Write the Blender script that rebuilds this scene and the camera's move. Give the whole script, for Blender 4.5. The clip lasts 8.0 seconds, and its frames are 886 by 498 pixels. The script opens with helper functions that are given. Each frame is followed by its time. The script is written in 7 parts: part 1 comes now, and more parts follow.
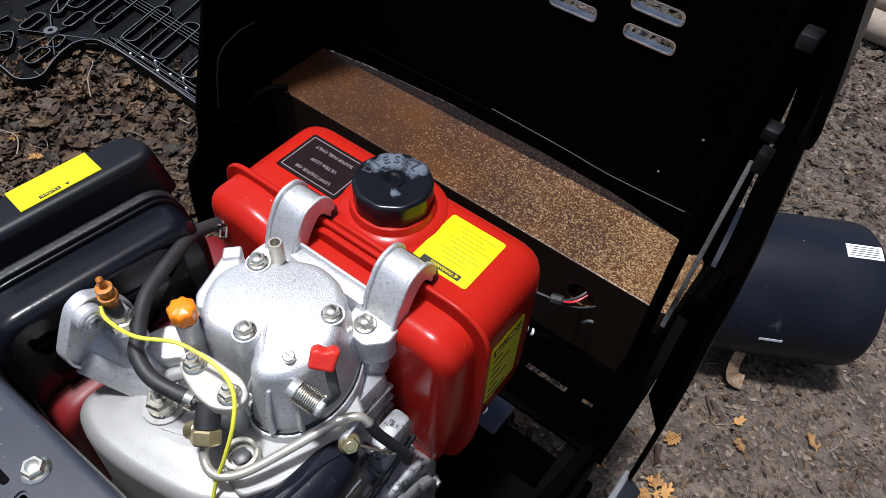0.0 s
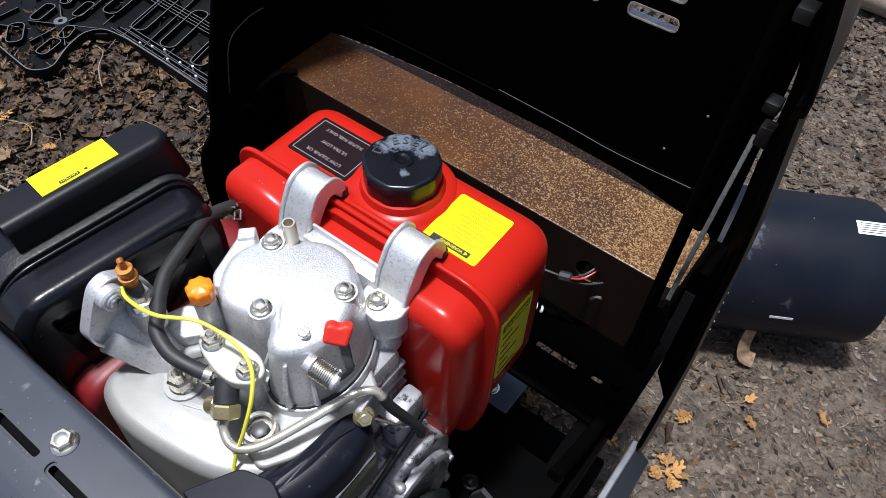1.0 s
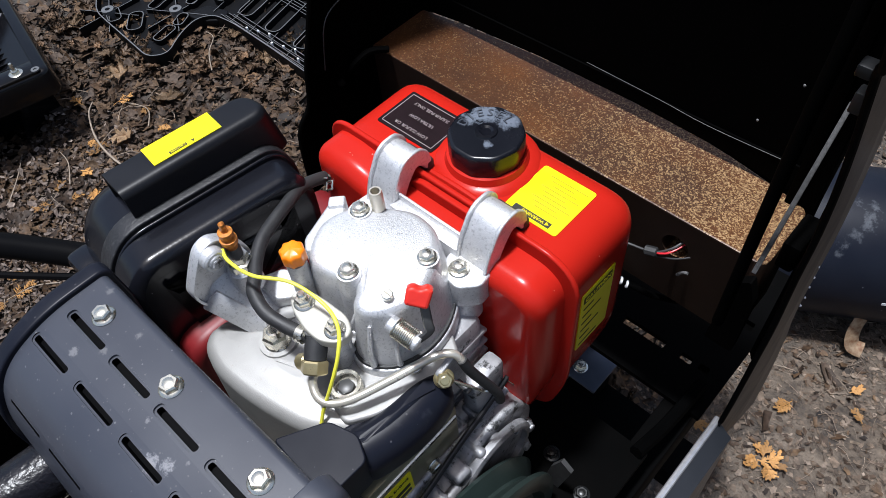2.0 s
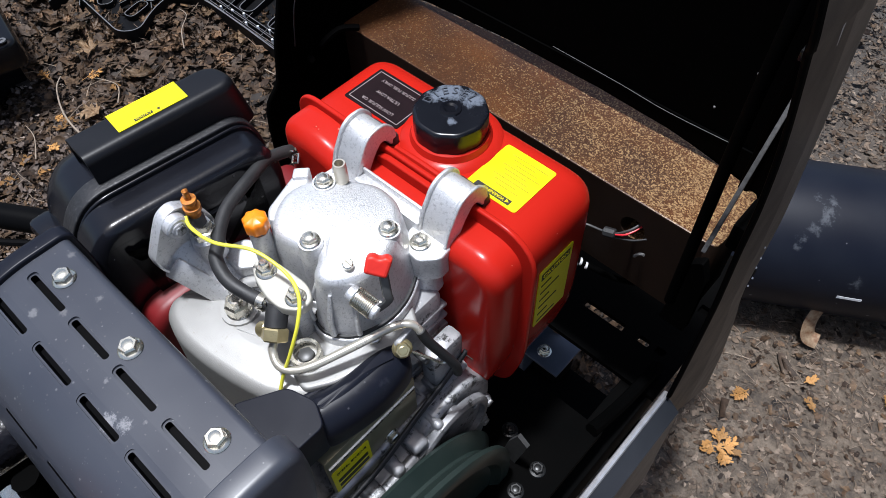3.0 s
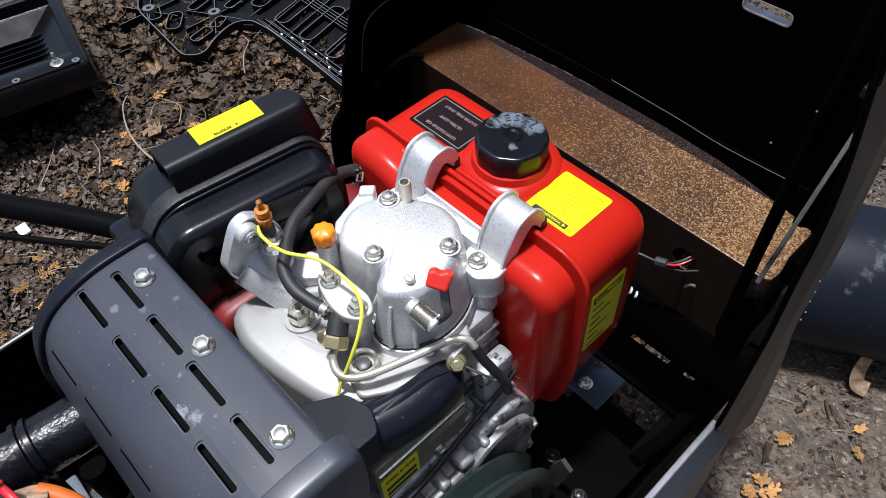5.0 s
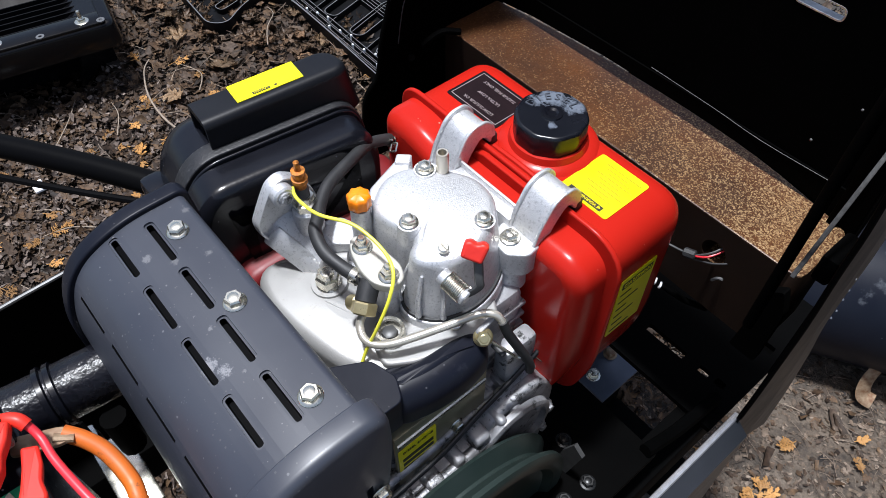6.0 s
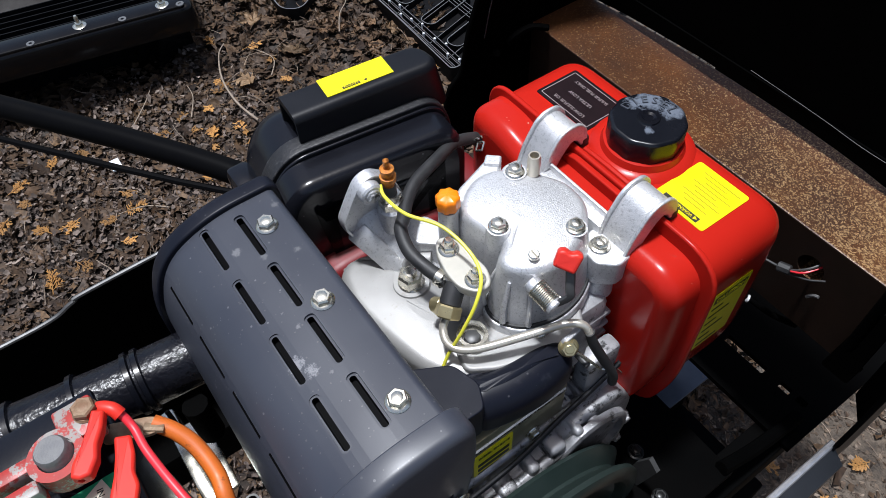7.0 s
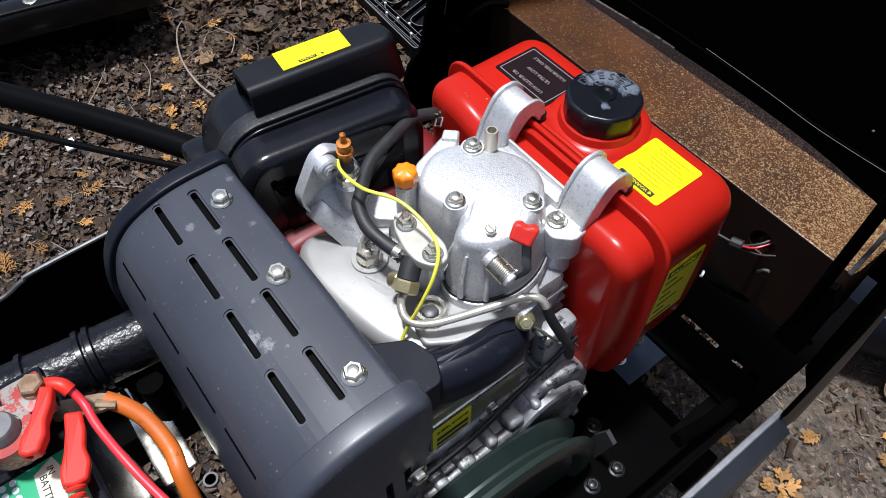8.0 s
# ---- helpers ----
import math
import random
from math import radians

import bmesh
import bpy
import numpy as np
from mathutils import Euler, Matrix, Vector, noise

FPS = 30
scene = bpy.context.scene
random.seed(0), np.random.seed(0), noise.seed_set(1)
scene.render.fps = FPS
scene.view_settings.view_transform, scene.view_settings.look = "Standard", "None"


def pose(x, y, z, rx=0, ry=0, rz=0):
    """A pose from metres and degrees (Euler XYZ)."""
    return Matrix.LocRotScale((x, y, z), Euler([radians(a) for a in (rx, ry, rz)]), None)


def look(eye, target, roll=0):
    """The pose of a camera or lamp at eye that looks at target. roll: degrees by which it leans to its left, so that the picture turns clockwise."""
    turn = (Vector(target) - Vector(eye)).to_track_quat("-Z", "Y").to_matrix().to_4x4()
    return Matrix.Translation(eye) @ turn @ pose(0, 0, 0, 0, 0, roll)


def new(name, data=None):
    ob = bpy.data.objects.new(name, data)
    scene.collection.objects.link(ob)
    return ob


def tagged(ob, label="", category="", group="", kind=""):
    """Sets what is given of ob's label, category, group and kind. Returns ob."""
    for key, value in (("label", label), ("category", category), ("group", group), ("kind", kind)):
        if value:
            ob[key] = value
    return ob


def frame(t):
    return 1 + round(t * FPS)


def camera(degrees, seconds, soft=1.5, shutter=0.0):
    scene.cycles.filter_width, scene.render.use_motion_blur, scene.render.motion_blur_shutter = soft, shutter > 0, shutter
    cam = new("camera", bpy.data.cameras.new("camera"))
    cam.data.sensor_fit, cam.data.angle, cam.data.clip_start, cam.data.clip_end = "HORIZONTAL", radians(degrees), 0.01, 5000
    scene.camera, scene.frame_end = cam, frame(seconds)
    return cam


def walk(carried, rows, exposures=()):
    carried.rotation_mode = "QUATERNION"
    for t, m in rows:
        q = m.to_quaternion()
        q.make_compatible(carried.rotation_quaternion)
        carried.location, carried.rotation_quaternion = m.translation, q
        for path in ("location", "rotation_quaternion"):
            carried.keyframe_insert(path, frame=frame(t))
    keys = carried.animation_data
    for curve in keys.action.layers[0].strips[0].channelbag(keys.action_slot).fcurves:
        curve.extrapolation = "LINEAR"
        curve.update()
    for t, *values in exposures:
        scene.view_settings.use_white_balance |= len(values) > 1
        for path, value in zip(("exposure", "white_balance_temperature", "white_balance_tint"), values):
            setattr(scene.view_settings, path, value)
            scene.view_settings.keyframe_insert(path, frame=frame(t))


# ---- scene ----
cam = camera(63.0, 8.0, soft=0.55)
PATH = [
    (0, (0.266, -0.33, 1.498), (-0.452, 0.721, -0.045), 3.9),
    (0.5, (0.272, -0.34, 1.507), (-0.448, 0.684, -0.053), 2.2),
    (1, (0.274, -0.339, 1.504), (-0.448, 0.669, -0.065), 2.1),
    (1.5, (0.278, -0.344, 1.508), (-0.582, 0.552, -0.059), -3.3),
    (2, (0.293, -0.345, 1.508), (-0.608, 0.465, -0.084), -6.8),
    (2.2, (0.299, -0.345, 1.502), (-0.574, 0.434, -0.12), -6.5),
    (3.3, (0.314, -0.358, 1.511), (-0.525, 0.508, -0.084), -1.9),
    (3.5, (0.315, -0.362, 1.511), (-0.538, 0.514, -0.073), -1.8),
    (4, (0.315, -0.36, 1.514), (-0.572, 0.518, -0.049), -2.7),
    (4.5, (0.314, -0.363, 1.515), (-0.6, 0.503, -0.038), -3.4),
    (4.7, (0.316, -0.369, 1.52), (-0.637, 0.455, -0.033), -4.7),
    (5.8, (0.31, -0.392, 1.518), (-0.628, 0.431, -0.045), -1.1),
    (6, (0.306, -0.399, 1.51), (-0.639, 0.394, -0.064), -0.4),
    (6.5, (0.278, -0.41, 1.509), (-0.717, 0.282, -0.082), -2.2),
    (7, (0.277, -0.409, 1.508), (-0.74, 0.251, -0.082), -3.4),
    (7.5, (0.29, -0.409, 1.503), (-0.66, 0.276, -0.118), -1.4),
    (8, (0.285, -0.407, 1.504), (-0.647, 0.306, -0.116), 0.0),
]
EXPOSURE = [(0, 0.80), (0.5, 0.88), (1, 0.96), (2, 0.98), (4.5, 0.98), (6, 1.03), (6.5, 0.90), (7, 0.80), (7.5, 0.81), (8, 0.87)]
walk(cam, [(t, look(eye, target, roll)) for t, eye, target, roll in PATH], EXPOSURE)

# ---- world, sun, exposure ----
SUN_DIR = Vector((-0.09, -0.07, 0.985)).normalized()
world = bpy.data.worlds.new("sky")
scene.world = world
world.use_nodes = True
wn, wl = world.node_tree.nodes, world.node_tree.links
sky = wn.new("ShaderNodeTexSky")
sky.sky_type = "NISHITA"
sky.sun_disc = False
sky.sun_elevation = math.asin(SUN_DIR.z)
sky.sun_rotation = math.atan2(SUN_DIR.x, SUN_DIR.y)
sky.dust_density = 3.0
wl.new(sky.outputs[0], wn["Background"].inputs[0])
wn["Background"].inputs[1].default_value = 0.072
sun_data = bpy.data.lights.new("sun", "SUN")
sun_data.energy = 3.15
sun_data.angle = radians(5)
sun_data.color = (0.915, 0.960, 1.035)
sun = new("sun", sun_data)
sun.matrix_world = look((-3, -4, 7), Vector((-3, -4, 7)) - SUN_DIR)


# ---- materials ----
def material(name, base, rough=0.5, metal=0.0, second=None, scale=40.0, amount=0.5, grain=0.0, grain_scale=900.0,
             spots=None, spot_scale=25.0, spot_cover=0.45, spot_soft=0.08, rough_var=0.1, coat=0.0, random=0.0, spec=0.5):
    """A node material: base colour with noise towards a second colour, stains, fine relief and uneven gloss."""
    m = bpy.data.materials.new(name)
    m.use_nodes = True
    n, l = m.node_tree.nodes, m.node_tree.links
    b = n["Principled BSDF"]
    b.inputs["Metallic"].default_value = metal
    b.inputs["Coat Weight"].default_value = coat
    b.inputs["Coat Roughness"].default_value = 0.12
    b.inputs["Specular IOR Level"].default_value = spec
    co = n.new("ShaderNodeNewGeometry").outputs["Position"]
    big = n.new("ShaderNodeTexNoise")
    big.inputs["Scale"].default_value = scale
    big.inputs["Detail"].default_value = 6
    l.new(co, big.inputs["Vector"])
    second = second or tuple(c * 0.7 for c in base)
    mix = n.new("ShaderNodeMix")
    mix.data_type = "RGBA"
    ramp = n.new("ShaderNodeMapRange")
    ramp.inputs[1].default_value, ramp.inputs[2].default_value = 0.35, 0.65
    ramp.inputs[4].default_value = amount
    l.new(big.outputs["Fac"], ramp.inputs[0])
    l.new(ramp.outputs[0], mix.inputs[0])
    mix.inputs[6].default_value, mix.inputs[7].default_value = (*base, 1), (*second, 1)
    colour = mix.outputs[2]
    if spots:
        sp = n.new("ShaderNodeTexNoise")
        sp.inputs["Scale"].default_value = spot_scale
        sp.inputs["Detail"].default_value = 9
        sp.inputs["Roughness"].default_value = 0.7
        l.new(co, sp.inputs["Vector"])
        sr = n.new("ShaderNodeMapRange")
        sr.inputs[1].default_value, sr.inputs[2].default_value = 1 - spot_cover, 1 - spot_cover + spot_soft
        l.new(sp.outputs["Fac"], sr.inputs[0])
        smix = n.new("ShaderNodeMix")
        smix.data_type = "RGBA"
        l.new(sr.outputs[0], smix.inputs[0])
        l.new(colour, smix.inputs[6])
        smix.inputs[7].default_value = (*spots, 1)
        colour = smix.outputs[2]
    if random:
        info = n.new("ShaderNodeObjectInfo")
        hsv = n.new("ShaderNodeHueSaturation")
        rr = n.new("ShaderNodeMapRange")
        rr.inputs[3].default_value, rr.inputs[4].default_value = 1 - random, 1 + random
        l.new(info.outputs["Random"], rr.inputs[0])
        l.new(rr.outputs[0], hsv.inputs["Value"])
        l.new(colour, hsv.inputs["Color"])
        colour = hsv.outputs[0]
    l.new(colour, b.inputs["Base Color"])
    rg = n.new("ShaderNodeMapRange")
    rg.inputs[3].default_value, rg.inputs[4].default_value = max(rough - rough_var, 0.03), min(rough + rough_var, 1)
    l.new(big.outputs["Fac"], rg.inputs[0])
    l.new(rg.outputs[0], b.inputs["Roughness"])
    if grain:
        g = n.new("ShaderNodeTexNoise")
        g.inputs["Scale"].default_value = grain_scale
        g.inputs["Detail"].default_value = 3
        l.new(co, g.inputs["Vector"])
        bump = n.new("ShaderNodeBump")
        bump.inputs["Strength"].default_value = grain
        bump.inputs["Distance"].default_value = 0.001
        l.new(g.outputs["Fac"], bump.inputs["Height"])
        l.new(bump.outputs[0], b.inputs["Normal"])
    return m


RED = material("red_paint", (0.42, 0.015, 0.009), 0.24, second=(0.36, 0.011, 0.006), scale=12, coat=0.0, spec=0.16, grain=0.03, grain_scale=250,
               spots=(0.36, 0.03, 0.02), spot_scale=60, spot_cover=0.30, rough_var=0.04)
RED_DULL = material("red_shroud_paint", (0.17, 0.009, 0.011), 0.5, scale=30, spots=(0.1, 0.02, 0.02), spot_cover=0.4)
ALU = material("cast_aluminium", (0.66, 0.66, 0.668), 0.42, 0.60, second=(0.52, 0.52, 0.528), scale=60, grain=0.42, grain_scale=950,
               spots=(0.38, 0.38, 0.385), spot_scale=420, spot_cover=0.475, spot_soft=0.14, rough_var=0.12)
ALU_SMOOTH = material("smooth_aluminium", (0.33, 0.325, 0.315), 0.46, 0.35, second=(0.25, 0.245, 0.235), scale=24, grain=0.16, grain_scale=1300,
                      spots=(0.23, 0.21, 0.18), spot_scale=110, spot_cover=0.42, spot_soft=0.2)
ALU_DIRTY = material("oily_aluminium", (0.42, 0.42, 0.43), 0.40, 0.40, second=(0.19, 0.19, 0.198), scale=55, amount=0.9, grain=0.4,
                     grain_scale=900, spots=(0.035, 0.035, 0.035), spot_scale=70, spot_cover=0.45)
ZINC = material("zinc_steel", (0.74, 0.71, 0.62), 0.26, 0.95, second=(0.55, 0.52, 0.42), scale=150, rough_var=0.15)
BRASSY = material("yellow_passivated_nut", (0.62, 0.52, 0.28), 0.30, 0.85, second=(0.42, 0.35, 0.20), scale=120)
STEEL = material("bright_steel_tube", (0.62, 0.58, 0.50), 0.30, 0.6, second=(0.46, 0.42, 0.34), scale=80, rough_var=0.1)
GOLD = material("yellow_zinc_plate", (0.30, 0.27, 0.17), 0.34, 0.5, second=(0.18, 0.16, 0.10), scale=25, grain=0.1)
BRASS = material("orange_corroded_brass", (0.62, 0.22, 0.03), 0.42, 0.4, second=(0.22, 0.07, 0.015), scale=260, amount=0.9)
PLASTIC = material("black_gloss_plastic", (0.0035, 0.0038, 0.0058), 0.22, second=(0.008, 0.0085, 0.012), scale=18, grain=0.08, grain_scale=300,
                   spots=(0.06, 0.06, 0.06), spot_scale=140, spot_cover=0.27, rough_var=0.06, spec=0.40)
COWL_BLACK = material("black_satin_plastic", (0.0045, 0.0048, 0.0065), 0.40, second=(0.008, 0.0085, 0.011), scale=18, grain=0.06, grain_scale=300, spec=0.24,
                      spots=(0.05, 0.05, 0.05), spot_scale=140, spot_cover=0.27)
SATIN = material("black_satin_paint", (0.030, 0.033, 0.044), 0.37, second=(0.042, 0.046, 0.058), scale=14, grain=0.02, grain_scale=900,
                 spots=(0.30, 0.30, 0.30), spot_scale=75, spot_cover=0.305, rough_var=0.1)
ELBOW = material("blue_black_enamel", (0.006, 0.007, 0.012), 0.36, second=(0.010, 0.011, 0.017), scale=30, spec=0.18, spots=(0.035, 0.036, 0.045), spot_scale=45, spot_cover=0.40, spot_soft=0.2)
RUBBER = material("black_rubber", (0.014, 0.014, 0.015), 0.55, second=(0.03, 0.03, 0.03), scale=90, grain=0.15)
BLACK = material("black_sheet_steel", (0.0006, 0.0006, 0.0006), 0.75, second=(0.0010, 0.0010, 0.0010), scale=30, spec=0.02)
FRAME_BLACK = material("black_frame_paint", (0.0008, 0.0008, 0.0008), 0.75, second=(0.0018, 0.0016, 0.0015), scale=25, spec=0.03,
                       spots=(0.005, 0.004, 0.0035), spot_scale=40, spot_cover=0.33)
WORN = material("worn_grey_black_paint", (0.034, 0.030, 0.027), 0.45, second=(0.015, 0.013, 0.012), scale=30, grain=0.15, spec=0.25,
                spots=(0.105, 0.090, 0.077), spot_scale=46, spot_cover=0.4, spot_soft=0.15)
SHEET_SHADE = material("dark_sheet_shade", (0.0055, 0.0058, 0.0072), 0.45, second=(0.011, 0.011, 0.013), scale=30, grain=0.1, spec=0.15,
                      spots=(0.028, 0.027, 0.028), spot_scale=60, spot_cover=0.36)
BLUE_WORN = material("scratched_blue_black_paint", (0.015, 0.0155, 0.018), 0.40, second=(0.022, 0.023, 0.028), scale=30, grain=0.1,
                     spots=(0.16, 0.14, 0.12), spot_scale=60, spot_cover=0.33)
DARK_STEEL = material("dull_dark_steel", (0.10, 0.10, 0.10), 0.45, 0.5, second=(0.05, 0.05, 0.05), scale=60)
GRITTY_STEEL = material("rough_grey_steel", (0.055, 0.053, 0.052), 0.6, 0.0, second=(0.020, 0.019, 0.019), scale=300, amount=0.9)
EDGE = material("bare_steel_edge", (0.45, 0.45, 0.46), 0.4, 0.6, second=(0.2, 0.2, 0.2), scale=120)
YELLOW = material("yellow_sticker", (0.86, 0.74, 0.004), 0.35, second=(0.80, 0.66, 0.004), scale=50)
INK = material("black_ink", (0.02, 0.02, 0.015), 0.5)
FAINT_INK = material("faint_fine_print", (0.30, 0.24, 0.006), 0.5)
PLATE = material("dark_label", (0.010, 0.006, 0.007), 0.5, second=(0.016, 0.008, 0.010), scale=60, spec=0.06)
PRINT = material("pale_print", (0.30, 0.24, 0.24), 0.5)
WHITE = material("white_label", (0.72, 0.73, 0.75), 0.45, second=(0.6, 0.6, 0.6), scale=60)
ORANGE = material("orange_plastic", (0.90, 0.24, 0.004), 0.35, second=(0.80, 0.17, 0.003), scale=90)
ORANGE_CABLE = material("orange_cable_jacket", (0.55, 0.12, 0.012), 0.5, second=(0.40, 0.085, 0.012), scale=50,
                        spots=(0.09, 0.035, 0.015), spot_scale=130, spot_cover=0.40)
RED_PLASTIC = material("red_plastic", (0.66, 0.030, 0.017), 0.45, second=(0.52, 0.02, 0.018), scale=60, spec=0.35)
PINK_RED = material("red_wire_jacket", (0.70, 0.03, 0.045), 0.4, second=(0.6, 0.025, 0.035), scale=80)
GREENYELLOW = material("yellow_wire_jacket", (0.72, 0.68, 0.06), 0.4, second=(0.6, 0.58, 0.05), scale=90)
GREEN = material("green_label", (0.02, 0.33, 0.15), 0.35, second=(0.03, 0.28, 0.13), scale=60)
CREAM = material("cream_label", (0.70, 0.64, 0.50), 0.4)
LEAD = material("grey_lead", (0.12, 0.12, 0.122), 0.55, 0.3, second=(0.19, 0.185, 0.18), scale=150, grain=0.3)
TERMINAL_RED = material("chipped_red_terminal", (0.34, 0.026, 0.020), 0.45, second=(0.24, 0.03, 0.024), scale=140, amount=0.6,
                        spots=(0.24, 0.22, 0.20), spot_scale=90, spot_cover=0.50, spot_soft=0.04)
RUSTY = material("rusty_steel_strap", (0.15, 0.070, 0.032), 0.6, 0.2, second=(0.30, 0.22, 0.14), scale=90, amount=0.9, grain=0.3)
DULL_GREEN = material("green_grey_pulley_paint", (0.020, 0.032, 0.029), 0.36, 0.2, second=(0.032, 0.045, 0.041), scale=30)
BLUE_STEEL = material("blue_grey_steel", (0.075, 0.085, 0.11), 0.35, 0.4, second=(0.045, 0.05, 0.065), scale=30, spots=(0.25, 0.15, 0.08),
                      spot_scale=30, spot_cover=0.35)
DRUM = material("blue_black_plastic", (0.0040, 0.0053, 0.0105), 0.46, spec=0.18, second=(0.008, 0.010, 0.016), scale=9, grain=0.1,
                spots=(0.07, 0.07, 0.08), spot_scale=22, spot_cover=0.27)
GREYPLASTIC = material("dusty_black_plastic", (0.0032, 0.0033, 0.0038), 0.50, second=(0.006, 0.006, 0.0066), scale=20, spec=0.10, spots=(0.018, 0.017, 0.016),
                       spot_scale=60, spot_cover=0.33)
SHELL_BLACK = material("glossy_dusty_plastic", (0.0030, 0.0030, 0.0036), 0.20, second=(0.005, 0.005, 0.006), scale=14, spec=0.25, spots=(0.016, 0.016, 0.016), spot_scale=50, spot_cover=0.32)
RIB = material("grey_plastic_rib", (0.10, 0.102, 0.105), 0.4, second=(0.05, 0.05, 0.052), scale=40)
SCUFF = material("scuffed_cap_plastic", (0.0045, 0.0052, 0.0078), 0.26, second=(0.008, 0.009, 0.013), scale=30, spec=0.35, spots=(0.03, 0.034, 0.044), spot_scale=60,
                 spot_cover=0.34, spot_soft=0.12)
CAP_LETTER = material("cap_lettering", (0.035, 0.040, 0.052), 0.45, second=(0.07, 0.08, 0.10), scale=160)
CLAMP_PLATE = material("pale_plated_steel", (0.50, 0.48, 0.42), 0.42, 0.3, second=(0.38, 0.36, 0.31), scale=90)
TWIG = material("pale_twig", (0.27, 0.215, 0.165), 0.8, second=(0.16, 0.12, 0.09), scale=60, grain=0.4, grain_scale=300)


def add_scuff(m, centre, reach, colour, scale, peak=0.42):
    """A ragged scraped patch of its own shape at one place of a painted surface."""
    n, l = m.node_tree.nodes, m.node_tree.links
    b = n["Principled BSDF"]
    co = n.new("ShaderNodeNewGeometry").outputs["Position"]
    d = n.new("ShaderNodeVectorMath")
    d.operation = "DISTANCE"
    d.inputs[1].default_value = centre
    l.new(co, d.inputs[0])
    fall = n.new("ShaderNodeMapRange")
    fall.inputs[1].default_value, fall.inputs[2].default_value = 0.0, reach
    fall.inputs[3].default_value, fall.inputs[4].default_value = peak, -0.30
    l.new(d.outputs["Value"], fall.inputs[0])
    no = n.new("ShaderNodeTexNoise")
    no.inputs["Scale"].default_value, no.inputs["Detail"].default_value, no.inputs["Roughness"].default_value = scale, 8, 0.75
    l.new(co, no.inputs["Vector"])
    add = n.new("ShaderNodeMath")
    l.new(no.outputs["Fac"], add.inputs[0])
    l.new(fall.outputs[0], add.inputs[1])
    cutoff = n.new("ShaderNodeMapRange")
    cutoff.inputs[1].default_value, cutoff.inputs[2].default_value, cutoff.inputs[4].default_value = 0.62, 0.78, 0.85
    l.new(add.outputs[0], cutoff.inputs[0])
    old = b.inputs["Base Color"].links[0].from_socket
    mix = n.new("ShaderNodeMix")
    mix.data_type = "RGBA"
    l.new(cutoff.outputs[0], mix.inputs[0])
    l.new(old, mix.inputs[6])
    mix.inputs[7].default_value = (*colour, 1)
    l.new(mix.outputs[2], b.inputs["Base Color"])


def add_specks(m, scale, share, colour, size=0.28):
    """Small separate specks of dust and chipped paint."""
    n, l = m.node_tree.nodes, m.node_tree.links
    b = n["Principled BSDF"]
    co = n.new("ShaderNodeNewGeometry").outputs["Position"]
    cells = n.new("ShaderNodeTexVoronoi")
    cells.inputs["Scale"].default_value = scale
    l.new(co, cells.inputs["Vector"])
    split = n.new("ShaderNodeSeparateColor")
    l.new(cells.outputs["Color"], split.inputs[0])
    some = n.new("ShaderNodeMath")
    some.operation = "GREATER_THAN"
    some.inputs[1].default_value = 1 - share
    l.new(split.outputs[0], some.inputs[0])
    spread = n.new("ShaderNodeMath")
    spread.operation = "MULTIPLY"
    spread.inputs[1].default_value = size
    l.new(split.outputs[1], spread.inputs[0])
    near = n.new("ShaderNodeMath")
    near.operation = "LESS_THAN"
    l.new(cells.outputs["Distance"], near.inputs[0])
    l.new(spread.outputs[0], near.inputs[1])
    both = n.new("ShaderNodeMath")
    both.operation = "MULTIPLY"
    l.new(some.outputs[0], both.inputs[0])
    l.new(near.outputs[0], both.inputs[1])
    old = b.inputs["Base Color"].links[0].from_socket
    mix = n.new("ShaderNodeMix")
    mix.data_type = "RGBA"
    l.new(both.outputs[0], mix.inputs[0])
    l.new(old, mix.inputs[6])
    mix.inputs[7].default_value = (*colour, 1)
    l.new(mix.outputs[2], b.inputs["Base Color"])


for spot, reach in (((-0.008, -0.010, 1.0965), 0.032), ((0.012, -0.004, 1.0965), 0.026), ((-0.014, -0.022, 1.0965), 0.020), ((0.016, -0.036, 1.0965), 0.010)):
    add_scuff(SCUFF, spot, reach, (0.135, 0.155, 0.19), 130)
add_specks(SATIN, 170, 0.014, (0.15, 0.15, 0.16), 0.22)
add_specks(SATIN, 620, 0.05, (0.07, 0.071, 0.076), 0.5)
add_specks(SATIN, 310, 0.05, (0.11, 0.112, 0.12), 0.30)
add_specks(PLASTIC, 190, 0.05, (0.20, 0.20, 0.20), 0.30)
for spot, reach in (((0.241, 0.866, 0.327), 0.030), ((0.240, 0.848, 0.319), 0.026), ((0.235, 0.822, 0.306), 0.024), ((0.229, 0.800, 0.294), 0.020), ((0.226, 0.783, 0.279), 0.014),
                    ((0.232, 0.888, 0.333), 0.018), ((0.205, 0.880, 0.337), 0.014), ((0.360, 0.822, 0.222), 0.022)):
    add_scuff(DRUM, spot, reach * 2.2, (0.055, 0.060, 0.070), 60, 0.27)
add_specks(DRUM, 60, 0.06, (0.12, 0.12, 0.13), 0.25)
add_specks(ELBOW, 420, 0.04, (0.05, 0.05, 0.058), 0.35)
add_specks(RED, 260, 0.03, (0.55, 0.25, 0.20), 0.22)
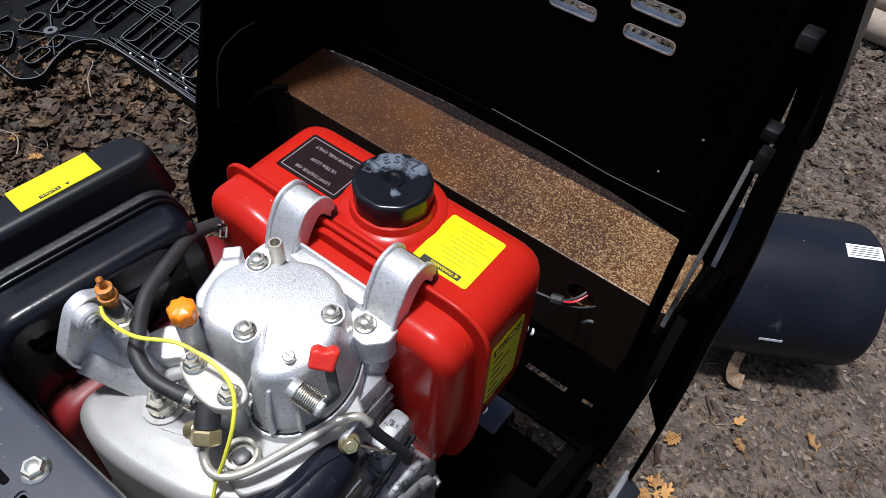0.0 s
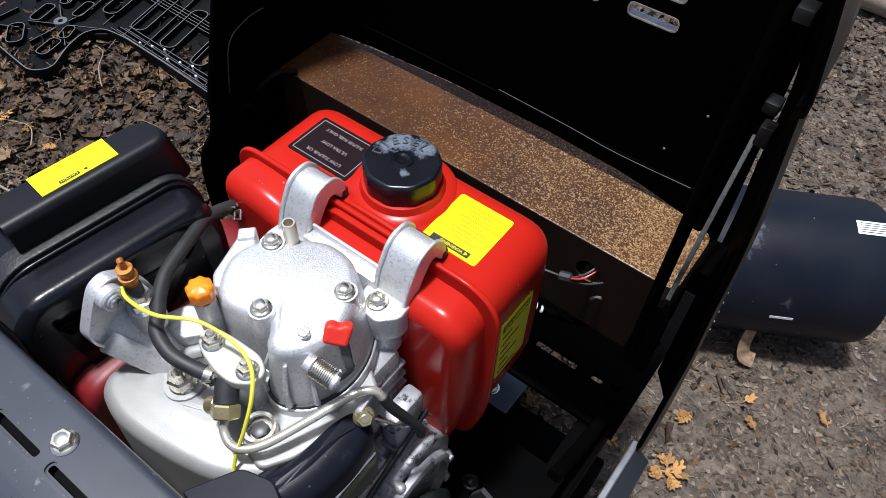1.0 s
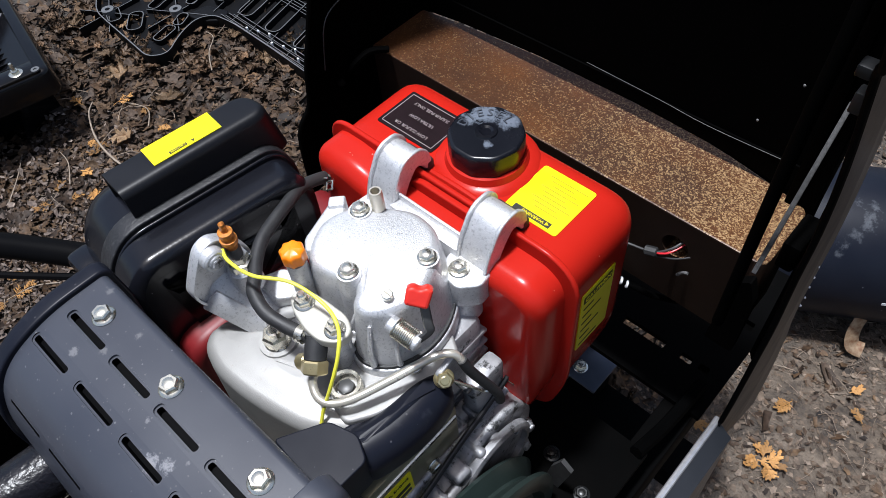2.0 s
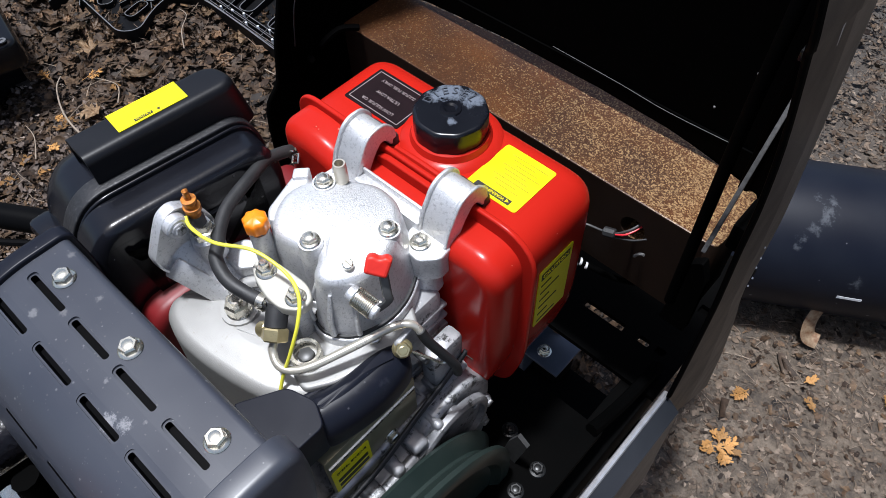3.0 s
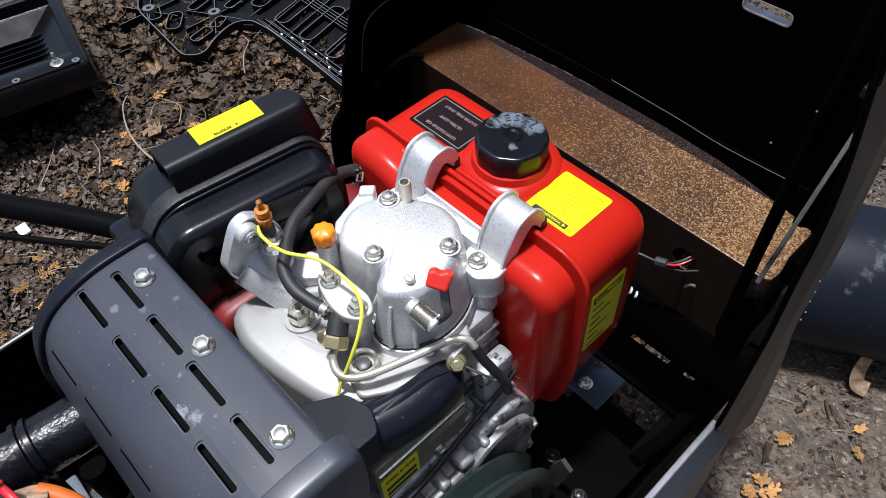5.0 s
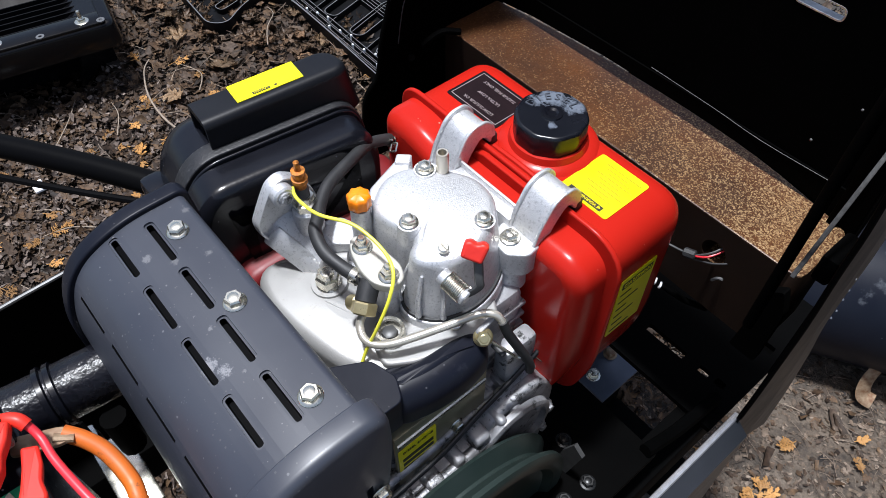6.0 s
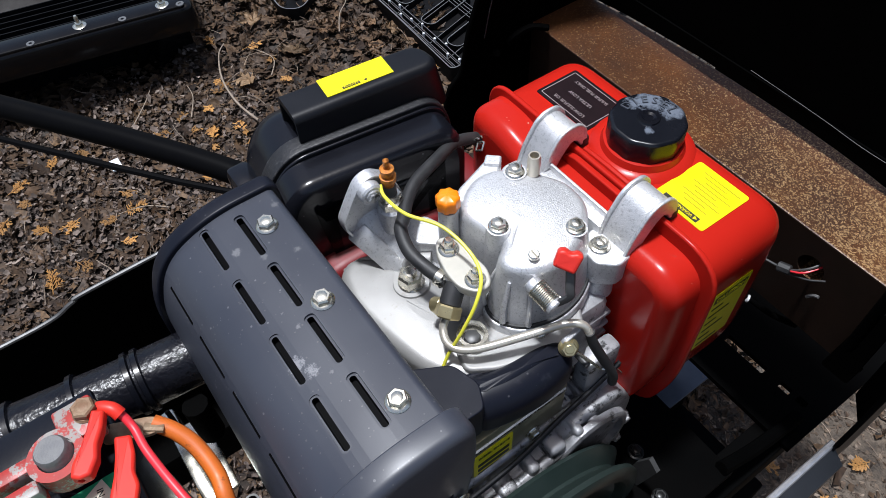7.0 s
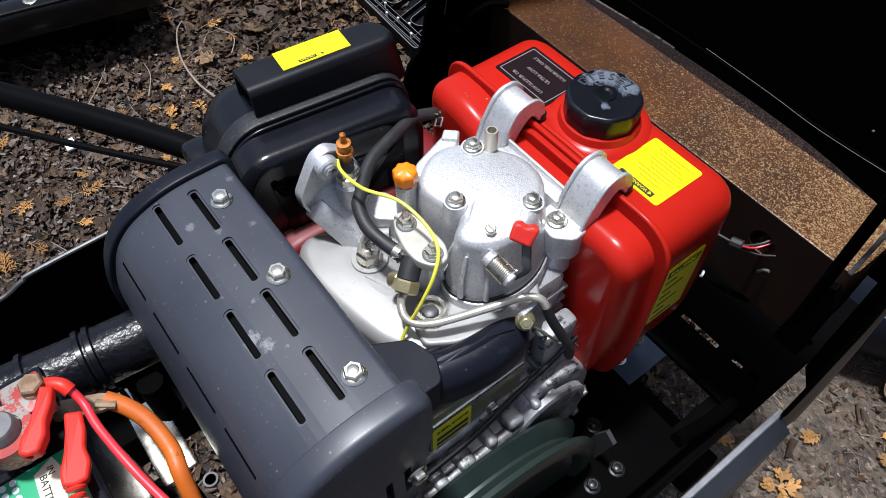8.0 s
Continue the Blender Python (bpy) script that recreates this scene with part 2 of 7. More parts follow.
for spot, reach, tone in (((0.030, -0.368, 1.094), 0.016, 0.20), ((0.041, -0.362, 1.0955), 0.013, 0.20), ((-0.076, -0.359, 1.0955), 0.010, 0.13), ((-0.050, -0.322, 1.0965), 0.007, 0.11),
                          ((-0.059, -0.344, 1.0965), 0.008, 0.10), ((0.007, -0.353, 1.0965), 0.006, 0.13), ((-0.098, -0.315, 1.0965), 0.008, 0.10), ((0.050, -0.352, 1.0965), 0.005, 0.12)):
    add_scuff(SATIN, spot, reach, (tone, tone, tone * 1.06), 420)


def rust_material():
    """Brown rust with a mottled, gritty grain; paler grit towards one end paints in its glitter."""
    m = material("gritty_rust", (0.080, 0.028, 0.008), 0.46, 0.0, second=(0.034, 0.012, 0.0045), scale=14, amount=0.9, spec=0.3)
    n, l = m.node_tree.nodes, m.node_tree.links
    b = n["Principled BSDF"]
    co = n.new("ShaderNodeNewGeometry").outputs["Position"]
    axes = n.new("ShaderNodeSeparateXYZ")
    l.new(co, axes.inputs[0])
    patch = n.new("ShaderNodeTexNoise")
    patch.inputs["Scale"].default_value, patch.inputs["Detail"].default_value = 20, 5
    l.new(co, patch.inputs["Vector"])
    sway = n.new("ShaderNodeMath")
    sway.operation = "MULTIPLY_ADD"
    sway.inputs[1].default_value = 0.24
    l.new(patch.outputs["Fac"], sway.inputs[0])
    l.new(axes.outputs[0], sway.inputs[2])
    # Grit threshold falls towards +x: paler grit also paints the glitter brightest there.
    bare = n.new("ShaderNodeMapRange")
    bare.inputs[1].default_value, bare.inputs[2].default_value = 0.04, 0.36
    bare.inputs[3].default_value, bare.inputs[4].default_value = 0.88, 0.30
    l.new(sway.outputs[0], bare.inputs[0])
    cells = n.new("ShaderNodeTexVoronoi")
    cells.inputs["Scale"].default_value = 820
    l.new(co, cells.inputs["Vector"])
    split = n.new("ShaderNodeSeparateColor")
    l.new(cells.outputs["Color"], split.inputs[0])
    grit = n.new("ShaderNodeMapRange")
    grit.inputs[2].default_value = 1.25
    l.new(bare.outputs[0], grit.inputs[1])
    l.new(split.outputs[0], grit.inputs[0])
    fine = n.new("ShaderNodeTexNoise")
    fine.inputs["Scale"].default_value, fine.inputs["Detail"].default_value, fine.inputs["Roughness"].default_value = 330, 6, 0.7
    l.new(co, fine.inputs["Vector"])
    level = n.new("ShaderNodeMapRange")
    level.inputs[1].default_value, level.inputs[2].default_value = 0.32, 0.68
    level.inputs[3].default_value, level.inputs[4].default_value = 0.72, 1.30
    l.new(fine.outputs["Fac"], level.inputs[0])
    old = b.inputs["Base Color"].links[0].from_socket
    hsv = n.new("ShaderNodeHueSaturation")
    l.new(old, hsv.inputs["Color"])
    l.new(level.outputs[0], hsv.inputs["Value"])
    mix = n.new("ShaderNodeMix")
    mix.data_type = "RGBA"
    l.new(grit.outputs[0], mix.inputs[0])
    l.new(hsv.outputs[0], mix.inputs[6])
    mix.inputs[7].default_value = (0.46, 0.30, 0.15, 1)
    l.new(mix.outputs[2], b.inputs["Base Color"])
    bump = n.new("ShaderNodeBump")
    bump.inputs["Strength"].default_value = 0.7
    bump.inputs["Distance"].default_value = 0.0008
    l.new(split.outputs[1], bump.inputs["Height"])
    l.new(bump.outputs[0], b.inputs["Normal"])
    return m


PIPE = material("crinkled_black_paint", (0.004, 0.004, 0.006), 0.26, second=(0.010, 0.010, 0.013), scale=60, grain=1.0, grain_scale=230, spec=0.35,
                spots=(0.09, 0.085, 0.08), spot_scale=110, spot_cover=0.30)
DARK_BEAM_FACE = material("dark_brown_beam_face", (0.020, 0.010, 0.006), 0.6, second=(0.010, 0.006, 0.004), scale=30, grain=0.3, spec=0.2)
BED_BOLT = material("oily_dark_bolt", (0.012, 0.012, 0.012), 0.35, 0.3, second=(0.006, 0.006, 0.006), scale=60)
PIN_GREY = material("dull_grey_pin", (0.011, 0.0115, 0.0125), 0.5, second=(0.010, 0.010, 0.011), scale=40)
ROD_SLOT_SHADE = material("black_rod_and_slot_shade", (0.0025, 0.0025, 0.003), 0.45, second=(0.003, 0.003, 0.003), scale=40, spec=0.03)
DUSTY = material("dusty_plastic_ledge", (0.016, 0.016, 0.018), 0.45, second=(0.008, 0.008, 0.009), scale=90, grain=0.5, grain_scale=420,
                 spots=(0.055, 0.055, 0.056), spot_scale=260, spot_cover=0.42)
RUST = rust_material()
for spot, reach in (((0.252, -0.02, 1.33), 0.020), ((0.268, -0.02, 1.17), 0.014), ((0.276, -0.03, 1.03), 0.016), ((0.271, -0.03, 1.11), 0.012)):
    add_scuff(WORN, spot, reach * 0.6, (0.40, 0.40, 0.40), 260)


def litter_material(name, colours, rough=0.75):
    """Dead leaves and chips: each piece takes its own colour."""
    m = bpy.data.materials.new(name)
    m.use_nodes = True
    n, l = m.node_tree.nodes, m.node_tree.links
    b = n["Principled BSDF"]
    geo = n.new("ShaderNodeNewGeometry")
    ramp = n.new("ShaderNodeValToRGB")
    while len(ramp.color_ramp.elements) < len(colours):
        ramp.color_ramp.elements.new(0.5)
    for i, c in enumerate(colours):
        ramp.color_ramp.elements[i].position = i / (len(colours) - 1)
        ramp.color_ramp.elements[i].color = (*c, 1)
    l.new(geo.outputs["Random Per Island"], ramp.inputs[0])
    no = n.new("ShaderNodeTexNoise")
    no.inputs["Scale"].default_value = 90
    no.inputs["Detail"].default_value = 6
    l.new(geo.outputs["Position"], no.inputs["Vector"])
    val = n.new("ShaderNodeMapRange")
    val.inputs[1].default_value, val.inputs[2].default_value = 0.3, 0.7
    val.inputs[3].default_value, val.inputs[4].default_value = 0.45, 1.25
    l.new(no.outputs["Fac"], val.inputs[0])
    hsv = n.new("ShaderNodeHueSaturation")
    l.new(ramp.outputs[0], hsv.inputs["Color"])
    l.new(val.outputs[0], hsv.inputs["Value"])
    l.new(hsv.outputs[0], b.inputs["Base Color"])
    b.inputs["Roughness"].default_value = rough
    b.inputs["Specular IOR Level"].default_value = 0.22
    return m


LEAF = litter_material("dead_leaves", [(0.013, 0.009, 0.007), (0.040, 0.024, 0.015), (0.070, 0.041, 0.023), (0.020, 0.013, 0.009),
                                       (0.108, 0.064, 0.036), (0.015, 0.010, 0.008), (0.138, 0.084, 0.046), (0.046, 0.029, 0.019), (0.080, 0.056, 0.041)], 0.62)
CHIP = litter_material("bark_chips", [(0.021, 0.014, 0.011), (0.060, 0.041, 0.028), (0.098, 0.067, 0.044), (0.025, 0.018, 0.013),
                                      (0.150, 0.113, 0.083), (0.048, 0.034, 0.025), (0.110, 0.070, 0.042), (0.019, 0.014, 0.011)], 0.62)
TRODDEN = litter_material("trodden_leaves", [(0.040, 0.028, 0.020), (0.105, 0.076, 0.054), (0.160, 0.118, 0.086), (0.062, 0.043, 0.030), (0.235, 0.182, 0.140), (0.085, 0.058, 0.040), (0.130, 0.093, 0.066)], 0.7)
CRUMB = litter_material("soil_crumbs", [(0.050, 0.037, 0.031), (0.100, 0.076, 0.064), (0.170, 0.130, 0.108), (0.075, 0.056, 0.046), (0.260, 0.205, 0.172), (0.110, 0.083, 0.068)], 0.8)
FIBRE = litter_material("dry_fibres", [(0.090, 0.066, 0.049), (0.200, 0.152, 0.117), (0.050, 0.036, 0.028), (0.150, 0.110, 0.081), (0.260, 0.202, 0.155), (0.070, 0.049, 0.037)], 0.75)
BIGLEAF = material("tan_leaf", (0.30, 0.195, 0.110), 0.6, second=(0.15, 0.092, 0.050), scale=40, grain=0.3, grain_scale=250, random=0.40)
BROWN_LEAF = material("brown_leaf", (0.200, 0.118, 0.064), 0.55, second=(0.085, 0.050, 0.029), scale=45, grain=0.3, grain_scale=250, random=0.55)
SPRIG = material("orange_cedar_sprig", (0.35, 0.175, 0.05), 0.65, second=(0.25, 0.12, 0.035), scale=90, random=0.45)
def soil_material():
    """Damp dark leaf mould that turns into paler trodden soil on the open side."""
    m = material("damp_soil", (0.060, 0.049, 0.040), 0.8, second=(0.022, 0.018, 0.015), scale=7, amount=0.9, grain=1.0, grain_scale=140,
                 spots=(0.17, 0.14, 0.115), spot_scale=70, spot_cover=0.43, spot_soft=0.12)
    m.node_tree.nodes["Bump"].inputs["Distance"].default_value = 0.006
    n, l = m.node_tree.nodes, m.node_tree.links
    lumps = n.new("ShaderNodeTexNoise")
    lumps.inputs["Scale"].default_value, lumps.inputs["Detail"].default_value, lumps.inputs["Roughness"].default_value = 38, 9, 0.65
    l.new(n["Bump"].inputs["Height"].links[0].from_node.inputs["Vector"].links[0].from_socket, lumps.inputs["Vector"])
    clods = n.new("ShaderNodeBump")
    clods.inputs["Strength"].default_value, clods.inputs["Distance"].default_value = 0.55, 0.008
    l.new(lumps.outputs["Fac"], clods.inputs["Height"])
    l.new(clods.outputs[0], n["Bump"].inputs["Normal"])
    b = n["Principled BSDF"]
    old = b.inputs["Base Color"].links[0].from_socket
    co = n.new("ShaderNodeNewGeometry").outputs["Position"]
    axes = n.new("ShaderNodeSeparateXYZ")
    l.new(co, axes.inputs[0])
    side = n.new("ShaderNodeMapRange")
    side.inputs[1].default_value, side.inputs[2].default_value, side.inputs[4].default_value = 0.0, 0.32, 0.85
    wander = n.new("ShaderNodeTexNoise")
    wander.inputs["Scale"].default_value, wander.inputs["Detail"].default_value = 1.3, 6
    l.new(co, wander.inputs["Vector"])
    shift = n.new("ShaderNodeMath")
    shift.operation = "MULTIPLY_ADD"
    shift.inputs[1].default_value, shift.inputs[2].default_value = 0.7, -0.35
    l.new(wander.outputs["Fac"], shift.inputs[0])
    moved = n.new("ShaderNodeMath")
    l.new(axes.outputs[0], moved.inputs[0])
    l.new(shift.outputs[0], moved.inputs[1])
    l.new(moved.outputs[0], side.inputs[0])
    away = n.new("ShaderNodeVectorMath")
    away.operation = "DISTANCE"
    away.inputs[1].default_value = (0.9, 1.0, 0)
    l.new(co, away.inputs[0])
    local = n.new("ShaderNodeMapRange")
    local.inputs[1].default_value, local.inputs[2].default_value = 1.6, 3.6
    local.inputs[3].default_value, local.inputs[4].default_value = 1.0, 0.15
    l.new(away.outputs["Value"], local.inputs[0])
    both = n.new("ShaderNodeMath")
    both.operation = "MULTIPLY"
    l.new(side.outputs[0], both.inputs[0])
    l.new(local.outputs[0], both.inputs[1])
    fine = n.new("ShaderNodeTexNoise")
    fine.inputs["Scale"].default_value, fine.inputs["Detail"].default_value, fine.inputs["Roughness"].default_value = 45, 10, 0.75
    l.new(co, fine.inputs["Vector"])
    ramp = n.new("ShaderNodeValToRGB")
    for i, (p, c) in enumerate(((0.40, (0.024, 0.017, 0.012)), (0.50, (0.078, 0.058, 0.041)))):
        ramp.color_ramp.elements[i].position, ramp.color_ramp.elements[i].color = p, (*c, 1)
    e = ramp.color_ramp.elements.new(0.61)
    e.color = (0.155, 0.119, 0.087, 1)
    patch = n.new("ShaderNodeTexNoise")
    patch.inputs["Scale"].default_value, patch.inputs["Detail"].default_value = 11, 7
    l.new(co, patch.inputs["Vector"])
    blend = n.new("ShaderNodeMix")
    blend.inputs[0].default_value = 0.45
    l.new(fine.outputs["Fac"], blend.inputs[2])
    l.new(patch.outputs["Fac"], blend.inputs[3])
    l.new(blend.outputs[0], ramp.inputs[0])
    mix = n.new("ShaderNodeMix")
    mix.data_type = "RGBA"
    l.new(both.outputs[0], mix.inputs[0])
    l.new(old, mix.inputs[6])
    l.new(ramp.outputs[0], mix.inputs[7])
    l.new(mix.outputs[2], b.inputs["Base Color"])
    return m


SOIL = soil_material()


# ---- mesh helpers ----
ORIGIN = {}


def thing(name, label, category, at=(0, 0, 0), group="", kind=""):
    ob = new(name)
    ob.empty_display_size = 0.05
    ob.location = at
    ORIGIN[ob] = Vector(at)
    return tagged(ob, label, category, group, kind)


def finish(bm, name, mat, origin, sharp=38):
    bmesh.ops.recalc_face_normals(bm, faces=bm.faces)
    bm.transform(Matrix.Translation(-origin))
    limit = radians(sharp)
    for f in bm.faces:
        f.smooth = len(f.verts) <= 6
    for e in bm.edges:
        e.smooth = len(e.link_faces) == 2 and e.calc_face_angle(0) < limit
    me = bpy.data.meshes.new(name)
    bm.to_mesh(me)
    bm.free()
    me.materials.append(mat)
    return me


def part(name, bm, mat, parent, label="", sharp=38):
    """Links a bmesh, built in world places, as one mesh object under a thing or a part."""
    origin = ORIGIN[parent]
    ob = new(name, finish(bm, name, mat, origin, sharp))
    ob.parent = parent
    ORIGIN[ob] = origin
    return tagged(ob, label)


def single(name, bm, mat, label, category, at=(0, 0, 0), group="", kind="", sharp=38):
    ob = new(name, finish(bm, name, mat, Vector(at), sharp))
    ob.location = at
    ORIGIN[ob] = Vector(at)
    return tagged(ob, label, category, group, kind)


XY = Matrix.Identity(4)
XZ = Matrix(((1, 0, 0, 0), (0, 0, 1, 0), (0, 1, 0, 0), (0, 0, 0, 1)))   # u = x, v = z, w = y
YZ = Matrix(((0, 0, 1, 0), (1, 0, 0, 0), (0, 1, 0, 0), (0, 0, 0, 1)))   # u = y, v = z, w = x


def rounded(pts, r, n=5):
    """A polygon with its corners rounded; r is one radius or one a corner."""
    out, k = [], len(pts)
    for i in range(k):
        a, b, c = (Vector(pts[(i + j) % k][:2]) for j in (-1, 0, 1))
        ri = r[i] if isinstance(r, (list, tuple)) else r
        u, v = a - b, c - b
        lu, lv = u.length, v.length
        u.normalize(), v.normalize()
        d = min(ri, lu * 0.49, lv * 0.49)
        p, q = b + u * d, b + v * d
        for j in range(n + 1):
            s = j / n
            out.append(tuple((1 - s) ** 2 * p + 2 * s * (1 - s) * b + s * s * q))
    return out


def rect(u0, u1, v0, v1, r=0.0, n=5):
    pts = [(u0, v0), (u1, v0), (u1, v1), (u0, v1)]
    return rounded(pts, r, n) if r else pts


def circle(cu, cv, r, n=24, r2=None):
    return [(cu + r * math.cos(2 * math.pi * i / n), cv + (r2 or r) * math.sin(2 * math.pi * i / n)) for i in range(n)]


def offset(pts, d):
    """The polygon moved outward by d (inward if negative)."""
    area = sum(pts[i - 1][0] * pts[i][1] - pts[i][0] * pts[i - 1][1] for i in range(len(pts)))
    s, out, k = (1 if area > 0 else -1), [], len(pts)
    for i in range(k):
        a, c = Vector(pts[i - 1]), Vector(pts[(i + 1) % k])
        t = c - a
        if t.length < 1e-9:
            t = Vector(pts[i]) - a
        t.normalize()
        out.append((pts[i][0] + s * d * t.y, pts[i][1] - s * d * t.x))
    return out


def loft(bm, rings, cap0=True, cap1=True):
    rows = [[bm.verts.new(p) for p in ring] for ring in rings]
    n = len(rows[0])
    for a, b in zip(rows, rows[1:]):
        for i in range(n):
            j = (i + 1) % n
            bm.faces.new((a[i], a[j], b[j], b[i]))
    if cap0:
        bm.faces.new(rows[0])
    if cap1:
        bm.faces.new(rows[-1])
    return bm


def prism(bm, outline, w0, w1, M=XY, bevel=0.0, bevel0=0.0, seg=4, dome=0.0):
    """An outline drawn out from w0 to w1, with rounded rims; dome lifts the middle of the end face."""
    s = 1 if w1 > w0 else -1
    levels = []
    if bevel0:
        levels += [(bevel0 * (1 - math.sin(a)), w0 + s * bevel0 * (1 - math.cos(a))) for a in
                   (math.pi / 2 * i / seg for i in range(seg))]
        levels = [(bevel0 * (1 - math.sin(math.pi / 2 * i / seg)), w0 + s * bevel0 * (1 - math.cos(math.pi / 2 * i / seg))) for i in range(seg)]
    levels.append((0.0, w0 + s * bevel0))
    if bevel:
        levels += [(bevel * (1 - math.cos(math.pi / 2 * i / seg)), w1 - s * bevel + s * bevel * math.sin(math.pi / 2 * i / seg)) for i in range(seg + 1)]
    else:
        levels.append((0.0, w1))
    rings = [[M @ Vector((*p, w)) for p in offset(outline, -d)] for d, w in levels]
    if dome:
        inner = offset(outline, -levels[-1][0])
        cu, cv = sum(p[0] for p in inner) / len(inner), sum(p[1] for p in inner) / len(inner)
        for f in (0.75, 0.5, 0.25):
            rings.append([M @ Vector((cu + (p[0] - cu) * f, cv + (p[1] - cv) * f, w1 + s * dome * (1 - f * f))) for p in inner])
    return loft(bm, rings)


def box(bm, x0, x1, y0, y1, z0, z1, bevel=0.0, seg=2):
    cut = bmesh.new()
    bmesh.ops.create_cube(cut, size=1, matrix=Matrix.Translation(((x0 + x1) / 2, (y0 + y1) / 2, (z0 + z1) / 2)) @
                          Matrix.Diagonal((abs(x1 - x0), abs(y1 - y0), abs(z1 - z0), 1)))
    if bevel:
        bmesh.ops.bevel(cut, geom=cut.edges[:], offset=bevel, segments=seg, affect="EDGES", profile=0.5)
    return merge(bm, cut)


def merge(bm, other, M=None):
    if M is not None:
        other.transform(M)
    table = {v: bm.verts.new(v.co) for v in other.verts}
    for f in other.faces:
        bm.faces.new([table[v] for v in f.verts])
    other.free()
    return bm


def along(p, axis):
    """A pose whose z runs along axis, at p."""
    q = Vector(axis).to_track_quat("Z", "Y")
    return Matrix.Translation(p) @ q.to_matrix().to_4x4()


def lathe(bm, profile, M=XY, n=24):
    """A profile of (radius, height) turned round the local z axis."""
    rings = [[M @ Vector((max(r, 1e-4) * math.cos(2 * math.pi * i / n), max(r, 1e-4) * math.sin(2 * math.pi * i / n), h)) for i in range(n)]
             for r, h in profile]
    return loft(bm, rings)


def casting(bm, base, top, z0, z1, bevel, dome=0.0, seg=6):
    """A cast body drawn up from a base outline to a smaller top outline, with a rounded shoulder and a slightly crowned top."""
    rings = [[(*p, z0) for p in base]]
    for i in range(seg + 1):
        a = math.pi / 2 * i / seg
        d, z = bevel * (1 - math.cos(a)), z1 - bevel + bevel * math.sin(a)
        rings.append([(*p, z) for p in offset(top, -d)])
    inner = offset(top, -bevel)
    cu, cv = sum(p[0] for p in inner) / len(inner), sum(p[1] for p in inner) / len(inner)
    for f in (0.8, 0.6, 0.4, 0.2):
        rings.append([(cu + (p[0] - cu) * f, cv + (p[1] - cv) * f, z1 + dome * (1 - f * f)) for p in inner])
    return loft(bm, rings)


def rod(bm, p0, p1, r, n=16, r1=None, bevel=0.0):
    p0, p1 = Vector(p0), Vector(p1)
    h, r1 = (p1 - p0).length, r if r1 is None else r1
    prof = [(r, 0), (r1, h)] if not bevel else [(r - bevel, 0), (r, bevel), (r1, h - bevel), (r1 - bevel, h)]
    return lathe(bm, prof, along(p0, p1 - p0), n)


def spline(pts, steps=8):
    pts = [Vector(p) for p in pts]
    out = []
    for i in range(len(pts) - 1):
        a, b, c, d = pts[max(i - 1, 0)], pts[i], pts[i + 1], pts[min(i + 2, len(pts) - 1)]
        for j in range(steps):
            s = j / steps
            out.append(0.5 * ((2 * b) + (c - a) * s + (2 * a - 5 * b + 4 * c - d) * s * s + (3 * b - a - 3 * c + d) * s ** 3))
    return out + [pts[-1]]


def tube(bm, pts, r, n=12, steps=8, flat=1.0):
    """A round tube along a smooth line through pts; r may be a function of 0..1."""
    line = spline(pts, steps)
    rings, side = [], None
    for i, p in enumerate(line):
        t = (line[min(i + 1, len(line) - 1)] - line[max(i - 1, 0)]).normalized()
        if side is None:
            side = t.orthogonal().normalized()
        side = (side - t * side.dot(t)).normalized()
        up = t.cross(side)
        rr = r(i / (len(line) - 1)) if callable(r) else r
        rings.append([p + rr * (math.cos(2 * math.pi * k / n) * side + flat * math.sin(2 * math.pi * k / n) * up) for k in range(n)])
    return loft(bm, rings)


def carve(bm, cutter):
    """Cuts one closed mesh out of another."""
    obs = []
    for b in (bm, cutter):
        bmesh.ops.recalc_face_normals(b, faces=b.faces)
        me = bpy.data.meshes.new("temp")
        b.to_mesh(me)
        b.free()
        obs.append(new("temp", me))
    mod = obs[0].modifiers.new("cut", "BOOLEAN")
    mod.object, mod.operation, mod.solver = obs[1], "DIFFERENCE", "EXACT"
    done = bpy.data.meshes.new_from_object(obs[0].evaluated_get(bpy.context.evaluated_depsgraph_get()))
    out = bmesh.new()
    out.from_mesh(done)
    for o in obs:
        me = o.data
        bpy.data.objects.remove(o)
        bpy.data.meshes.remove(me)
    bpy.data.meshes.remove(done)
    return out


def hexbolt(parent, p, axis=(0, 0, 1), af=0.0115, flange=0.0078, height=0.006, mat=None, name="bolt", turn=0.0, stud=0.0, label=""):
    """A hexagon head on its round flange, with a domed or studded middle."""
    bm = bmesh.new()
    M = along(p, axis) @ pose(0, 0, 0, 0, 0, turn)
    lathe(bm, [(flange * 0.96, 0), (flange, 0.0006), (flange * 0.92, 0.0014), (af * 0.55, 0.0021)], M, 24)
    r = af / math.sqrt(3)
    rings = []
    for f, h in ((1.0, 0.0012), (1.0, height * 0.82), (0.86, height)):
        rings.append([M @ Vector((r * f * math.cos(math.pi / 3 * i), r * f * math.sin(math.pi / 3 * i), h)) for i in range(6)])
    loft(bm, rings)
    if stud:
        lathe(bm, [(af * 0.30, height * 0.9), (af * 0.30, height + stud * 0.8), (af * 0.22, height + stud)], M, 12)
    else:
        lathe(bm, [(af * 0.36, height * 0.98), (af * 0.28, height * 1.05), (af * 0.06, height * 1.07)], M, 12)
    return part(name, bm, mat or ZINC, parent, label, sharp=25)


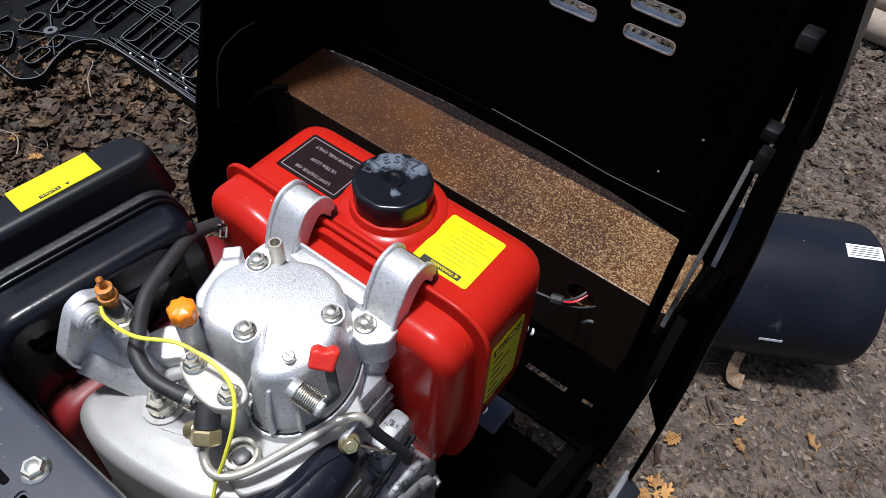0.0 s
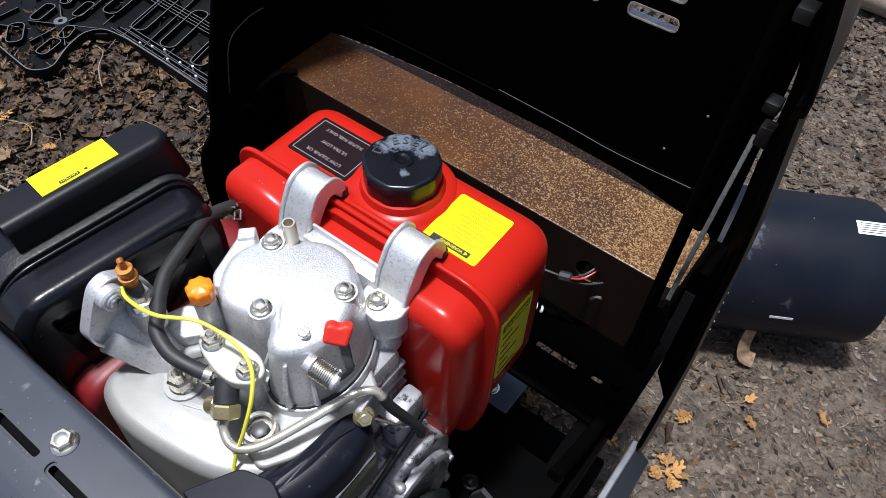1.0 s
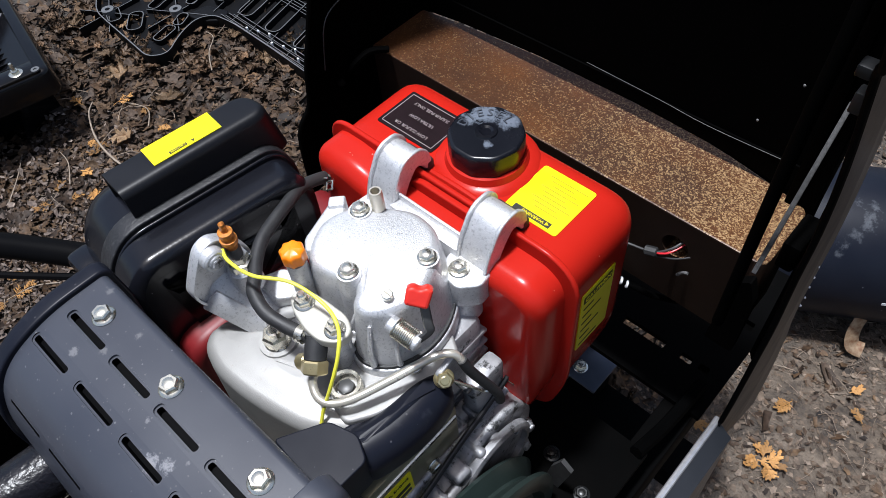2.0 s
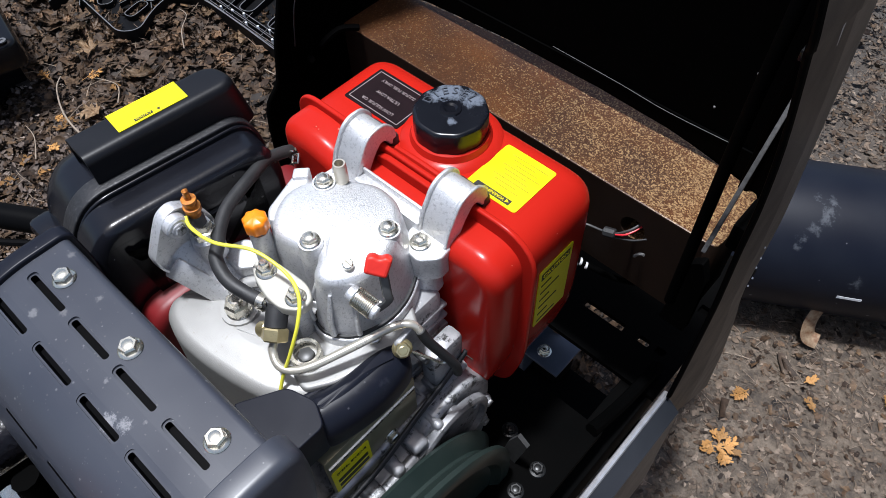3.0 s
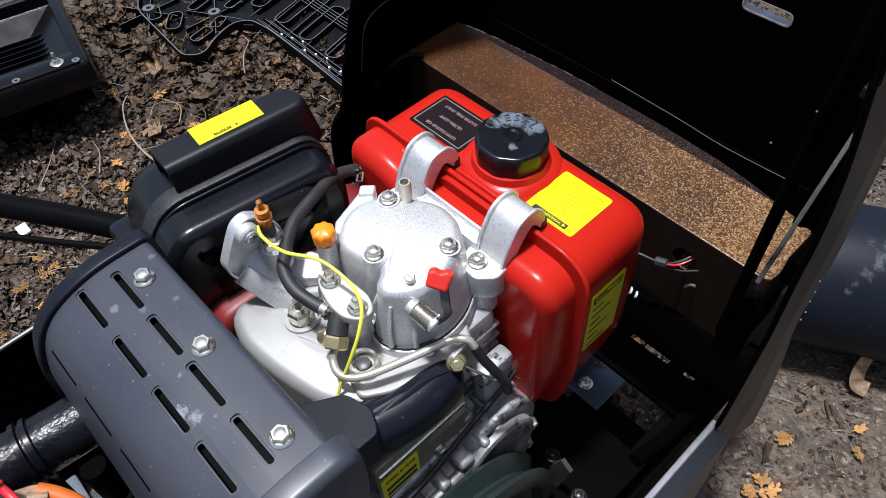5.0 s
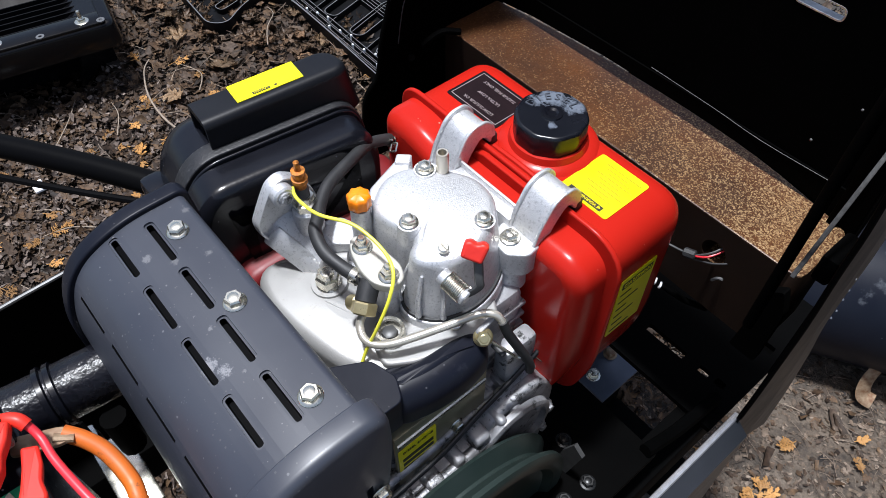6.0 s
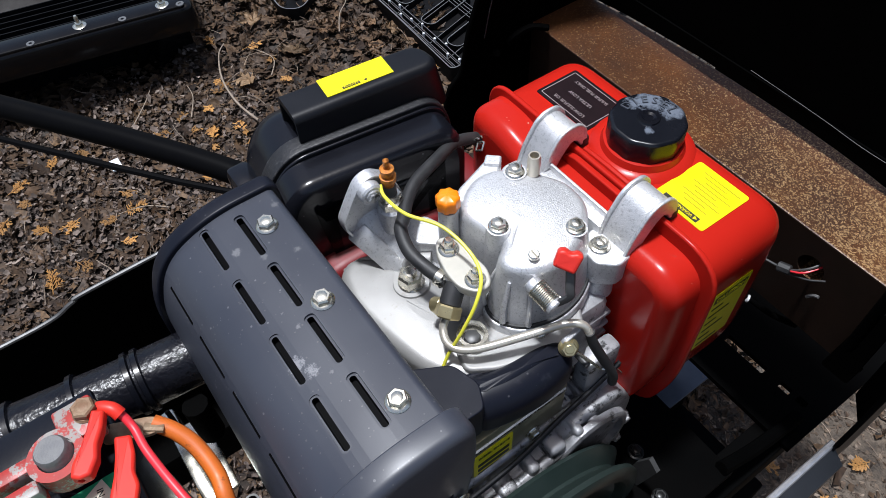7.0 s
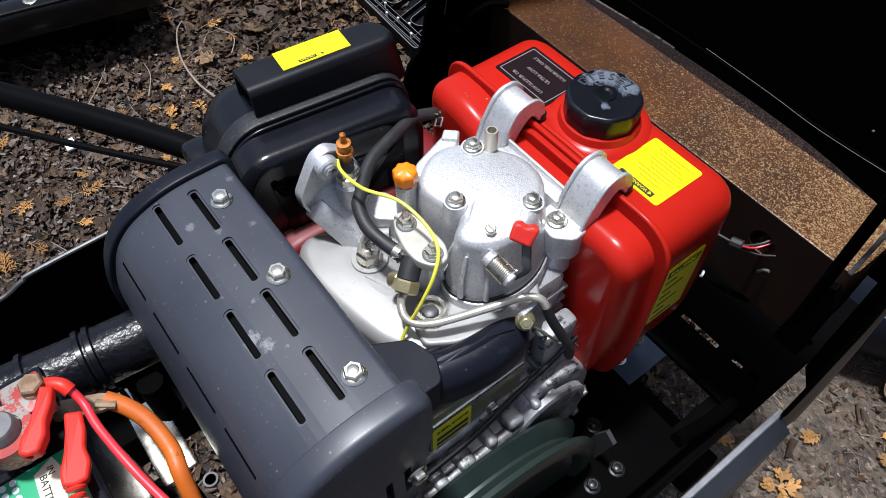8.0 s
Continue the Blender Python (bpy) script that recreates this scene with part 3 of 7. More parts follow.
def lettering(parent, text, size, M, mat=INK, depth=0.0004, name="lettering"):
    """Raised letters in the local xy plane of M, centred."""
    cu = bpy.data.curves.new("temp", "FONT")
    cu.body, cu.size, cu.align_x, cu.align_y, cu.extrude, cu.resolution_u = text, size, "CENTER", "CENTER", depth, 2
    ob = new("temp", cu)
    me = bpy.data.meshes.new_from_object(ob.evaluated_get(bpy.context.evaluated_depsgraph_get()))
    bpy.data.objects.remove(ob)
    bpy.data.curves.remove(cu)
    bm = bmesh.new()
    bm.from_mesh(me)
    bpy.data.meshes.remove(me)
    bm.transform(M)
    return part(name, bm, mat, parent)


def plaque(parent, name, outline, M, mat, thick=0.0006, label=""):
    bm = bmesh.new()
    prism(bm, outline, -0.0003, thick, M)
    return part(name, bm, mat, parent, label)


def bars(parent, rows, M, mat=INK, name="printed_line", h=0.0010):
    """Unreadable print as plain bars: rows of (u0, u1, v, height)."""
    for u0, u1, v, t in rows:
        bm = bmesh.new()
        prism(bm, rect(u0, u1, v - t / 2, v + t / 2), 0, h, M)
        part(name, bm, mat, parent)


# ---- ground ----
def ground_height(x, y):
    return 0.018 * noise.noise(Vector((x * 1.3, y * 1.3, 0))) + 0.010 * noise.noise(Vector((x * 6, y * 6, 3)))


def build_ground():
    bm = bmesh.new()
    xs = [-60, -25, -10, -6] + [-5 + 0.07 * i for i in range(101)] + [3, 6, 12, 30, 60]
    ys = [-60, -25, -10, -4] + [-2 + 0.07 * i for i in range(93)] + [5, 7, 12, 30, 60]
    grid = [[bm.verts.new((x, y, ground_height(x, y) - 0.012)) for x in xs] for y in ys]
    for r0, r1 in zip(grid, grid[1:]):
        for i in range(len(xs) - 1):
            bm.faces.new((r0[i], r0[i + 1], r1[i + 1], r1[i]))
    return single("ground", bm, SOIL, "dark damp soil littered with dead leaves and bark", "ground", kind="structure", sharp=80)


build_ground()

MAPLE = ((90, 1.00), (78, 0.66), (70, 0.74), (60, 0.40), (46, 0.66), (34, 0.90), (24, 0.62), (12, 0.52), (2, 0.34), (-14, 0.58), (-28, 0.40), (-60, 0.30), (-90, 0.18),
         (-120, 0.30), (-152, 0.40), (-166, 0.58), (178, 0.34), (168, 0.52), (156, 0.62), (146, 0.90), (134, 0.66), (120, 0.40), (110, 0.74), (102, 0.66))


def leaf_mesh(rng, lobed=True, curl=1.0):
    """One dead leaf about 1 long, crumpled and curled, as verts and faces: a pointed maple leaf, or a torn ragged scrap."""
    cx, cy, tw = curl * rng.uniform(0.1, 0.9), curl * rng.uniform(-0.7, 0.8), curl * rng.uniform(-0.7, 0.7)

    def at(x, y, k):
        return (x, y, cx * x * x + cy * 0.5 * y * y + tw * x * y + k)

    if lobed:
        stretch = rng.uniform(0.75, 1.05)
        outline = [(radians(a + rng.uniform(-4, 4)), 0.55 * r * rng.uniform(0.85, 1.12)) for a, r in MAPLE]
    else:
        k = rng.randint(6, 9)
        stretch = rng.uniform(0.22, 0.75)
        outline = [(2 * math.pi * (i + rng.uniform(-0.3, 0.3)) / k, 0.5 * rng.uniform(0.45, 1.15)) for i in range(k)]
    n = len(outline)
    rim, mid = [], []
    for i, (a, r) in enumerate(outline):
        fold = curl * rng.uniform(-0.05, 0.05) + curl * (0.05 if i % 2 else -0.02)
        x, y = r * math.cos(a) * stretch, r * math.sin(a)
        rim.append(at(x, y, fold))
        mid.append(at(x * 0.45, y * 0.45, fold * -0.4))
    verts = [(0, 0, 0)] + mid + rim
    faces = []
    for i in range(n):
        j = (i + 1) % n
        faces += [(0, i + 1, j + 1), (i + 1, n + i + 1, n + j + 1, j + 1)]
    return verts, faces


def fibre_mesh(rng):
    """A thin bent strand of straw or root."""
    w, b, c = rng.uniform(0.018, 0.04), rng.uniform(-0.10, 0.10), rng.uniform(0.0, 0.12)
    xs = (-0.5, -0.17, 0.17, 0.5)
    v = []
    for i, x in enumerate(xs):
        y, z = b * (1 - 4 * x * x), c * (1 - 4 * x * x)
        v += [(x, y - w / 2, z), (x, y, z + w * 0.6), (x, y + w / 2, z)]
    f = []
    for i in range(3):
        for k in range(2):
            f.append((3 * i + k, 3 * i + k + 3, 3 * i + k + 4, 3 * i + k + 1))
    return v, f


def scatter(name, label, count, area, size, mat, make, lift, seed, tilt=0.5, keep=None):
    """Many small pieces joined into one object."""
    rng = random.Random(seed)
    kinds = [make(rng) for _ in range(14)]
    vs, fs = [], []
    for _ in range(count):
        x, y = rng.uniform(area[0], area[1]), rng.uniform(area[2], area[3])
        rim = min(x - area[0], area[1] - x, y - area[2], area[3] - y) + 0.25 * noise.noise(Vector((x * 1.7, y * 1.7, 5)))
        if rng.random() > rim / 0.30 + 0.1 or keep and not keep(x, y, rng):
            continue
        s = rng.uniform(*size) * (1.5 if rng.random() < 0.06 else 1)
        R = Euler((rng.gauss(0, tilt), rng.gauss(0, tilt), rng.uniform(0, 6.3))).to_matrix()
        o = Vector((x, y, ground_height(x, y) - (0.010 if x > 0.1 else 0.0) + rng.uniform(0.0, lift * (0.4 if x > 0.1 else 1.0))))
        verts, faces = rng.choice(kinds)
        base = len(vs)
        vs += [tuple(R @ (Vector(v) * s) + o) for v in verts]
        fs += [tuple(base + i for i in f) for f in faces]
    me = bpy.data.meshes.new(name)
    me.from_pydata(vs, [], fs)
    for p in me.polygons:
        p.use_smooth = True
    me.materials.append(mat)
    return tagged(new(name, me), label, "ground litter", kind="stuff")


def chip_mesh(rng):
    l, w, t = rng.uniform(0.5, 1), rng.uniform(0.10, 0.3), rng.uniform(0.04, 0.12)
    b = rng.uniform(-0.15, 0.15)
    v = [(-l / 2, -w / 2, 0), (0, -w / 2 + b, 0), (l / 2, -w / 3, 0), (l / 2, w / 3, 0), (0, w / 2 + b, 0), (-l / 2, w / 2, 0),
         (-l / 2.2, 0, t), (0, b, t * 1.3), (l / 2.2, 0, t)]
    f = [(0, 1, 7, 6), (1, 2, 8, 7), (2, 3, 8), (3, 4, 7, 8), (4, 5, 6, 7), (5, 0, 6)]
    return v, f


scatter("leaf_litter", "dark brown dead maple leaves lying on dark soil", 7000, (-4.2, 0.0, -1.3, 3.0), (0.030, 0.080), LEAF,
        lambda r: leaf_mesh(r, r.random() < 0.6), 0.026, 3, 0.45, lambda x, y, r: r.random() < (0.95 if y > 0.10 else 0.30))
scatter("bark_litter", "small grey and brown bark chips and plant scraps", 13000, (-3.2, 1.8, -1.2, 3.4), (0.008, 0.034), CHIP, chip_mesh, 0.014, 5, 0.35,
        lambda x, y, r: r.random() < (1.0 if x < -0.2 else 0.03))
scatter("crumbled_leaf_litter", "crumbled leaf scraps trodden into grey soil", 12000, (-2.6, 1.5, -0.9, 3.2), (0.010, 0.040), CHIP,
        lambda r: leaf_mesh(r, False), 0.014, 8, 0.45, lambda x, y, r: r.random() < (1.0 if x < -0.2 else 0.06))
scatter("crumbled_leaf_litter", "dense crumpled brown leaf scraps on dark soil", 26000, (-2.6, 0.0, -1.1, 1.2), (0.018, 0.062), LEAF,
        lambda r: leaf_mesh(r, r.random() < 0.25), 0.020, 21, 0.32)
scatter("crumbled_leaf_litter", "brown leaf scraps on the soil under the tractor", 8000, (-0.5, 0.55, -0.4, 1.1), (0.012, 0.045), LEAF,
        lambda r: leaf_mesh(r, False), 0.020, 22, 0.5, lambda x, y, r: x < 0.12 or r.random() < 0.05)
scatter("leaf_crumbs", "pale crumbs of leaf and bark on damp soil", 21000, (-2.0, -0.1, -1.1, 0.15), (0.006, 0.026), CRUMB,
        lambda r: leaf_mesh(r, False), 0.028, 23, 0.5)
scatter("dry_fibres", "thin dry stems and fibres among the leaves", 1700, (-2.6, 0.0, -1.1, 1.6), (0.025, 0.080), FIBRE, fibre_mesh, 0.030, 31, 0.25)
scatter("plant_scraps", "fine crumbs trodden into the soil", 34000, (-0.1, 1.5, -0.7, 2.4), (0.004, 0.022), TRODDEN, lambda r: leaf_mesh(r, False, 0.3), 0.003, 11, 0.10)
scatter("leaf_crumbs", "dark crumbs of rotten leaf on trodden soil", 9000, (0.0, 1.5, -0.7, 2.4), (0.005, 0.026), LEAF, lambda r: leaf_mesh(r, False, 0.5), 0.006, 12, 0.2)
scatter("dry_fibres", "thin pale straw fibres lying on trodden soil", 10000, (-0.1, 1.5, -0.7, 2.4), (0.010, 0.045), FIBRE, fibre_mesh, 0.004, 32, 0.12)
scatter("leaf_litter", "scattered curled dead leaves on trodden soil", 7000, (-0.4, 1.8, 1.05, 3.6), (0.016, 0.058), CHIP,
        lambda r: leaf_mesh(r, r.random() < 0.5), 0.02, 9, 0.4, lambda x, y, r: r.random() < min(1.0, (y - 1.15) * 1.3))


def big_leaf(x, y, size, turn, label, mat):
    rng = random.Random(int(abs(x * 1000)))
    verts, faces = leaf_mesh(rng, True)
    bm = bmesh.new()
    R = Euler((rng.uniform(-0.25, 0.25), rng.uniform(-0.25, 0.25), radians(turn))).to_matrix()
    vv = [bm.verts.new(R @ (Vector(v) * size)) for v in verts]
    for f in faces:
        bm.faces.new([vv[i] for i in f])
    bmesh.ops.solidify(bm, geom=bm.faces[:], thickness=0.0008)
    bm.transform(Matrix.Translation((x, y, ground_height(x, y) + 0.03)))
    single("fallen_leaf", bm, mat, label, "leaf", (x, y, ground_height(x, y)), "large fallen leaves", sharp=70)


for x, y, s, a in ((-1.63, 0.29, 0.15, 40), (-1.86, 0.26, 0.13, 100), (-2.0, 0.30, 0.12, 200), (-1.72, 0.62, 0.12, 10), (-1.59, 0.11, 0.12, 150),
                   (-1.55, 0.62, 0.11, 300), (-1.50, 0.72, 0.10, 80), (-2.25, 0.30, 0.13, 30), (-2.1, 0.42, 0.12, 260), (0.62, 1.9, 0.10, 60),
                   (0.5, 2.2, 0.11, 200), (0.42, 2.45, 0.10, 20)):
    big_leaf(x, y, s * 1.05, a, "large curled tan maple leaf on the leaf litter" if s > 0.115 else "curled brown leaf lying on the litter", BIGLEAF)


leaf_rng = random.Random(77)
for k in range(75):
    u, v = leaf_rng.random(), leaf_rng.random()
    big_leaf(-2.45 + 1.0 * u + 0.12 * v, 0.20 + 0.44 * u + 0.34 * (v - 0.4), leaf_rng.uniform(0.055, 0.115), leaf_rng.uniform(0, 360),
             "curled brown leaf lying on the litter", BROWN_LEAF)


def cedar_sprig(x, y, size, turn, seed):
    """A dry sprig: a stalk with alternating feathered side shoots."""
    rng = random.Random(seed)
    bm = bmesh.new()

    def shoot(p, a, l, depth):
        q = p + Vector((math.cos(a), math.sin(a), rng.uniform(0.0, 0.25))) * l
        tube(bm, [p, (p + q) / 2 + Vector((0, 0, l * 0.06)), q], lambda s: 0.0015 * (1 - 0.4 * s) * (1 if depth else 1.3), 5, 2, 0.7)
        if depth:
            k = 5 if depth > 1 else 3
            for i in range(k):
                f = (i + 1) / (k + 0.5)
                for sgn in (-1, 1):
                    if rng.random() < 0.85:
                        shoot(p.lerp(q, f), a + sgn * rng.uniform(0.5, 0.9), l * rng.uniform(0.35, 0.55) * (1.15 - f * 0.6), depth - 1)

    shoot(Vector((0, 0, 0)), radians(turn), size, 2)
    z = ground_height(x, y)
    bm.transform(Matrix.Translation((x, y, z + (0.0 if x > 0.1 else 0.022))))
    single("cedar_sprig", bm, SPRIG, "dry orange cedar sprig fallen on the ground", "twig", (x, y, z), "orange cedar sprigs", sharp=70)


SPRIGS = ((0.318, 0.432, 0.034, 20), (0.330, 0.424, 0.030, 200), (0.325, 0.440, 0.036, 100), (0.338, 0.436, 0.030, 300), (0.322, 0.448, 0.028, 150), (0.334, 0.446, 0.030, 60), (0.312, 0.440, 0.026, 250),
          (0.330, 0.434, 0.032, 340), (0.345, 0.444, 0.026, 20), (0.393, 0.692, 0.03, 60), (0.443, 0.645, 0.03, 150),
          (0.57, 0.75, 0.035, 130), (0.171, 0.417, 0.04, 10), (0.31, 0.60, 0.04, 250), (-1.45, -0.02, 0.045, 30), (-1.42, -0.10, 0.045, 140), (-1.52, -0.18, 0.05, 250),
          (-1.30, -0.42, 0.06, 80), (-1.36, -0.52, 0.06, 300), (-1.22, -0.58, 0.06, 20), (-1.15, -0.66, 0.06, 160), (-1.60, 0.05, 0.045, 210), (-1.35, 0.15, 0.04, 0),
          (-1.75, 0.16, 0.06, 70), (-1.85, 0.10, 0.045, 190), (-1.10, -0.30, 0.05, 320), (-1.30, 0.62, 0.04, 40), (-0.9, -0.62, 0.06, 110), (-0.7, -0.5, 0.05, 30),
          (-0.45, -0.55, 0.05, 250), (-1.62, -0.46, 0.05, 45), (-1.05, -0.5, 0.05, 275), (-1.46, -0.06, 0.04, 280), (-1.50, -0.14, 0.04, 60), (-1.55, 0.20, 0.04, 15),
          (-1.57, -0.06, 0.045, 20), (-1.54, -0.16, 0.05, 130), (-1.60, 0.03, 0.04, 250), (-1.67, 0.04, 0.035, 310), (-1.34, -0.03, 0.035, 80), (-1.41, -0.11, 0.035, 10),
          (-1.26, -0.17, 0.03, 200), (-1.59, -0.53, 0.045, 150), (-1.39, -0.40, 0.05, 40), (-1.30, -0.43, 0.045, 280), (-1.57, -0.66, 0.06, 100), (-1.48, -0.68, 0.06, 330),
          (-1.35, -0.60, 0.05, 220), (-1.21, -0.46, 0.04, 60), (-1.37, -0.01, 0.03, 170), (-1.53, -0.64, 0.05, 20), (-1.66, 0.24, 0.04, 300))
for i, (x, y, s, a) in enumerate(SPRIGS):
    cedar_sprig(x, y, s, a, i)


def twig(pts, r, label):
    bm = bmesh.new()
    pts = [Vector((x, y, ground_height(x, y) + h)) for x, y, h in pts]
    tube(bm, pts, lambda s: 0.68 * r * (1 - 0.5 * s), 7, 5)
    single("twig", bm, TWIG, label, "twig", pts[0], "twigs on the ground")


twig([(-1.40, 0.045, 0.03), (-1.507, 0.026, 0.04), (-1.633, 0.038, 0.045), (-1.76, 0.083, 0.04), (-1.82, 0.126, 0.03)], 0.0055, "long pale bent twig on the leaf litter")
twig([(-1.62, 0.46, 0.03), (-1.68, 0.50, 0.05), (-1.74, 0.56, 0.05), (-1.80, 0.57, 0.04)], 0.003, "pale dry twig leaning on leaves")
twig([(-1.62, -0.28, 0.02), (-1.70, -0.2, 0.03), (-1.80, -0.14, 0.02)], 0.003, "thin dry twig on the soil")
twig([(-1.55, -0.11, 0.02), (-1.62, -0.07, 0.03), (-1.70, -0.06, 0.02)], 0.003, "thin dry twig on the soil")
twig([(-1.24, -0.30, 0.02), (-1.28, -0.36, 0.03), (-1.31, -0.44, 0.02)], 0.003, "thin dry twig on the soil")
twig([(-1.58, 0.18, 0.02), (-1.64, 0.22, 0.03), (-1.74, 0.19, 0.02)], 0.003, "thin dry twig on the soil")

scrap = bmesh.new()
box(scrap, -1.515, -1.47, -0.385, -0.355, 0.022, 0.030, 0.002)
single("paper_scrap", scrap, WHITE, "small white scrap of paper on the soil", "scrap", (-1.49, -0.37, 0.02))


# ---- tractor frame ----
tractor = thing("garden_tractor", "black steel garden tractor chassis with a rusty front crossbeam", "tractor", (0.0, 0.1, 0.0))

bm = bmesh.new()
prism(bm, rounded([(-0.276, 0.076), (0.227, 0.071), (0.227, 0.150), (0.130, 0.1705), (0.04, 0.176), (-0.08, 0.1755), (-0.19, 0.168), (-0.276, 0.157)], [0.002, 0.01, 0.012, 0.08, 0.08, 0.08, 0.08, 0.01], 3),
      0.885, 1.0, XY, 0.0015, seg=2)
hole = bmesh.new()
lathe(hole, [(0.0135, -0.02), (0.0135, 0.05)], along((0.148, 0.072, 0.962), (0, 1, 0)), 20)
bm = carve(bm, hole)
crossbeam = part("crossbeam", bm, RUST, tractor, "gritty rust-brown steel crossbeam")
# Faces towards -y and +x take the darker brown.
crossbeam.data.materials.append(DARK_BEAM_FACE)
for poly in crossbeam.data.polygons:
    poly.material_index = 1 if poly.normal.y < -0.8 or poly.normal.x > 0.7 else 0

# front floor plate with its slots
bm = bmesh.new()
# Strip beyond y 0.34 is unseen, added to shade the ground under the tractor.
prism(bm, [(-0.245, 0.085), (0.232, 0.085), (0.232, 0.34), (0.19, 0.34), (0.19, 0.47), (-0.245, 0.47)], 0.672, 0.680)
cut = bmesh.new()
for u0, u1, v0, v1 in ((0.087, 0.148, 0.138, 0.150), (0.170, 0.186, 0.140, 0.150), (0.195, 0.209, 0.141, 0.151), (0.172, 0.197, 0.229, 0.243), (0.205, 0.219, 0.230, 0.244)):
    prism(cut, rect(u0, u1, v0, v1, 0.002, 2), 0.66, 0.69)
part("floor_plate", carve(bm, cut), FRAME_BLACK, tractor, "black slotted floor plate")
bm = bmesh.new()
box(bm, -0.245, 0.19, 0.472, 0.480, 0.60, 0.90, 0.001)
part("front_plate", bm, FRAME_BLACK, tractor)
# engine bed, rails and struts
bm = bmesh.new()
box(bm, -0.06, 0.215, -0.37, -0.010, 0.715, 0.725, 0.001)
part("engine_bed", bm, FRAME_BLACK, tractor)
for x in (-0.215, 0.205):
    bm = bmesh.new()
    box(bm, x - 0.02, x + 0.02, -0.75, 0.33, 0.60, 0.671, 0.002)
    part("frame_rail", bm, FRAME_BLACK, tractor)
bm = bmesh.new()
prism(bm, [(0.146, 0.7255), (0.164, 0.7255), (0.176, 0.790), (0.163, 0.800), (0.152, 0.768)], -0.105, -0.1, XZ)
part("gusset", bm, DARK_STEEL, tractor, "dull steel gusset plate")
bm = bmesh.new()
tube(bm, [(0.205, -0.02, 0.73), (0.21, 0.04, 0.71), (0.212, 0.12, 0.69)], 0.008, 8, 4)
part("stay", bm, BLACK, tractor)
for p in ((0.184, -0.128, 0.725), (0.187, -0.094, 0.725), (0.136, -0.079, 0.725)):
    hexbolt(tractor, p, (0, 0, 1), 0.012, 0.0095, 0.007, BED_BOLT)

# low front axle seen under the frame
bm = bmesh.new()
box(bm, -0.24, 0.22, 0.22, 0.30, 0.10, 0.17, 0.006)
axle = part("axle_beam", bm, FRAME_BLACK, tractor)
bm = bmesh.new()
box(bm, -0.055, 0.03, 0.222, 0.335, 0.255, 0.262, 0.002)
box(bm, -0.055, -0.047, 0.222, 0.335, 0.165, 0.30, 0.002)
part("axle_bracket", bm, BLUE_STEEL, axle, "blue-grey steel bracket with rust")
bm = bmesh.new()
box(bm, -0.04, 0.02, 0.25, 0.30, 0.165, 0.257, 0.002)
part("spacer", bm, FRAME_BLACK, axle)
hexbolt(axle, (-0.02, 0.25, 0.262), (0, 0, 1), 0.019, 0.014, 0.012)
hexbolt(axle, (-0.03, 0.31, 0.262), (0, 0, 1), 0.019, 0.014, 0.012, RUSTY)
bm = bmesh.new()
box(bm, -0.09, -0.06, 0.24, 0.28, 0.165, 0.674, 0.003)
part("pivot_post", bm, FRAME_BLACK, axle)
bm = bmesh.new()
lathe(bm, [(0.09, -0.05), (0.125, -0.055), (0.145, -0.03), (0.148, 0.0), (0.145, 0.03), (0.125, 0.055), (0.09, 0.05)], along((-0.26, 0.27, 0.135), (1, 0, 0)), 36)
part("tyre", bm, RUBBER, tractor)

# side panels of the body
bm = bmesh.new()
prism(bm, [(-0.62, 0.80), (-0.052, 0.80), (-0.052, 0.962), (-0.62, 0.962)], 0.2615, 0.2655, YZ, 0.001)
right_side = part("side_panel", bm, WORN, tractor, "worn grey-black sheet steel side panel")
bm = bmesh.new()
prism(bm, [(0.2640, 0.9625), (0.2790, 0.9500), (0.2820, 0.80), (0.2800, 0.80), (0.2770, 0.9480), (0.2640, 0.9585)], -0.62, -0.0535, XZ)
part("sloping_flange", bm, BLUE_WORN, right_side, "scratched blue-grey sloping flange")
bm = bmesh.new()
tube(bm, [(0.2635, -0.62, 0.962), (0.2635, -0.35, 0.962), (0.2635, -0.052, 0.962)], 0.0027, 8, 2)
part("rolled_edge", bm, EDGE, right_side, "bare worn rolled edge")
bm = bmesh.new()
prism(bm, [(-0.95, 0.60), (-0.10, 0.60), (-0.10, 0.948), (-0.45, 0.945), (-0.492, 0.940), (-0.52, 0.930), (-0.95, 0.930)], -0.251, -0.247, YZ, 0.001)
left_side = part("side_panel", bm, BLACK, tractor, "black sheet steel side panel with a stepped edge")
bm = bmesh.new()
tube(bm, [(-0.249, -0.95, 0.930), (-0.249, -0.6, 0.930), (-0.249, -0.520, 0.931), (-0.249, -0.492, 0.940), (-0.249, -0.45, 0.945), (-0.249, -0.10, 0.948)], 0.0024, 8, 6)
part("rolled_edge", bm, DARK_STEEL, left_side)

# link rods at the left
link = thing("steering_link", "two black round steel link rods beside the engine", "rod", (-0.25, -0.31, 1.0))
bm = bmesh.new()
tube(bm, [(-0.225, -0.285, 0.99), (-0.36, -0.375, 1.0), (-0.75, -0.66, 1.02)], 0.0125, 14, 4)
part("thick_rod", bm, ROD_SLOT_SHADE, link)
bm = bmesh.new()
tube(bm, [(-0.215, -0.295, 0.985), (-0.34, -0.393, 0.985), (-0.75, -0.69, 0.99)], 0.0035, 8, 4)
part("thin_rod", bm, ROD_SLOT_SHADE, link)

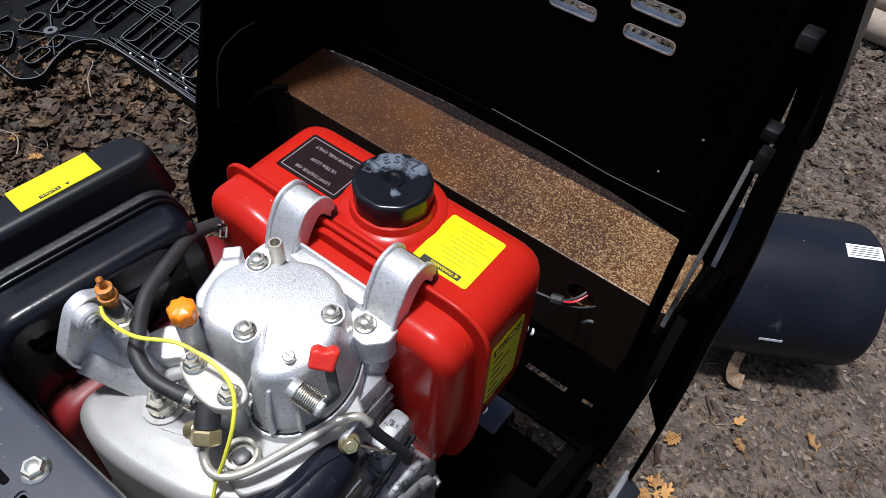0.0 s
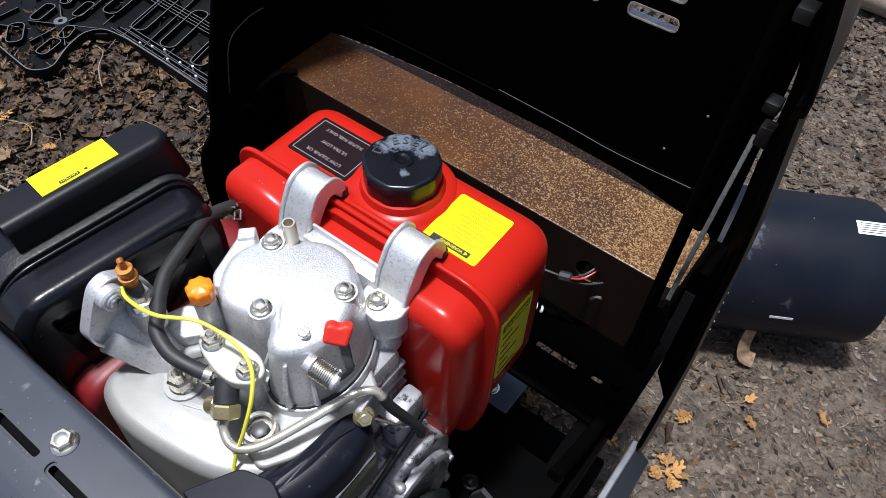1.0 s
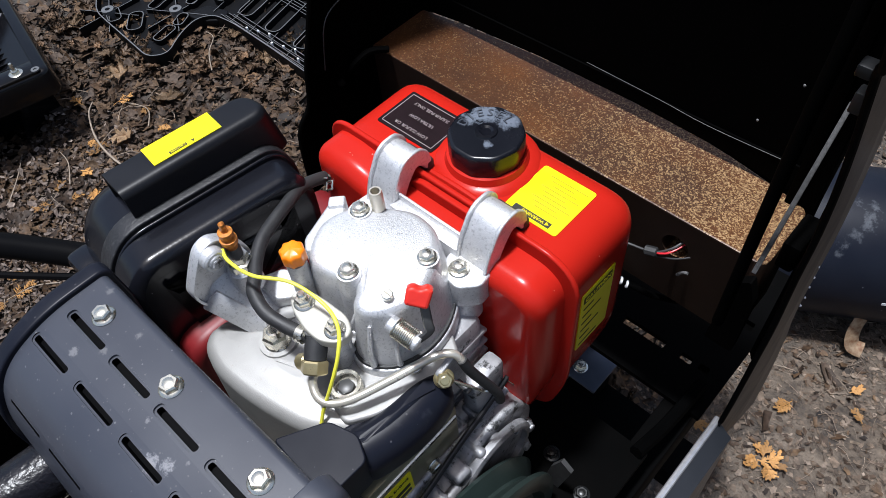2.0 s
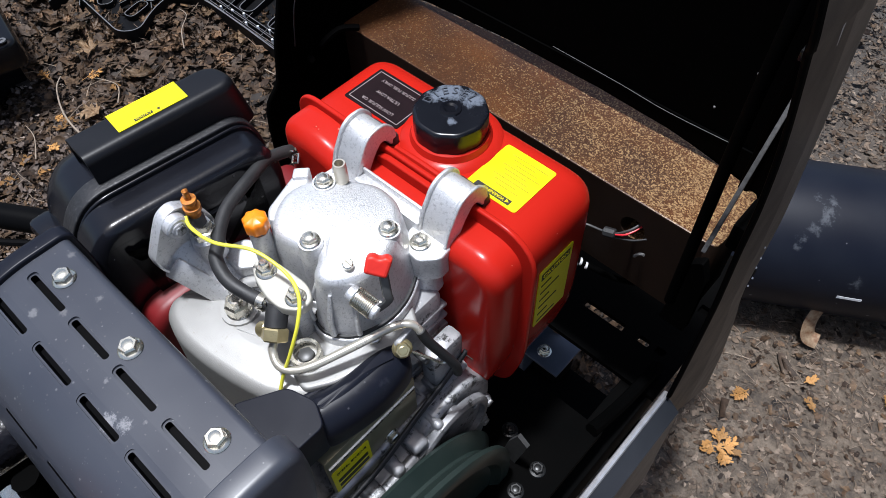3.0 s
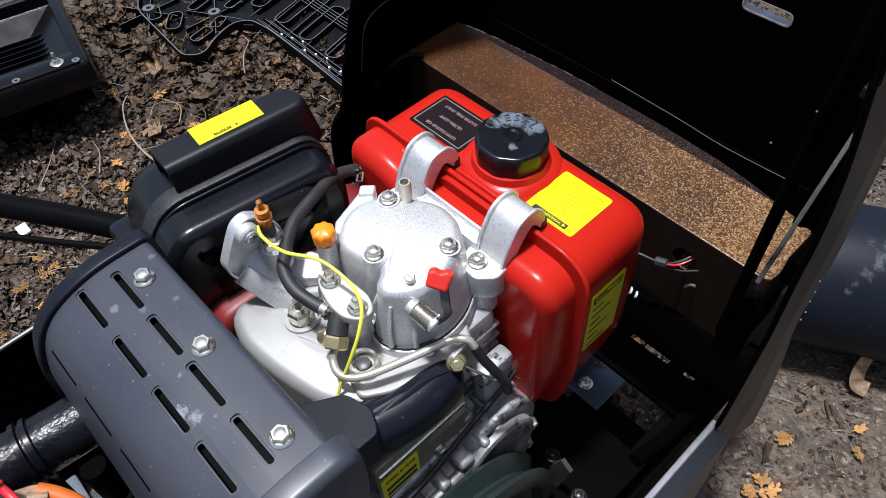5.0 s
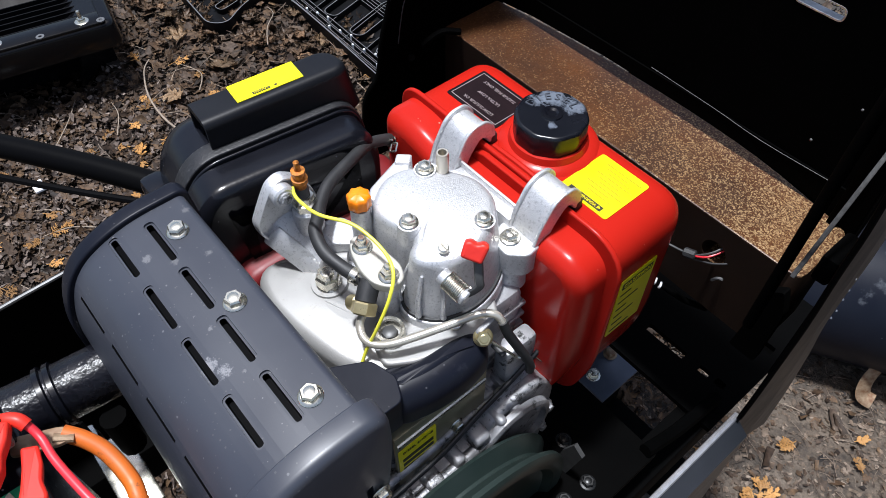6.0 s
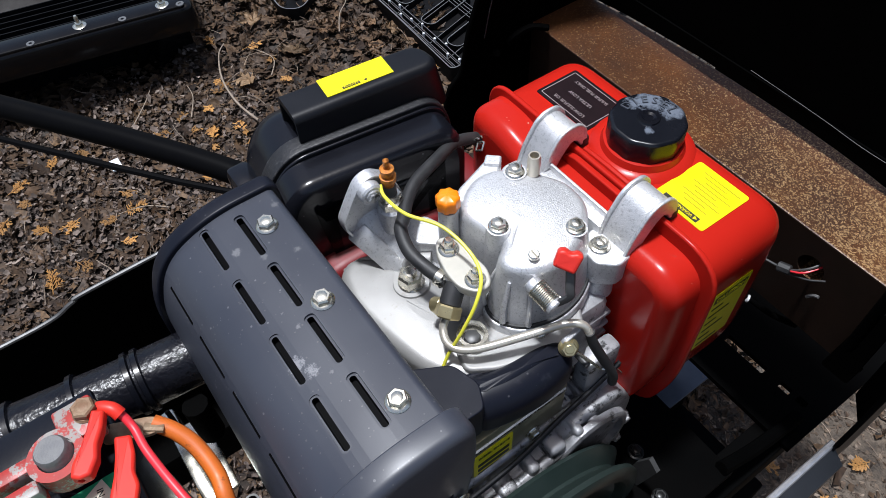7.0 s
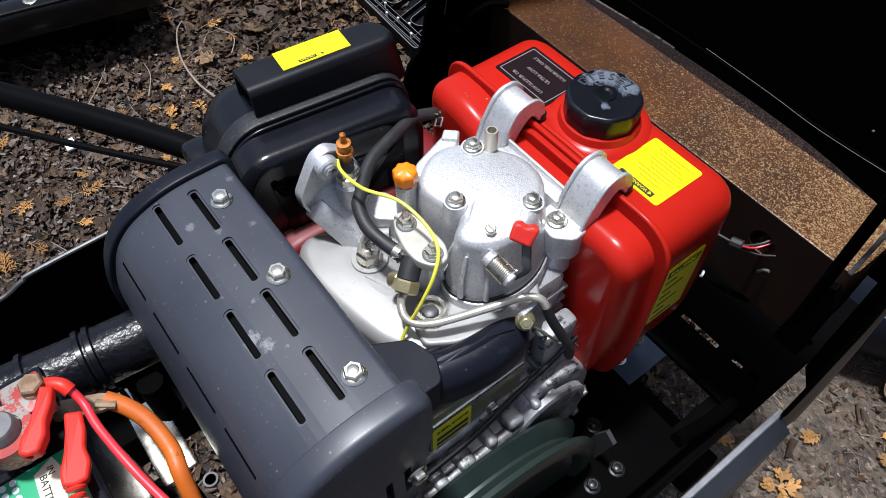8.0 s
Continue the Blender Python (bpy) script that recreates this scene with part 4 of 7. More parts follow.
# ---- hood, tilted up ----
hood = thing("tractor_hood", "black steel tractor hood tipped open, worn at its edge", "hood", (0.0, 0.16, 0.85))
bm = bmesh.new()
LOWER = [(-0.262, 1.0015), (-0.19, 1.0100), (-0.08, 1.0165), (0.04, 1.0165), (0.13, 1.0115), (0.212, 1.0015)]
prism(bm, LOWER + [(0.212, 1.70), (-0.262, 1.70)], 0.160, 0.164, XZ)
cut = bmesh.new()
for u0 in (0.021, 0.090):
    for k in range(4):
        z = 1.169 + 0.0255 * k
        prism(cut, rect(u0, u0 + 0.043, z, z + 0.0115, 0.0055, 5), 0.15, 0.18, XZ)
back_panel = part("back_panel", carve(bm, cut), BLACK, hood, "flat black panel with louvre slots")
for u0 in (0.021, 0.090):
    for k in range(4):
        z = 1.169 + 0.0255 * k
        bm = bmesh.new()
        o = rect(u0 - 0.0008, u0 + 0.0438, z - 0.0008, z + 0.0123, 0.006, 5)
        inner = offset(o, -0.0014)
        loft(bm, [[XZ @ Vector((*p, w)) for p in q] for q, w in ((o, 0.1595), (o, 0.168), (inner, 0.168), (inner, 0.1595), (o, 0.1595))], False, False)
        bmesh.ops.remove_doubles(bm, verts=bm.verts, dist=1e-6)
        part("louvre_rim", bm, EDGE, back_panel, "bare metal slot rim")
bm = bmesh.new()
prism(bm, LOWER + [(0.212, 1.033), (-0.262, 1.033)], 0.1575, 0.1597, XZ)
part("lower_flange", bm, BLACK, back_panel)
bm = bmesh.new()
tube(bm, [(-0.02, 0.157, 1.0375), (0.06, 0.157, 1.0345), (0.116, 0.157, 1.031), (0.19, 0.157, 1.033)], 0.0003, 6, 4)
part("worn_edge", bm, LEAD, back_panel, "bare scratched flange edge")
for p in ((0.18, 0.1585, 1.111), (0.155, 0.1585, 1.06)):
    bm = bmesh.new()
    lathe(bm, [(0.0013, 0), (0.0011, 0.0008), (0.0004, 0.0012)], along(p, (0, -1, 0)), 10)
    part("rivet", bm, LEAD, back_panel)


# right side of the hood: a worn outer sheet between its front edge and its back fold; levels are (front x, y, z) and (back x, y, z)
RIGHT = (((0.268, -0.058, 0.905), (0.2695, 0.153, 0.664)), ((0.268, -0.056, 0.968), (0.2694, 0.133, 0.729)), ((0.268, -0.055, 1.009), (0.2688, 0.116, 0.797)), ((0.2675, -0.055, 1.070), (0.2677, 0.072, 0.923)),
         ((0.267, -0.055, 1.108), (0.2662, 0.035, 1.020)), ((0.265, -0.055, 1.159), (0.2627, 0.056, 1.081)), ((0.264, -0.055, 1.200), (0.2604, 0.044, 1.155)), ((0.261, -0.058, 1.249), (0.2532, 0.063, 1.209)),
         ((0.257, -0.075, 1.312), (0.2472, 0.072, 1.267)), ((0.256, -0.098, 1.364), (0.2477, 0.043, 1.326)), ((0.205, -0.14, 1.68), (0.195, 0.045, 1.67)))
bm = bmesh.new()
front_line, back_line = spline([a for a, _ in RIGHT], 4), spline([b for _, b in RIGHT], 4)
# One sheet in two tones: dark front, paler back paint in its shading.
fold_line = [a.lerp(b, 0.52) + Vector((0.0012, 0, 0)) for a, b in zip(front_line, back_line)]
loft(bm, [[a, b, b + Vector((-0.003, 0.0005, 0)), a + Vector((-0.003, 0.0005, 0))] for a, b in zip(fold_line, back_line)])
right_sheet = part("side_panel", bm, WORN, hood, "worn grey-brown side sheet with scratches")
bm = bmesh.new()
loft(bm, [[a, b, b + Vector((-0.003, 0.0, 0)), a + Vector((-0.003, 0.0, 0))] for a, b in zip(front_line, fold_line)])
part("front_fold", bm, SHEET_SHADE, right_sheet, "front fold, darkened as shade")
bm = bmesh.new()
tube(bm, [p + Vector((-0.0012, 0, 0)) for p in front_line[4:]], 0.0020, 8, 1)
part("rolled_edge", bm, FRAME_BLACK, right_sheet)
bm = bmesh.new()
loft(bm, [[b + Vector((-0.002, -0.002, 0)), b + Vector((-0.0005, 0.001, 0)), Vector((min(b.x - 0.030, 0.240), 0.170, b.z)), Vector((min(b.x - 0.033, 0.237), 0.170, b.z))] for b in back_line[4:]])
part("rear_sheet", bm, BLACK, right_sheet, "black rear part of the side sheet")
for pts, r in ((((0.2549, -0.021, 1.284), (0.2538, -0.024, 1.299), (0.2524, -0.019, 1.310), (0.2513, -0.019, 1.322)), 0.0022),
               (((0.2535, -0.028, 1.306), (0.2531, -0.035, 1.319), (0.2522, -0.033, 1.327), (0.2518, -0.044, 1.343)), 0.0014)):
    bm = bmesh.new()
    tube(bm, pts, lambda s, r=r: r * (0.25 + 0.9 * s), 6, 4, 0.4)
    part("bright_scrape", bm, EDGE, right_sheet, "bare bright scrape")
for p in ((0.2646, 0.0314, 1.077), (0.2650, 0.038, 1.057), (0.2655, 0.038, 1.045), (0.2660, 0.046, 1.022), (0.2665, 0.041, 1.017)):
    bm = bmesh.new()
    lathe(bm, [(0.0010, -0.0006), (0.0008, 0.0005), (0.0002, 0.0007)], along(p, (1, 0.05, 0.04)), 7)
    part("paint_chip", bm, WHITE, right_sheet)
LEFT_EDGE = ((-0.2560, -0.052, 0.86), (-0.2560, -0.047, 0.95), (-0.2560, -0.025, 0.98), (-0.2560, -0.016, 1.022), (-0.2560, -0.004, 1.057), (-0.2555, 0.017, 1.119),
             (-0.2530, 0.060, 1.25), (-0.2450, 0.110, 1.45), (-0.2350, 0.140, 1.70))
bm = bmesh.new()
loft(bm, [[(x, y, z), (x + 0.0035, y, z), (x + 0.0035, 0.170, z), (x, 0.170, z)] for x, y, z in LEFT_EDGE])
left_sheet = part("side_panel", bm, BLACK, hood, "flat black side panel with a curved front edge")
bm = bmesh.new()
tube(bm, [(x + 0.0018, y, z) for x, y, z in LEFT_EDGE], 0.0028, 8, 4)
part("rolled_edge", bm, BLACK, left_sheet)
bm = bmesh.new()
lathe(bm, [(0.0046, 0), (0.0046, 0.002), (0.0034, 0.0022), (0.0034, 0.004), (0.001, 0.0042)], along((-0.246, 0.018, 0.988), (1, -0.3, 0.5)), 18)
part("hinge_washer", bm, FRAME_BLACK, left_sheet, "dull black hinge washer")
bm = bmesh.new()
tube(bm, [(-0.250, 0.004, 1.012), (-0.250, 0.017, 1.064), (-0.250, 0.043, 1.079), (-0.250, 0.068, 1.080)], 0.0007, 6, 6)
part("worn_line", bm, DARK_STEEL, left_sheet, "thin paler line along a curved plate")
bm = bmesh.new()
loft(bm, [[(0.206, 0.150, z), (0.234 + d, 0.150, z), (0.234 + d, 0.166, z), (0.206, 0.166, z)] for z, d in ((0.97, -0.004), (1.22, -0.010), (1.37, -0.024), (1.48, -0.045))])
part("corner_post", bm, BLACK, hood)
# folded inner lip, stay rods and pins on the open hood
bm = bmesh.new()
box(bm, 0.204, 0.214, 0.146, 0.1585, 0.98, 1.70, 0.002)
part("corner_rib", bm, BLACK, hood)
bm = bmesh.new()
stay0, stay1 = Vector((0.232, 0.002, 1.066)), Vector((0.227, 0.093, 1.165))
box(bm, -0.0018, 0.0018, -0.0014, 0.0014, 0.004, (stay1 - stay0).length, 0.0005)
bm.transform(along(stay0, stay1 - stay0))
part("stay_bar", bm, GRITTY_STEEL, hood, "flat rough steel stay bar")
bm = bmesh.new()
tube(bm, [(0.2215, 0.010, 0.985), (0.2215, 0.010, 1.10), (0.2215, 0.012, 1.20), (0.2220, 0.018, 1.28), (0.2150, 0.050, 1.40)], 0.0046, 10, 5)
part("gas_strut", bm, BLACK, hood, "thin black stay")
for (x, y, z), h in (((0.2340, 0.063, 1.192), 0.008), ((0.2340, 0.030, 1.238), 0.004), ((0.2330, -0.006, 1.316), 0.004)):
    bm = bmesh.new()
    box(bm, x - 0.003, x + 0.006, y - 0.005, y + 0.006, z - h, z + h, 0.0012)
    part("stop_block", bm, PIN_GREY, hood, "dull grey stop block")
bm = bmesh.new()
box(bm, 0.232, 0.247, 0.06, 0.10, 1.02, 1.05, 0.003)
part("hinge_bracket", bm, FRAME_BLACK, hood)
bm = bmesh.new()
prism(bm, rounded([(0.205, 0.880), (0.233, 0.880), (0.233, 0.962), (0.224, 0.988), (0.213, 0.978)], 0.004, 3), 0.0590, 0.0695, XZ, 0.001)
part("hinge_plate", bm, FRAME_BLACK, hood, "black hinge plate before the crossbeam")

# hinge bolts at the crossbeam's end
hexbolt(hood, (-0.254, 0.05, 0.985), (1, 0, 0), 0.014, 0.011, 0.008, FRAME_BLACK)
bm = bmesh.new()
tube(bm, [(-0.25, 0.05, 0.99), (-0.243, 0.035, 1.0), (-0.235, 0.055, 1.012), (-0.225, 0.075, 1.008)], 0.004, 8, 4)
part("hinge_link", bm, FRAME_BLACK, hood)

# ---- wires at the crossbeam ----
wires = thing("wire_loom", "black, white and red wires hanging at the crossbeam", "wire", (0.13, 0.06, 0.9))
for pts, r, m, nm in (([(0.098, 0.052, 0.950), (0.108, 0.058, 0.948), (0.134, 0.060, 0.954), (0.149, 0.066, 0.966), (0.155, 0.080, 0.972)], 0.0012, DARK_STEEL, "grey_wire"),
                      ([(0.134, 0.060, 0.953), (0.148, 0.062, 0.962), (0.157, 0.080, 0.968)], 0.0010, PINK_RED, "red_wire"),
                      ([(0.138, 0.060, 0.951), (0.154, 0.062, 0.958), (0.166, 0.068, 0.964)], 0.0010, RUBBER, "black_wire"),
                      ([(0.160, 0.066, 0.934), (0.164, 0.066, 0.941), (0.169, 0.066, 0.944)], 0.0016, LEAD, "grey_wire")):
    bm = bmesh.new()
    tube(bm, pts, r, 7, 5)
    part(nm, bm, m, wires)
for p in ((0.126, 0.059, 0.952),):
    bm = bmesh.new()
    rod(bm, p, (p[0] + 0.012, p[1] + 0.002, p[2] + 0.003), 0.005, 8, bevel=0.001)
    part("connector", bm, RUBBER, wires)
bm = bmesh.new()
tube(bm, [(0.088, 0.05, 0.895), (0.11, 0.06, 0.885), (0.14, 0.07, 0.875), (0.16, 0.09, 0.86)], 0.0034, 10, 5)
loom = part("sleeve", bm, FRAME_BLACK, wires)
for i in range(5):
    bm = bmesh.new()
    p = Vector((0.092 + 0.006 * i, 0.0525 + 0.0018 * i, 0.8965 - 0.0032 * i))
    lathe(bm, [(0.0036, -0.0012), (0.0042, -0.0008), (0.0042, 0.0008), (0.0036, 0.0012)], along(p, (0.02, 0.012, -0.004)), 10)
    part("stripe", bm, WHITE, loom)

# ---- black drum beside the tractor ----
drum = thing("plastic_drum", "blue-black plastic drum with a small white label", "drum", (0.339, 0.995, 0.0))
DRUM_R = 0.169
D = Matrix.Translation((0.339, 0.995, 0.171)) @ Vector((0.8723, 0.4890, 0.0)).to_track_quat("Z", "Y").to_matrix().to_4x4()
bm = bmesh.new()
lathe(bm, [(0.10, -0.42), (DRUM_R - 0.004, -0.418), (DRUM_R, -0.40), (DRUM_R, 0.118), (DRUM_R - 0.004, 0.136), (DRUM_R - 0.014, 0.148), (DRUM_R - 0.026, 0.150), (DRUM_R - 0.030, 0.140), (0.02, 0.136)], D, 72)
drum_shell = part("shell", bm, DRUM, drum)


def on_drum(name, a0, a1, s0, s1, mat, lift, parent, label=""):
    """A thin patch bent round the drum between two angles and two places along its axis."""
    bm = bmesh.new()
    grid = []
    for r in (DRUM_R - 0.001, DRUM_R + lift):
        grid.append([[bm.verts.new(D @ Vector((r * math.cos(a), r * math.sin(a), s))) for a in (a0 + (a1 - a0) * i / 8 for i in range(9))] for s in (s0, s1)])
    for g in grid:
        for i in range(8):
            bm.faces.new((g[0][i], g[0][i + 1], g[1][i + 1], g[1][i]))
    for k in (0, 1):
        for i in range(8):
            bm.faces.new((grid[0][k][i], grid[0][k][i + 1], grid[1][k][i + 1], grid[1][k][i]))
    for i in (0, 8):
        bm.faces.new((grid[0][0][i], grid[0][1][i], grid[1][1][i], grid[1][0][i]))
    return part(name, bm, mat, parent, label)


UPA = math.atan2((D.inverted().to_3x3() @ Vector((0, 0, 1))).y, (D.inverted().to_3x3() @ Vector((0, 0, 1))).x)
FRA = math.atan2((D.inverted().to_3x3() @ Vector((0.49, -0.87, 0))).y, (D.inverted().to_3x3() @ Vector((0.49, -0.87, 0))).x)
TURN = 1 if math.sin(FRA - UPA) > 0 else -1
lab = on_drum("label", UPA + TURN * 0.0, UPA + TURN * 0.205, 0.058, 0.134, WHITE, 0.0008, drum_shell, "small white printed label")
for k in range(5):
    on_drum("printed_line", UPA + TURN * (0.03 + 0.034 * k), UPA + TURN * (0.041 + 0.034 * k), 0.066, 0.126, INK, 0.0012, lab)
on_drum("scuff", UPA + TURN * 1.48, UPA + TURN * 1.52, -0.090, -0.040, WHITE, 0.0006, drum_shell)
bm = bmesh.new()
tube(bm, [(0.330, 0.828, 0.100), (0.332, 0.806, 0.060), (0.345, 0.795, 0.028), (0.368, 0.800, 0.022)], 0.018, 10, 6, 0.22)
part("clip", bm, RUSTY, drum, "bent tan strap clip")

# ---- diesel engine ----
engine = thing("diesel_engine", "small air-cooled diesel engine with red tank and black muffler", "engine", (0.02, -0.2, 0.725))

# crankcase and head
bm = bmesh.new()
prism(bm, rounded([(-0.30, 0.728), (-0.075, 0.728), (-0.070, 0.86), (-0.10, 0.905), (-0.28, 0.905), (-0.305, 0.84)], 0.02), -0.115, 0.096, YZ, 0.008)
crankcase = part("crankcase", bm, ALU_DIRTY, engine, "oily grey cast crankcase")
bm = bmesh.new()
prism(bm, rounded([(-0.315, 0.74), (-0.102, 0.74), (-0.096, 0.86), (-0.12, 0.898), (-0.175, 0.893), (-0.20, 0.872), (-0.285, 0.862), (-0.315, 0.83)], 0.018), 0.096, 0.118, YZ, 0.005)
gear_cover = part("gear_cover", bm, ALU_DIRTY, engine, "oily cast gear cover with bolts")
for y, z in ((-0.128, 0.862), (-0.108, 0.832), (-0.155, 0.880), (-0.112, 0.792)):
    bm = bmesh.new()
    rod(bm, (0.098, y, z), (0.1235, y, z), 0.0072, 14, bevel=0.0015)
    boss = part("bolt_boss", bm, ALU_DIRTY, gear_cover)
    hexbolt(boss, (0.1235, y, z), (1, 0, 0), 0.0085, 0.0058, 0.0045, ALU_DIRTY)
for i, (y, z, w) in enumerate(((-0.282, 0.866, 0.014), (-0.254, 0.872, 0.018), (-0.226, 0.880, 0.012), (-0.199, 0.886, 0.018), (-0.174, 0.888, 0.010))):
    bm = bmesh.new()
    box(bm, 0.100, 0.1250, y - w / 2, y + w / 2, z - 0.016, z + 0.003, 0.004, 3)
    part("cast_lug", bm, ALU_DIRTY, gear_cover)
for pts, r in (([(0.119, -0.300, 0.856), (0.121, -0.24, 0.866), (0.121, -0.172, 0.876)], 0.0055), ([(0.102, -0.300, 0.893), (0.103, -0.22, 0.900), (0.102, -0.118, 0.902)], 0.0045)):
    bm = bmesh.new()
    tube(bm, pts, r, 12, 4)
    part("cast_rail", bm, ALU_DIRTY, crankcase)
bm = bmesh.new()
lathe(bm, [(0.050, 0.0), (0.050, 0.006), (0.047, 0.008), (0.043, 0.008), (0.042, 0.002)], along((0.1205, -0.160, 0.838), (1, 0, 0)), 48)
part("bearing_ring", bm, ALU_DIRTY, gear_cover)
for y in (-0.176, -0.152, -0.132):
    bm = bmesh.new()
    box(bm, 0.086, 0.102, y - 0.008, y + 0.008, 0.898, 0.911, 0.002)
    hollow = bmesh.new()
    box(hollow, 0.0895, 0.0985, y - 0.0045, y + 0.0045, 0.9085, 0.92)
    part("cast_pad", carve(bm, hollow), ALU_DIRTY, crankcase)
bm = bmesh.new()
box(bm, 0.070, 0.094, -0.180, -0.110, 0.885, 0.903, 0.003)
part("cast_step", bm, ALU_DIRTY, crankcase)
for y, z in ((-0.104, 0.902), (-0.100, 0.880)):
    bm = bmesh.new()
    rod(bm, (0.092, y, z), (0.108, y, z + 0.004), 0.0075, 6, bevel=0.0012)
    part("hex_union", bm, ZINC, crankcase)
bm = bmesh.new()
box(bm, -0.055, 0.080, -0.252, -0.118, 0.88, 1.006, 0.008)
part("cylinder_head", bm, ALU_DIRTY, engine, "rough cast aluminium cylinder head")
for i in range(6):
    bm = bmesh.new()
    box(bm, -0.07, 0.082, -0.262, -0.116, 0.90 + 0.016 * i, 0.905 + 0.016 * i, 0.0015)
    part("cooling_fin", bm, ALU_DIRTY, engine)

# rocker cover: a flat hexagonal crown that runs on into a round front lobe
COVER_BASE = [(-0.018, -0.208), (-0.034, -0.194), (-0.046, -0.172), (-0.044, -0.148), (-0.020, -0.124), (0.010, -0.108), (0.040, -0.110), (0.060, -0.128),
              (0.073, -0.152), (0.076, -0.178), (0.066, -0.205), (0.048, -0.216), (0.033, -0.214), (0.024, -0.197), (0.008, -0.205)]
COVER_TOP = [(-0.015, -0.204), (-0.029, -0.191), (-0.039, -0.171), (-0.035, -0.150), (-0.014, -0.129), (0.011, -0.115), (0.036, -0.117), (0.054, -0.132),
             (0.066, -0.153), (0.070, -0.177), (0.060, -0.199), (0.047, -0.209), (0.036, -0.207), (0.027, -0.192), (0.008, -0.200)]
SOFT = [0.010, 0.012, 0.014, 0.010, 0.010, 0.010, 0.010, 0.012, 0.012, 0.014, 0.014, 0.012, 0.010, 0.007, 0.010]
bm = bmesh.new()
prism(bm, offset(rounded(COVER_BASE, SOFT, 4), 0.004), 1.000, 1.0225, XY, 0.002)
flange = part("cover_flange", bm, ALU, engine, "cast joint flange of the cover")
bm = bmesh.new()
prism(bm, offset(rounded(COVER_BASE, SOFT, 4), 0.0022), 1.0215, 1.0258, XY, 0.0008)
part("gasket", bm, RUBBER, flange, "black joint gasket")
bm = bmesh.new()
casting(bm, rounded(COVER_BASE, SOFT, 4), rounded(COVER_TOP, SOFT, 4), 1.0255, 1.0865, 0.0085, 0.0045)
cover = part("rocker_cover", bm, ALU, engine, "sparkling bare cast aluminium rocker cover", sharp=60)
for p in ((0.018, -0.191, 1.091), (0.051, -0.144, 1.087), (-0.019, -0.145, 1.089)):
    bm = bmesh.new()
    lathe(bm, [(0.0115, 1.02 - p[2]), (0.0098, -0.01), (0.0092, 0)], Matrix.Translation(p), 18)
    boss = part("bolt_boss", bm, ALU, cover)
    hexbolt(boss, p, (0, 0, 1), 0.0105, 0.0078, 0.006, turn=20)
bm = bmesh.new()
lathe(bm, [(0.0056, 0), (0.0053, 0.024), (0.0048, 0.0262), (0.0036, 0.0262), (0.0034, 0.012), (0.001, 0.0118)], Matrix.Translation((-0.011, -0.133, 1.080)), 20)
part("breather_tube", bm, STEEL, cover, "open-ended plated steel tube")
# left shoulder bar of the cover with its lug, and the pleats of the lobe
bm = bmesh.new()
prism(bm, rounded([(-0.049, -0.150), (-0.040, -0.141), (-0.030, -0.152), (-0.018, -0.189), (-0.026, -0.197), (-0.036, -0.189)], 0.004), 1.026, 1.0835, XY, 0.0025)
part("cover_bar", bm, ALU, cover)
bm = bmesh.new()
prism(bm, rounded([(-0.050, -0.150), (-0.041, -0.1405), (-0.034, -0.148), (-0.043, -0.158)], 0.002), 1.026, 1.0870, XY, 0.0015)
part("cover_lug", bm, ALU, cover)
for p, q, r in (((0.0545, -0.2135), (0.0515, -0.2065), 0.0030), ((0.0330, -0.2150), (0.0360, -0.2060), 0.0022), ((0.0690, -0.2000), (0.0625, -0.1950), 0.0026)):
    bm = bmesh.new()
    tube(bm, [(p[0], p[1], 1.027), (p[0], p[1], 1.046), (q[0], q[1], 1.070)], lambda s, r=r: r * (1 - 0.5 * s), 8, 4)
    part("cover_pleat", bm, ALU, cover)
# slotted screw, decompression lever and spring
bm = bmesh.new()
lathe(bm, [(0.0042, 0), (0.0042, 0.0026), (0.0034, 0.0032)], along((0.054, -0.187, 1.0895), (0.1, -0.1, 1)), 16)
slot = bmesh.new()
box(slot, 0.047, 0.061, -0.1876, -0.1864, 1.0915, 1.098)
part("screw", carve(bm, slot), ZINC, cover)
LV = Vector((0.062, -0.196, 1.0745))
LA = Vector((0.97, 0.10, -0.20)).normalized()
bm = bmesh.new()
rod(bm, LV, LV + LA * 0.027, 0.0066, 16, bevel=0.001)
stem = part("lever_pivot", bm, ALU, cover)
bm = bmesh.new()
M = along(LV + LA * 0.006, LA)
turns = [M @ Vector((0.0076 * math.cos(a), 0.0076 * math.sin(a), 0.00155 * a / 6.283)) for a in (i * math.pi / 5 for i in range(112))]
tube(bm, turns, 0.00068, 6, 1)
part("spring", bm, ZINC, stem, "coiled steel spring")
bm = bmesh.new()
tube(bm, [LV + LA * 0.024, LV + LA * 0.028 + Vector((0.002, 0.008, 0.010)), Vector((0.090, -0.184, 1.086)), Vector((0.084, -0.180, 1.100))], 0.0035, 8, 5, 0.5)
lever = part("lever_arm", bm, DARK_STEEL, cover)
bm = bmesh.new()
grip_pose = Matrix.Translation((0.080, -0.180, 1.108)) @ pose(0, 0, 0, 52, 10, 36)
prism(bm, rounded([(-0.0088, -0.0070), (0.0075, -0.0080), (0.0095, 0.0062), (0.0045, 0.0078), (0.0005, 0.0050), (-0.0042, 0.0070), (-0.0088, 0.0050)], 0.0022, 4), -0.0058, 0.0058,
      grip_pose, 0.0024, 0.0024, 3)
part("lever_grip", bm, RED_PLASTIC, lever, "red plastic lever grip")

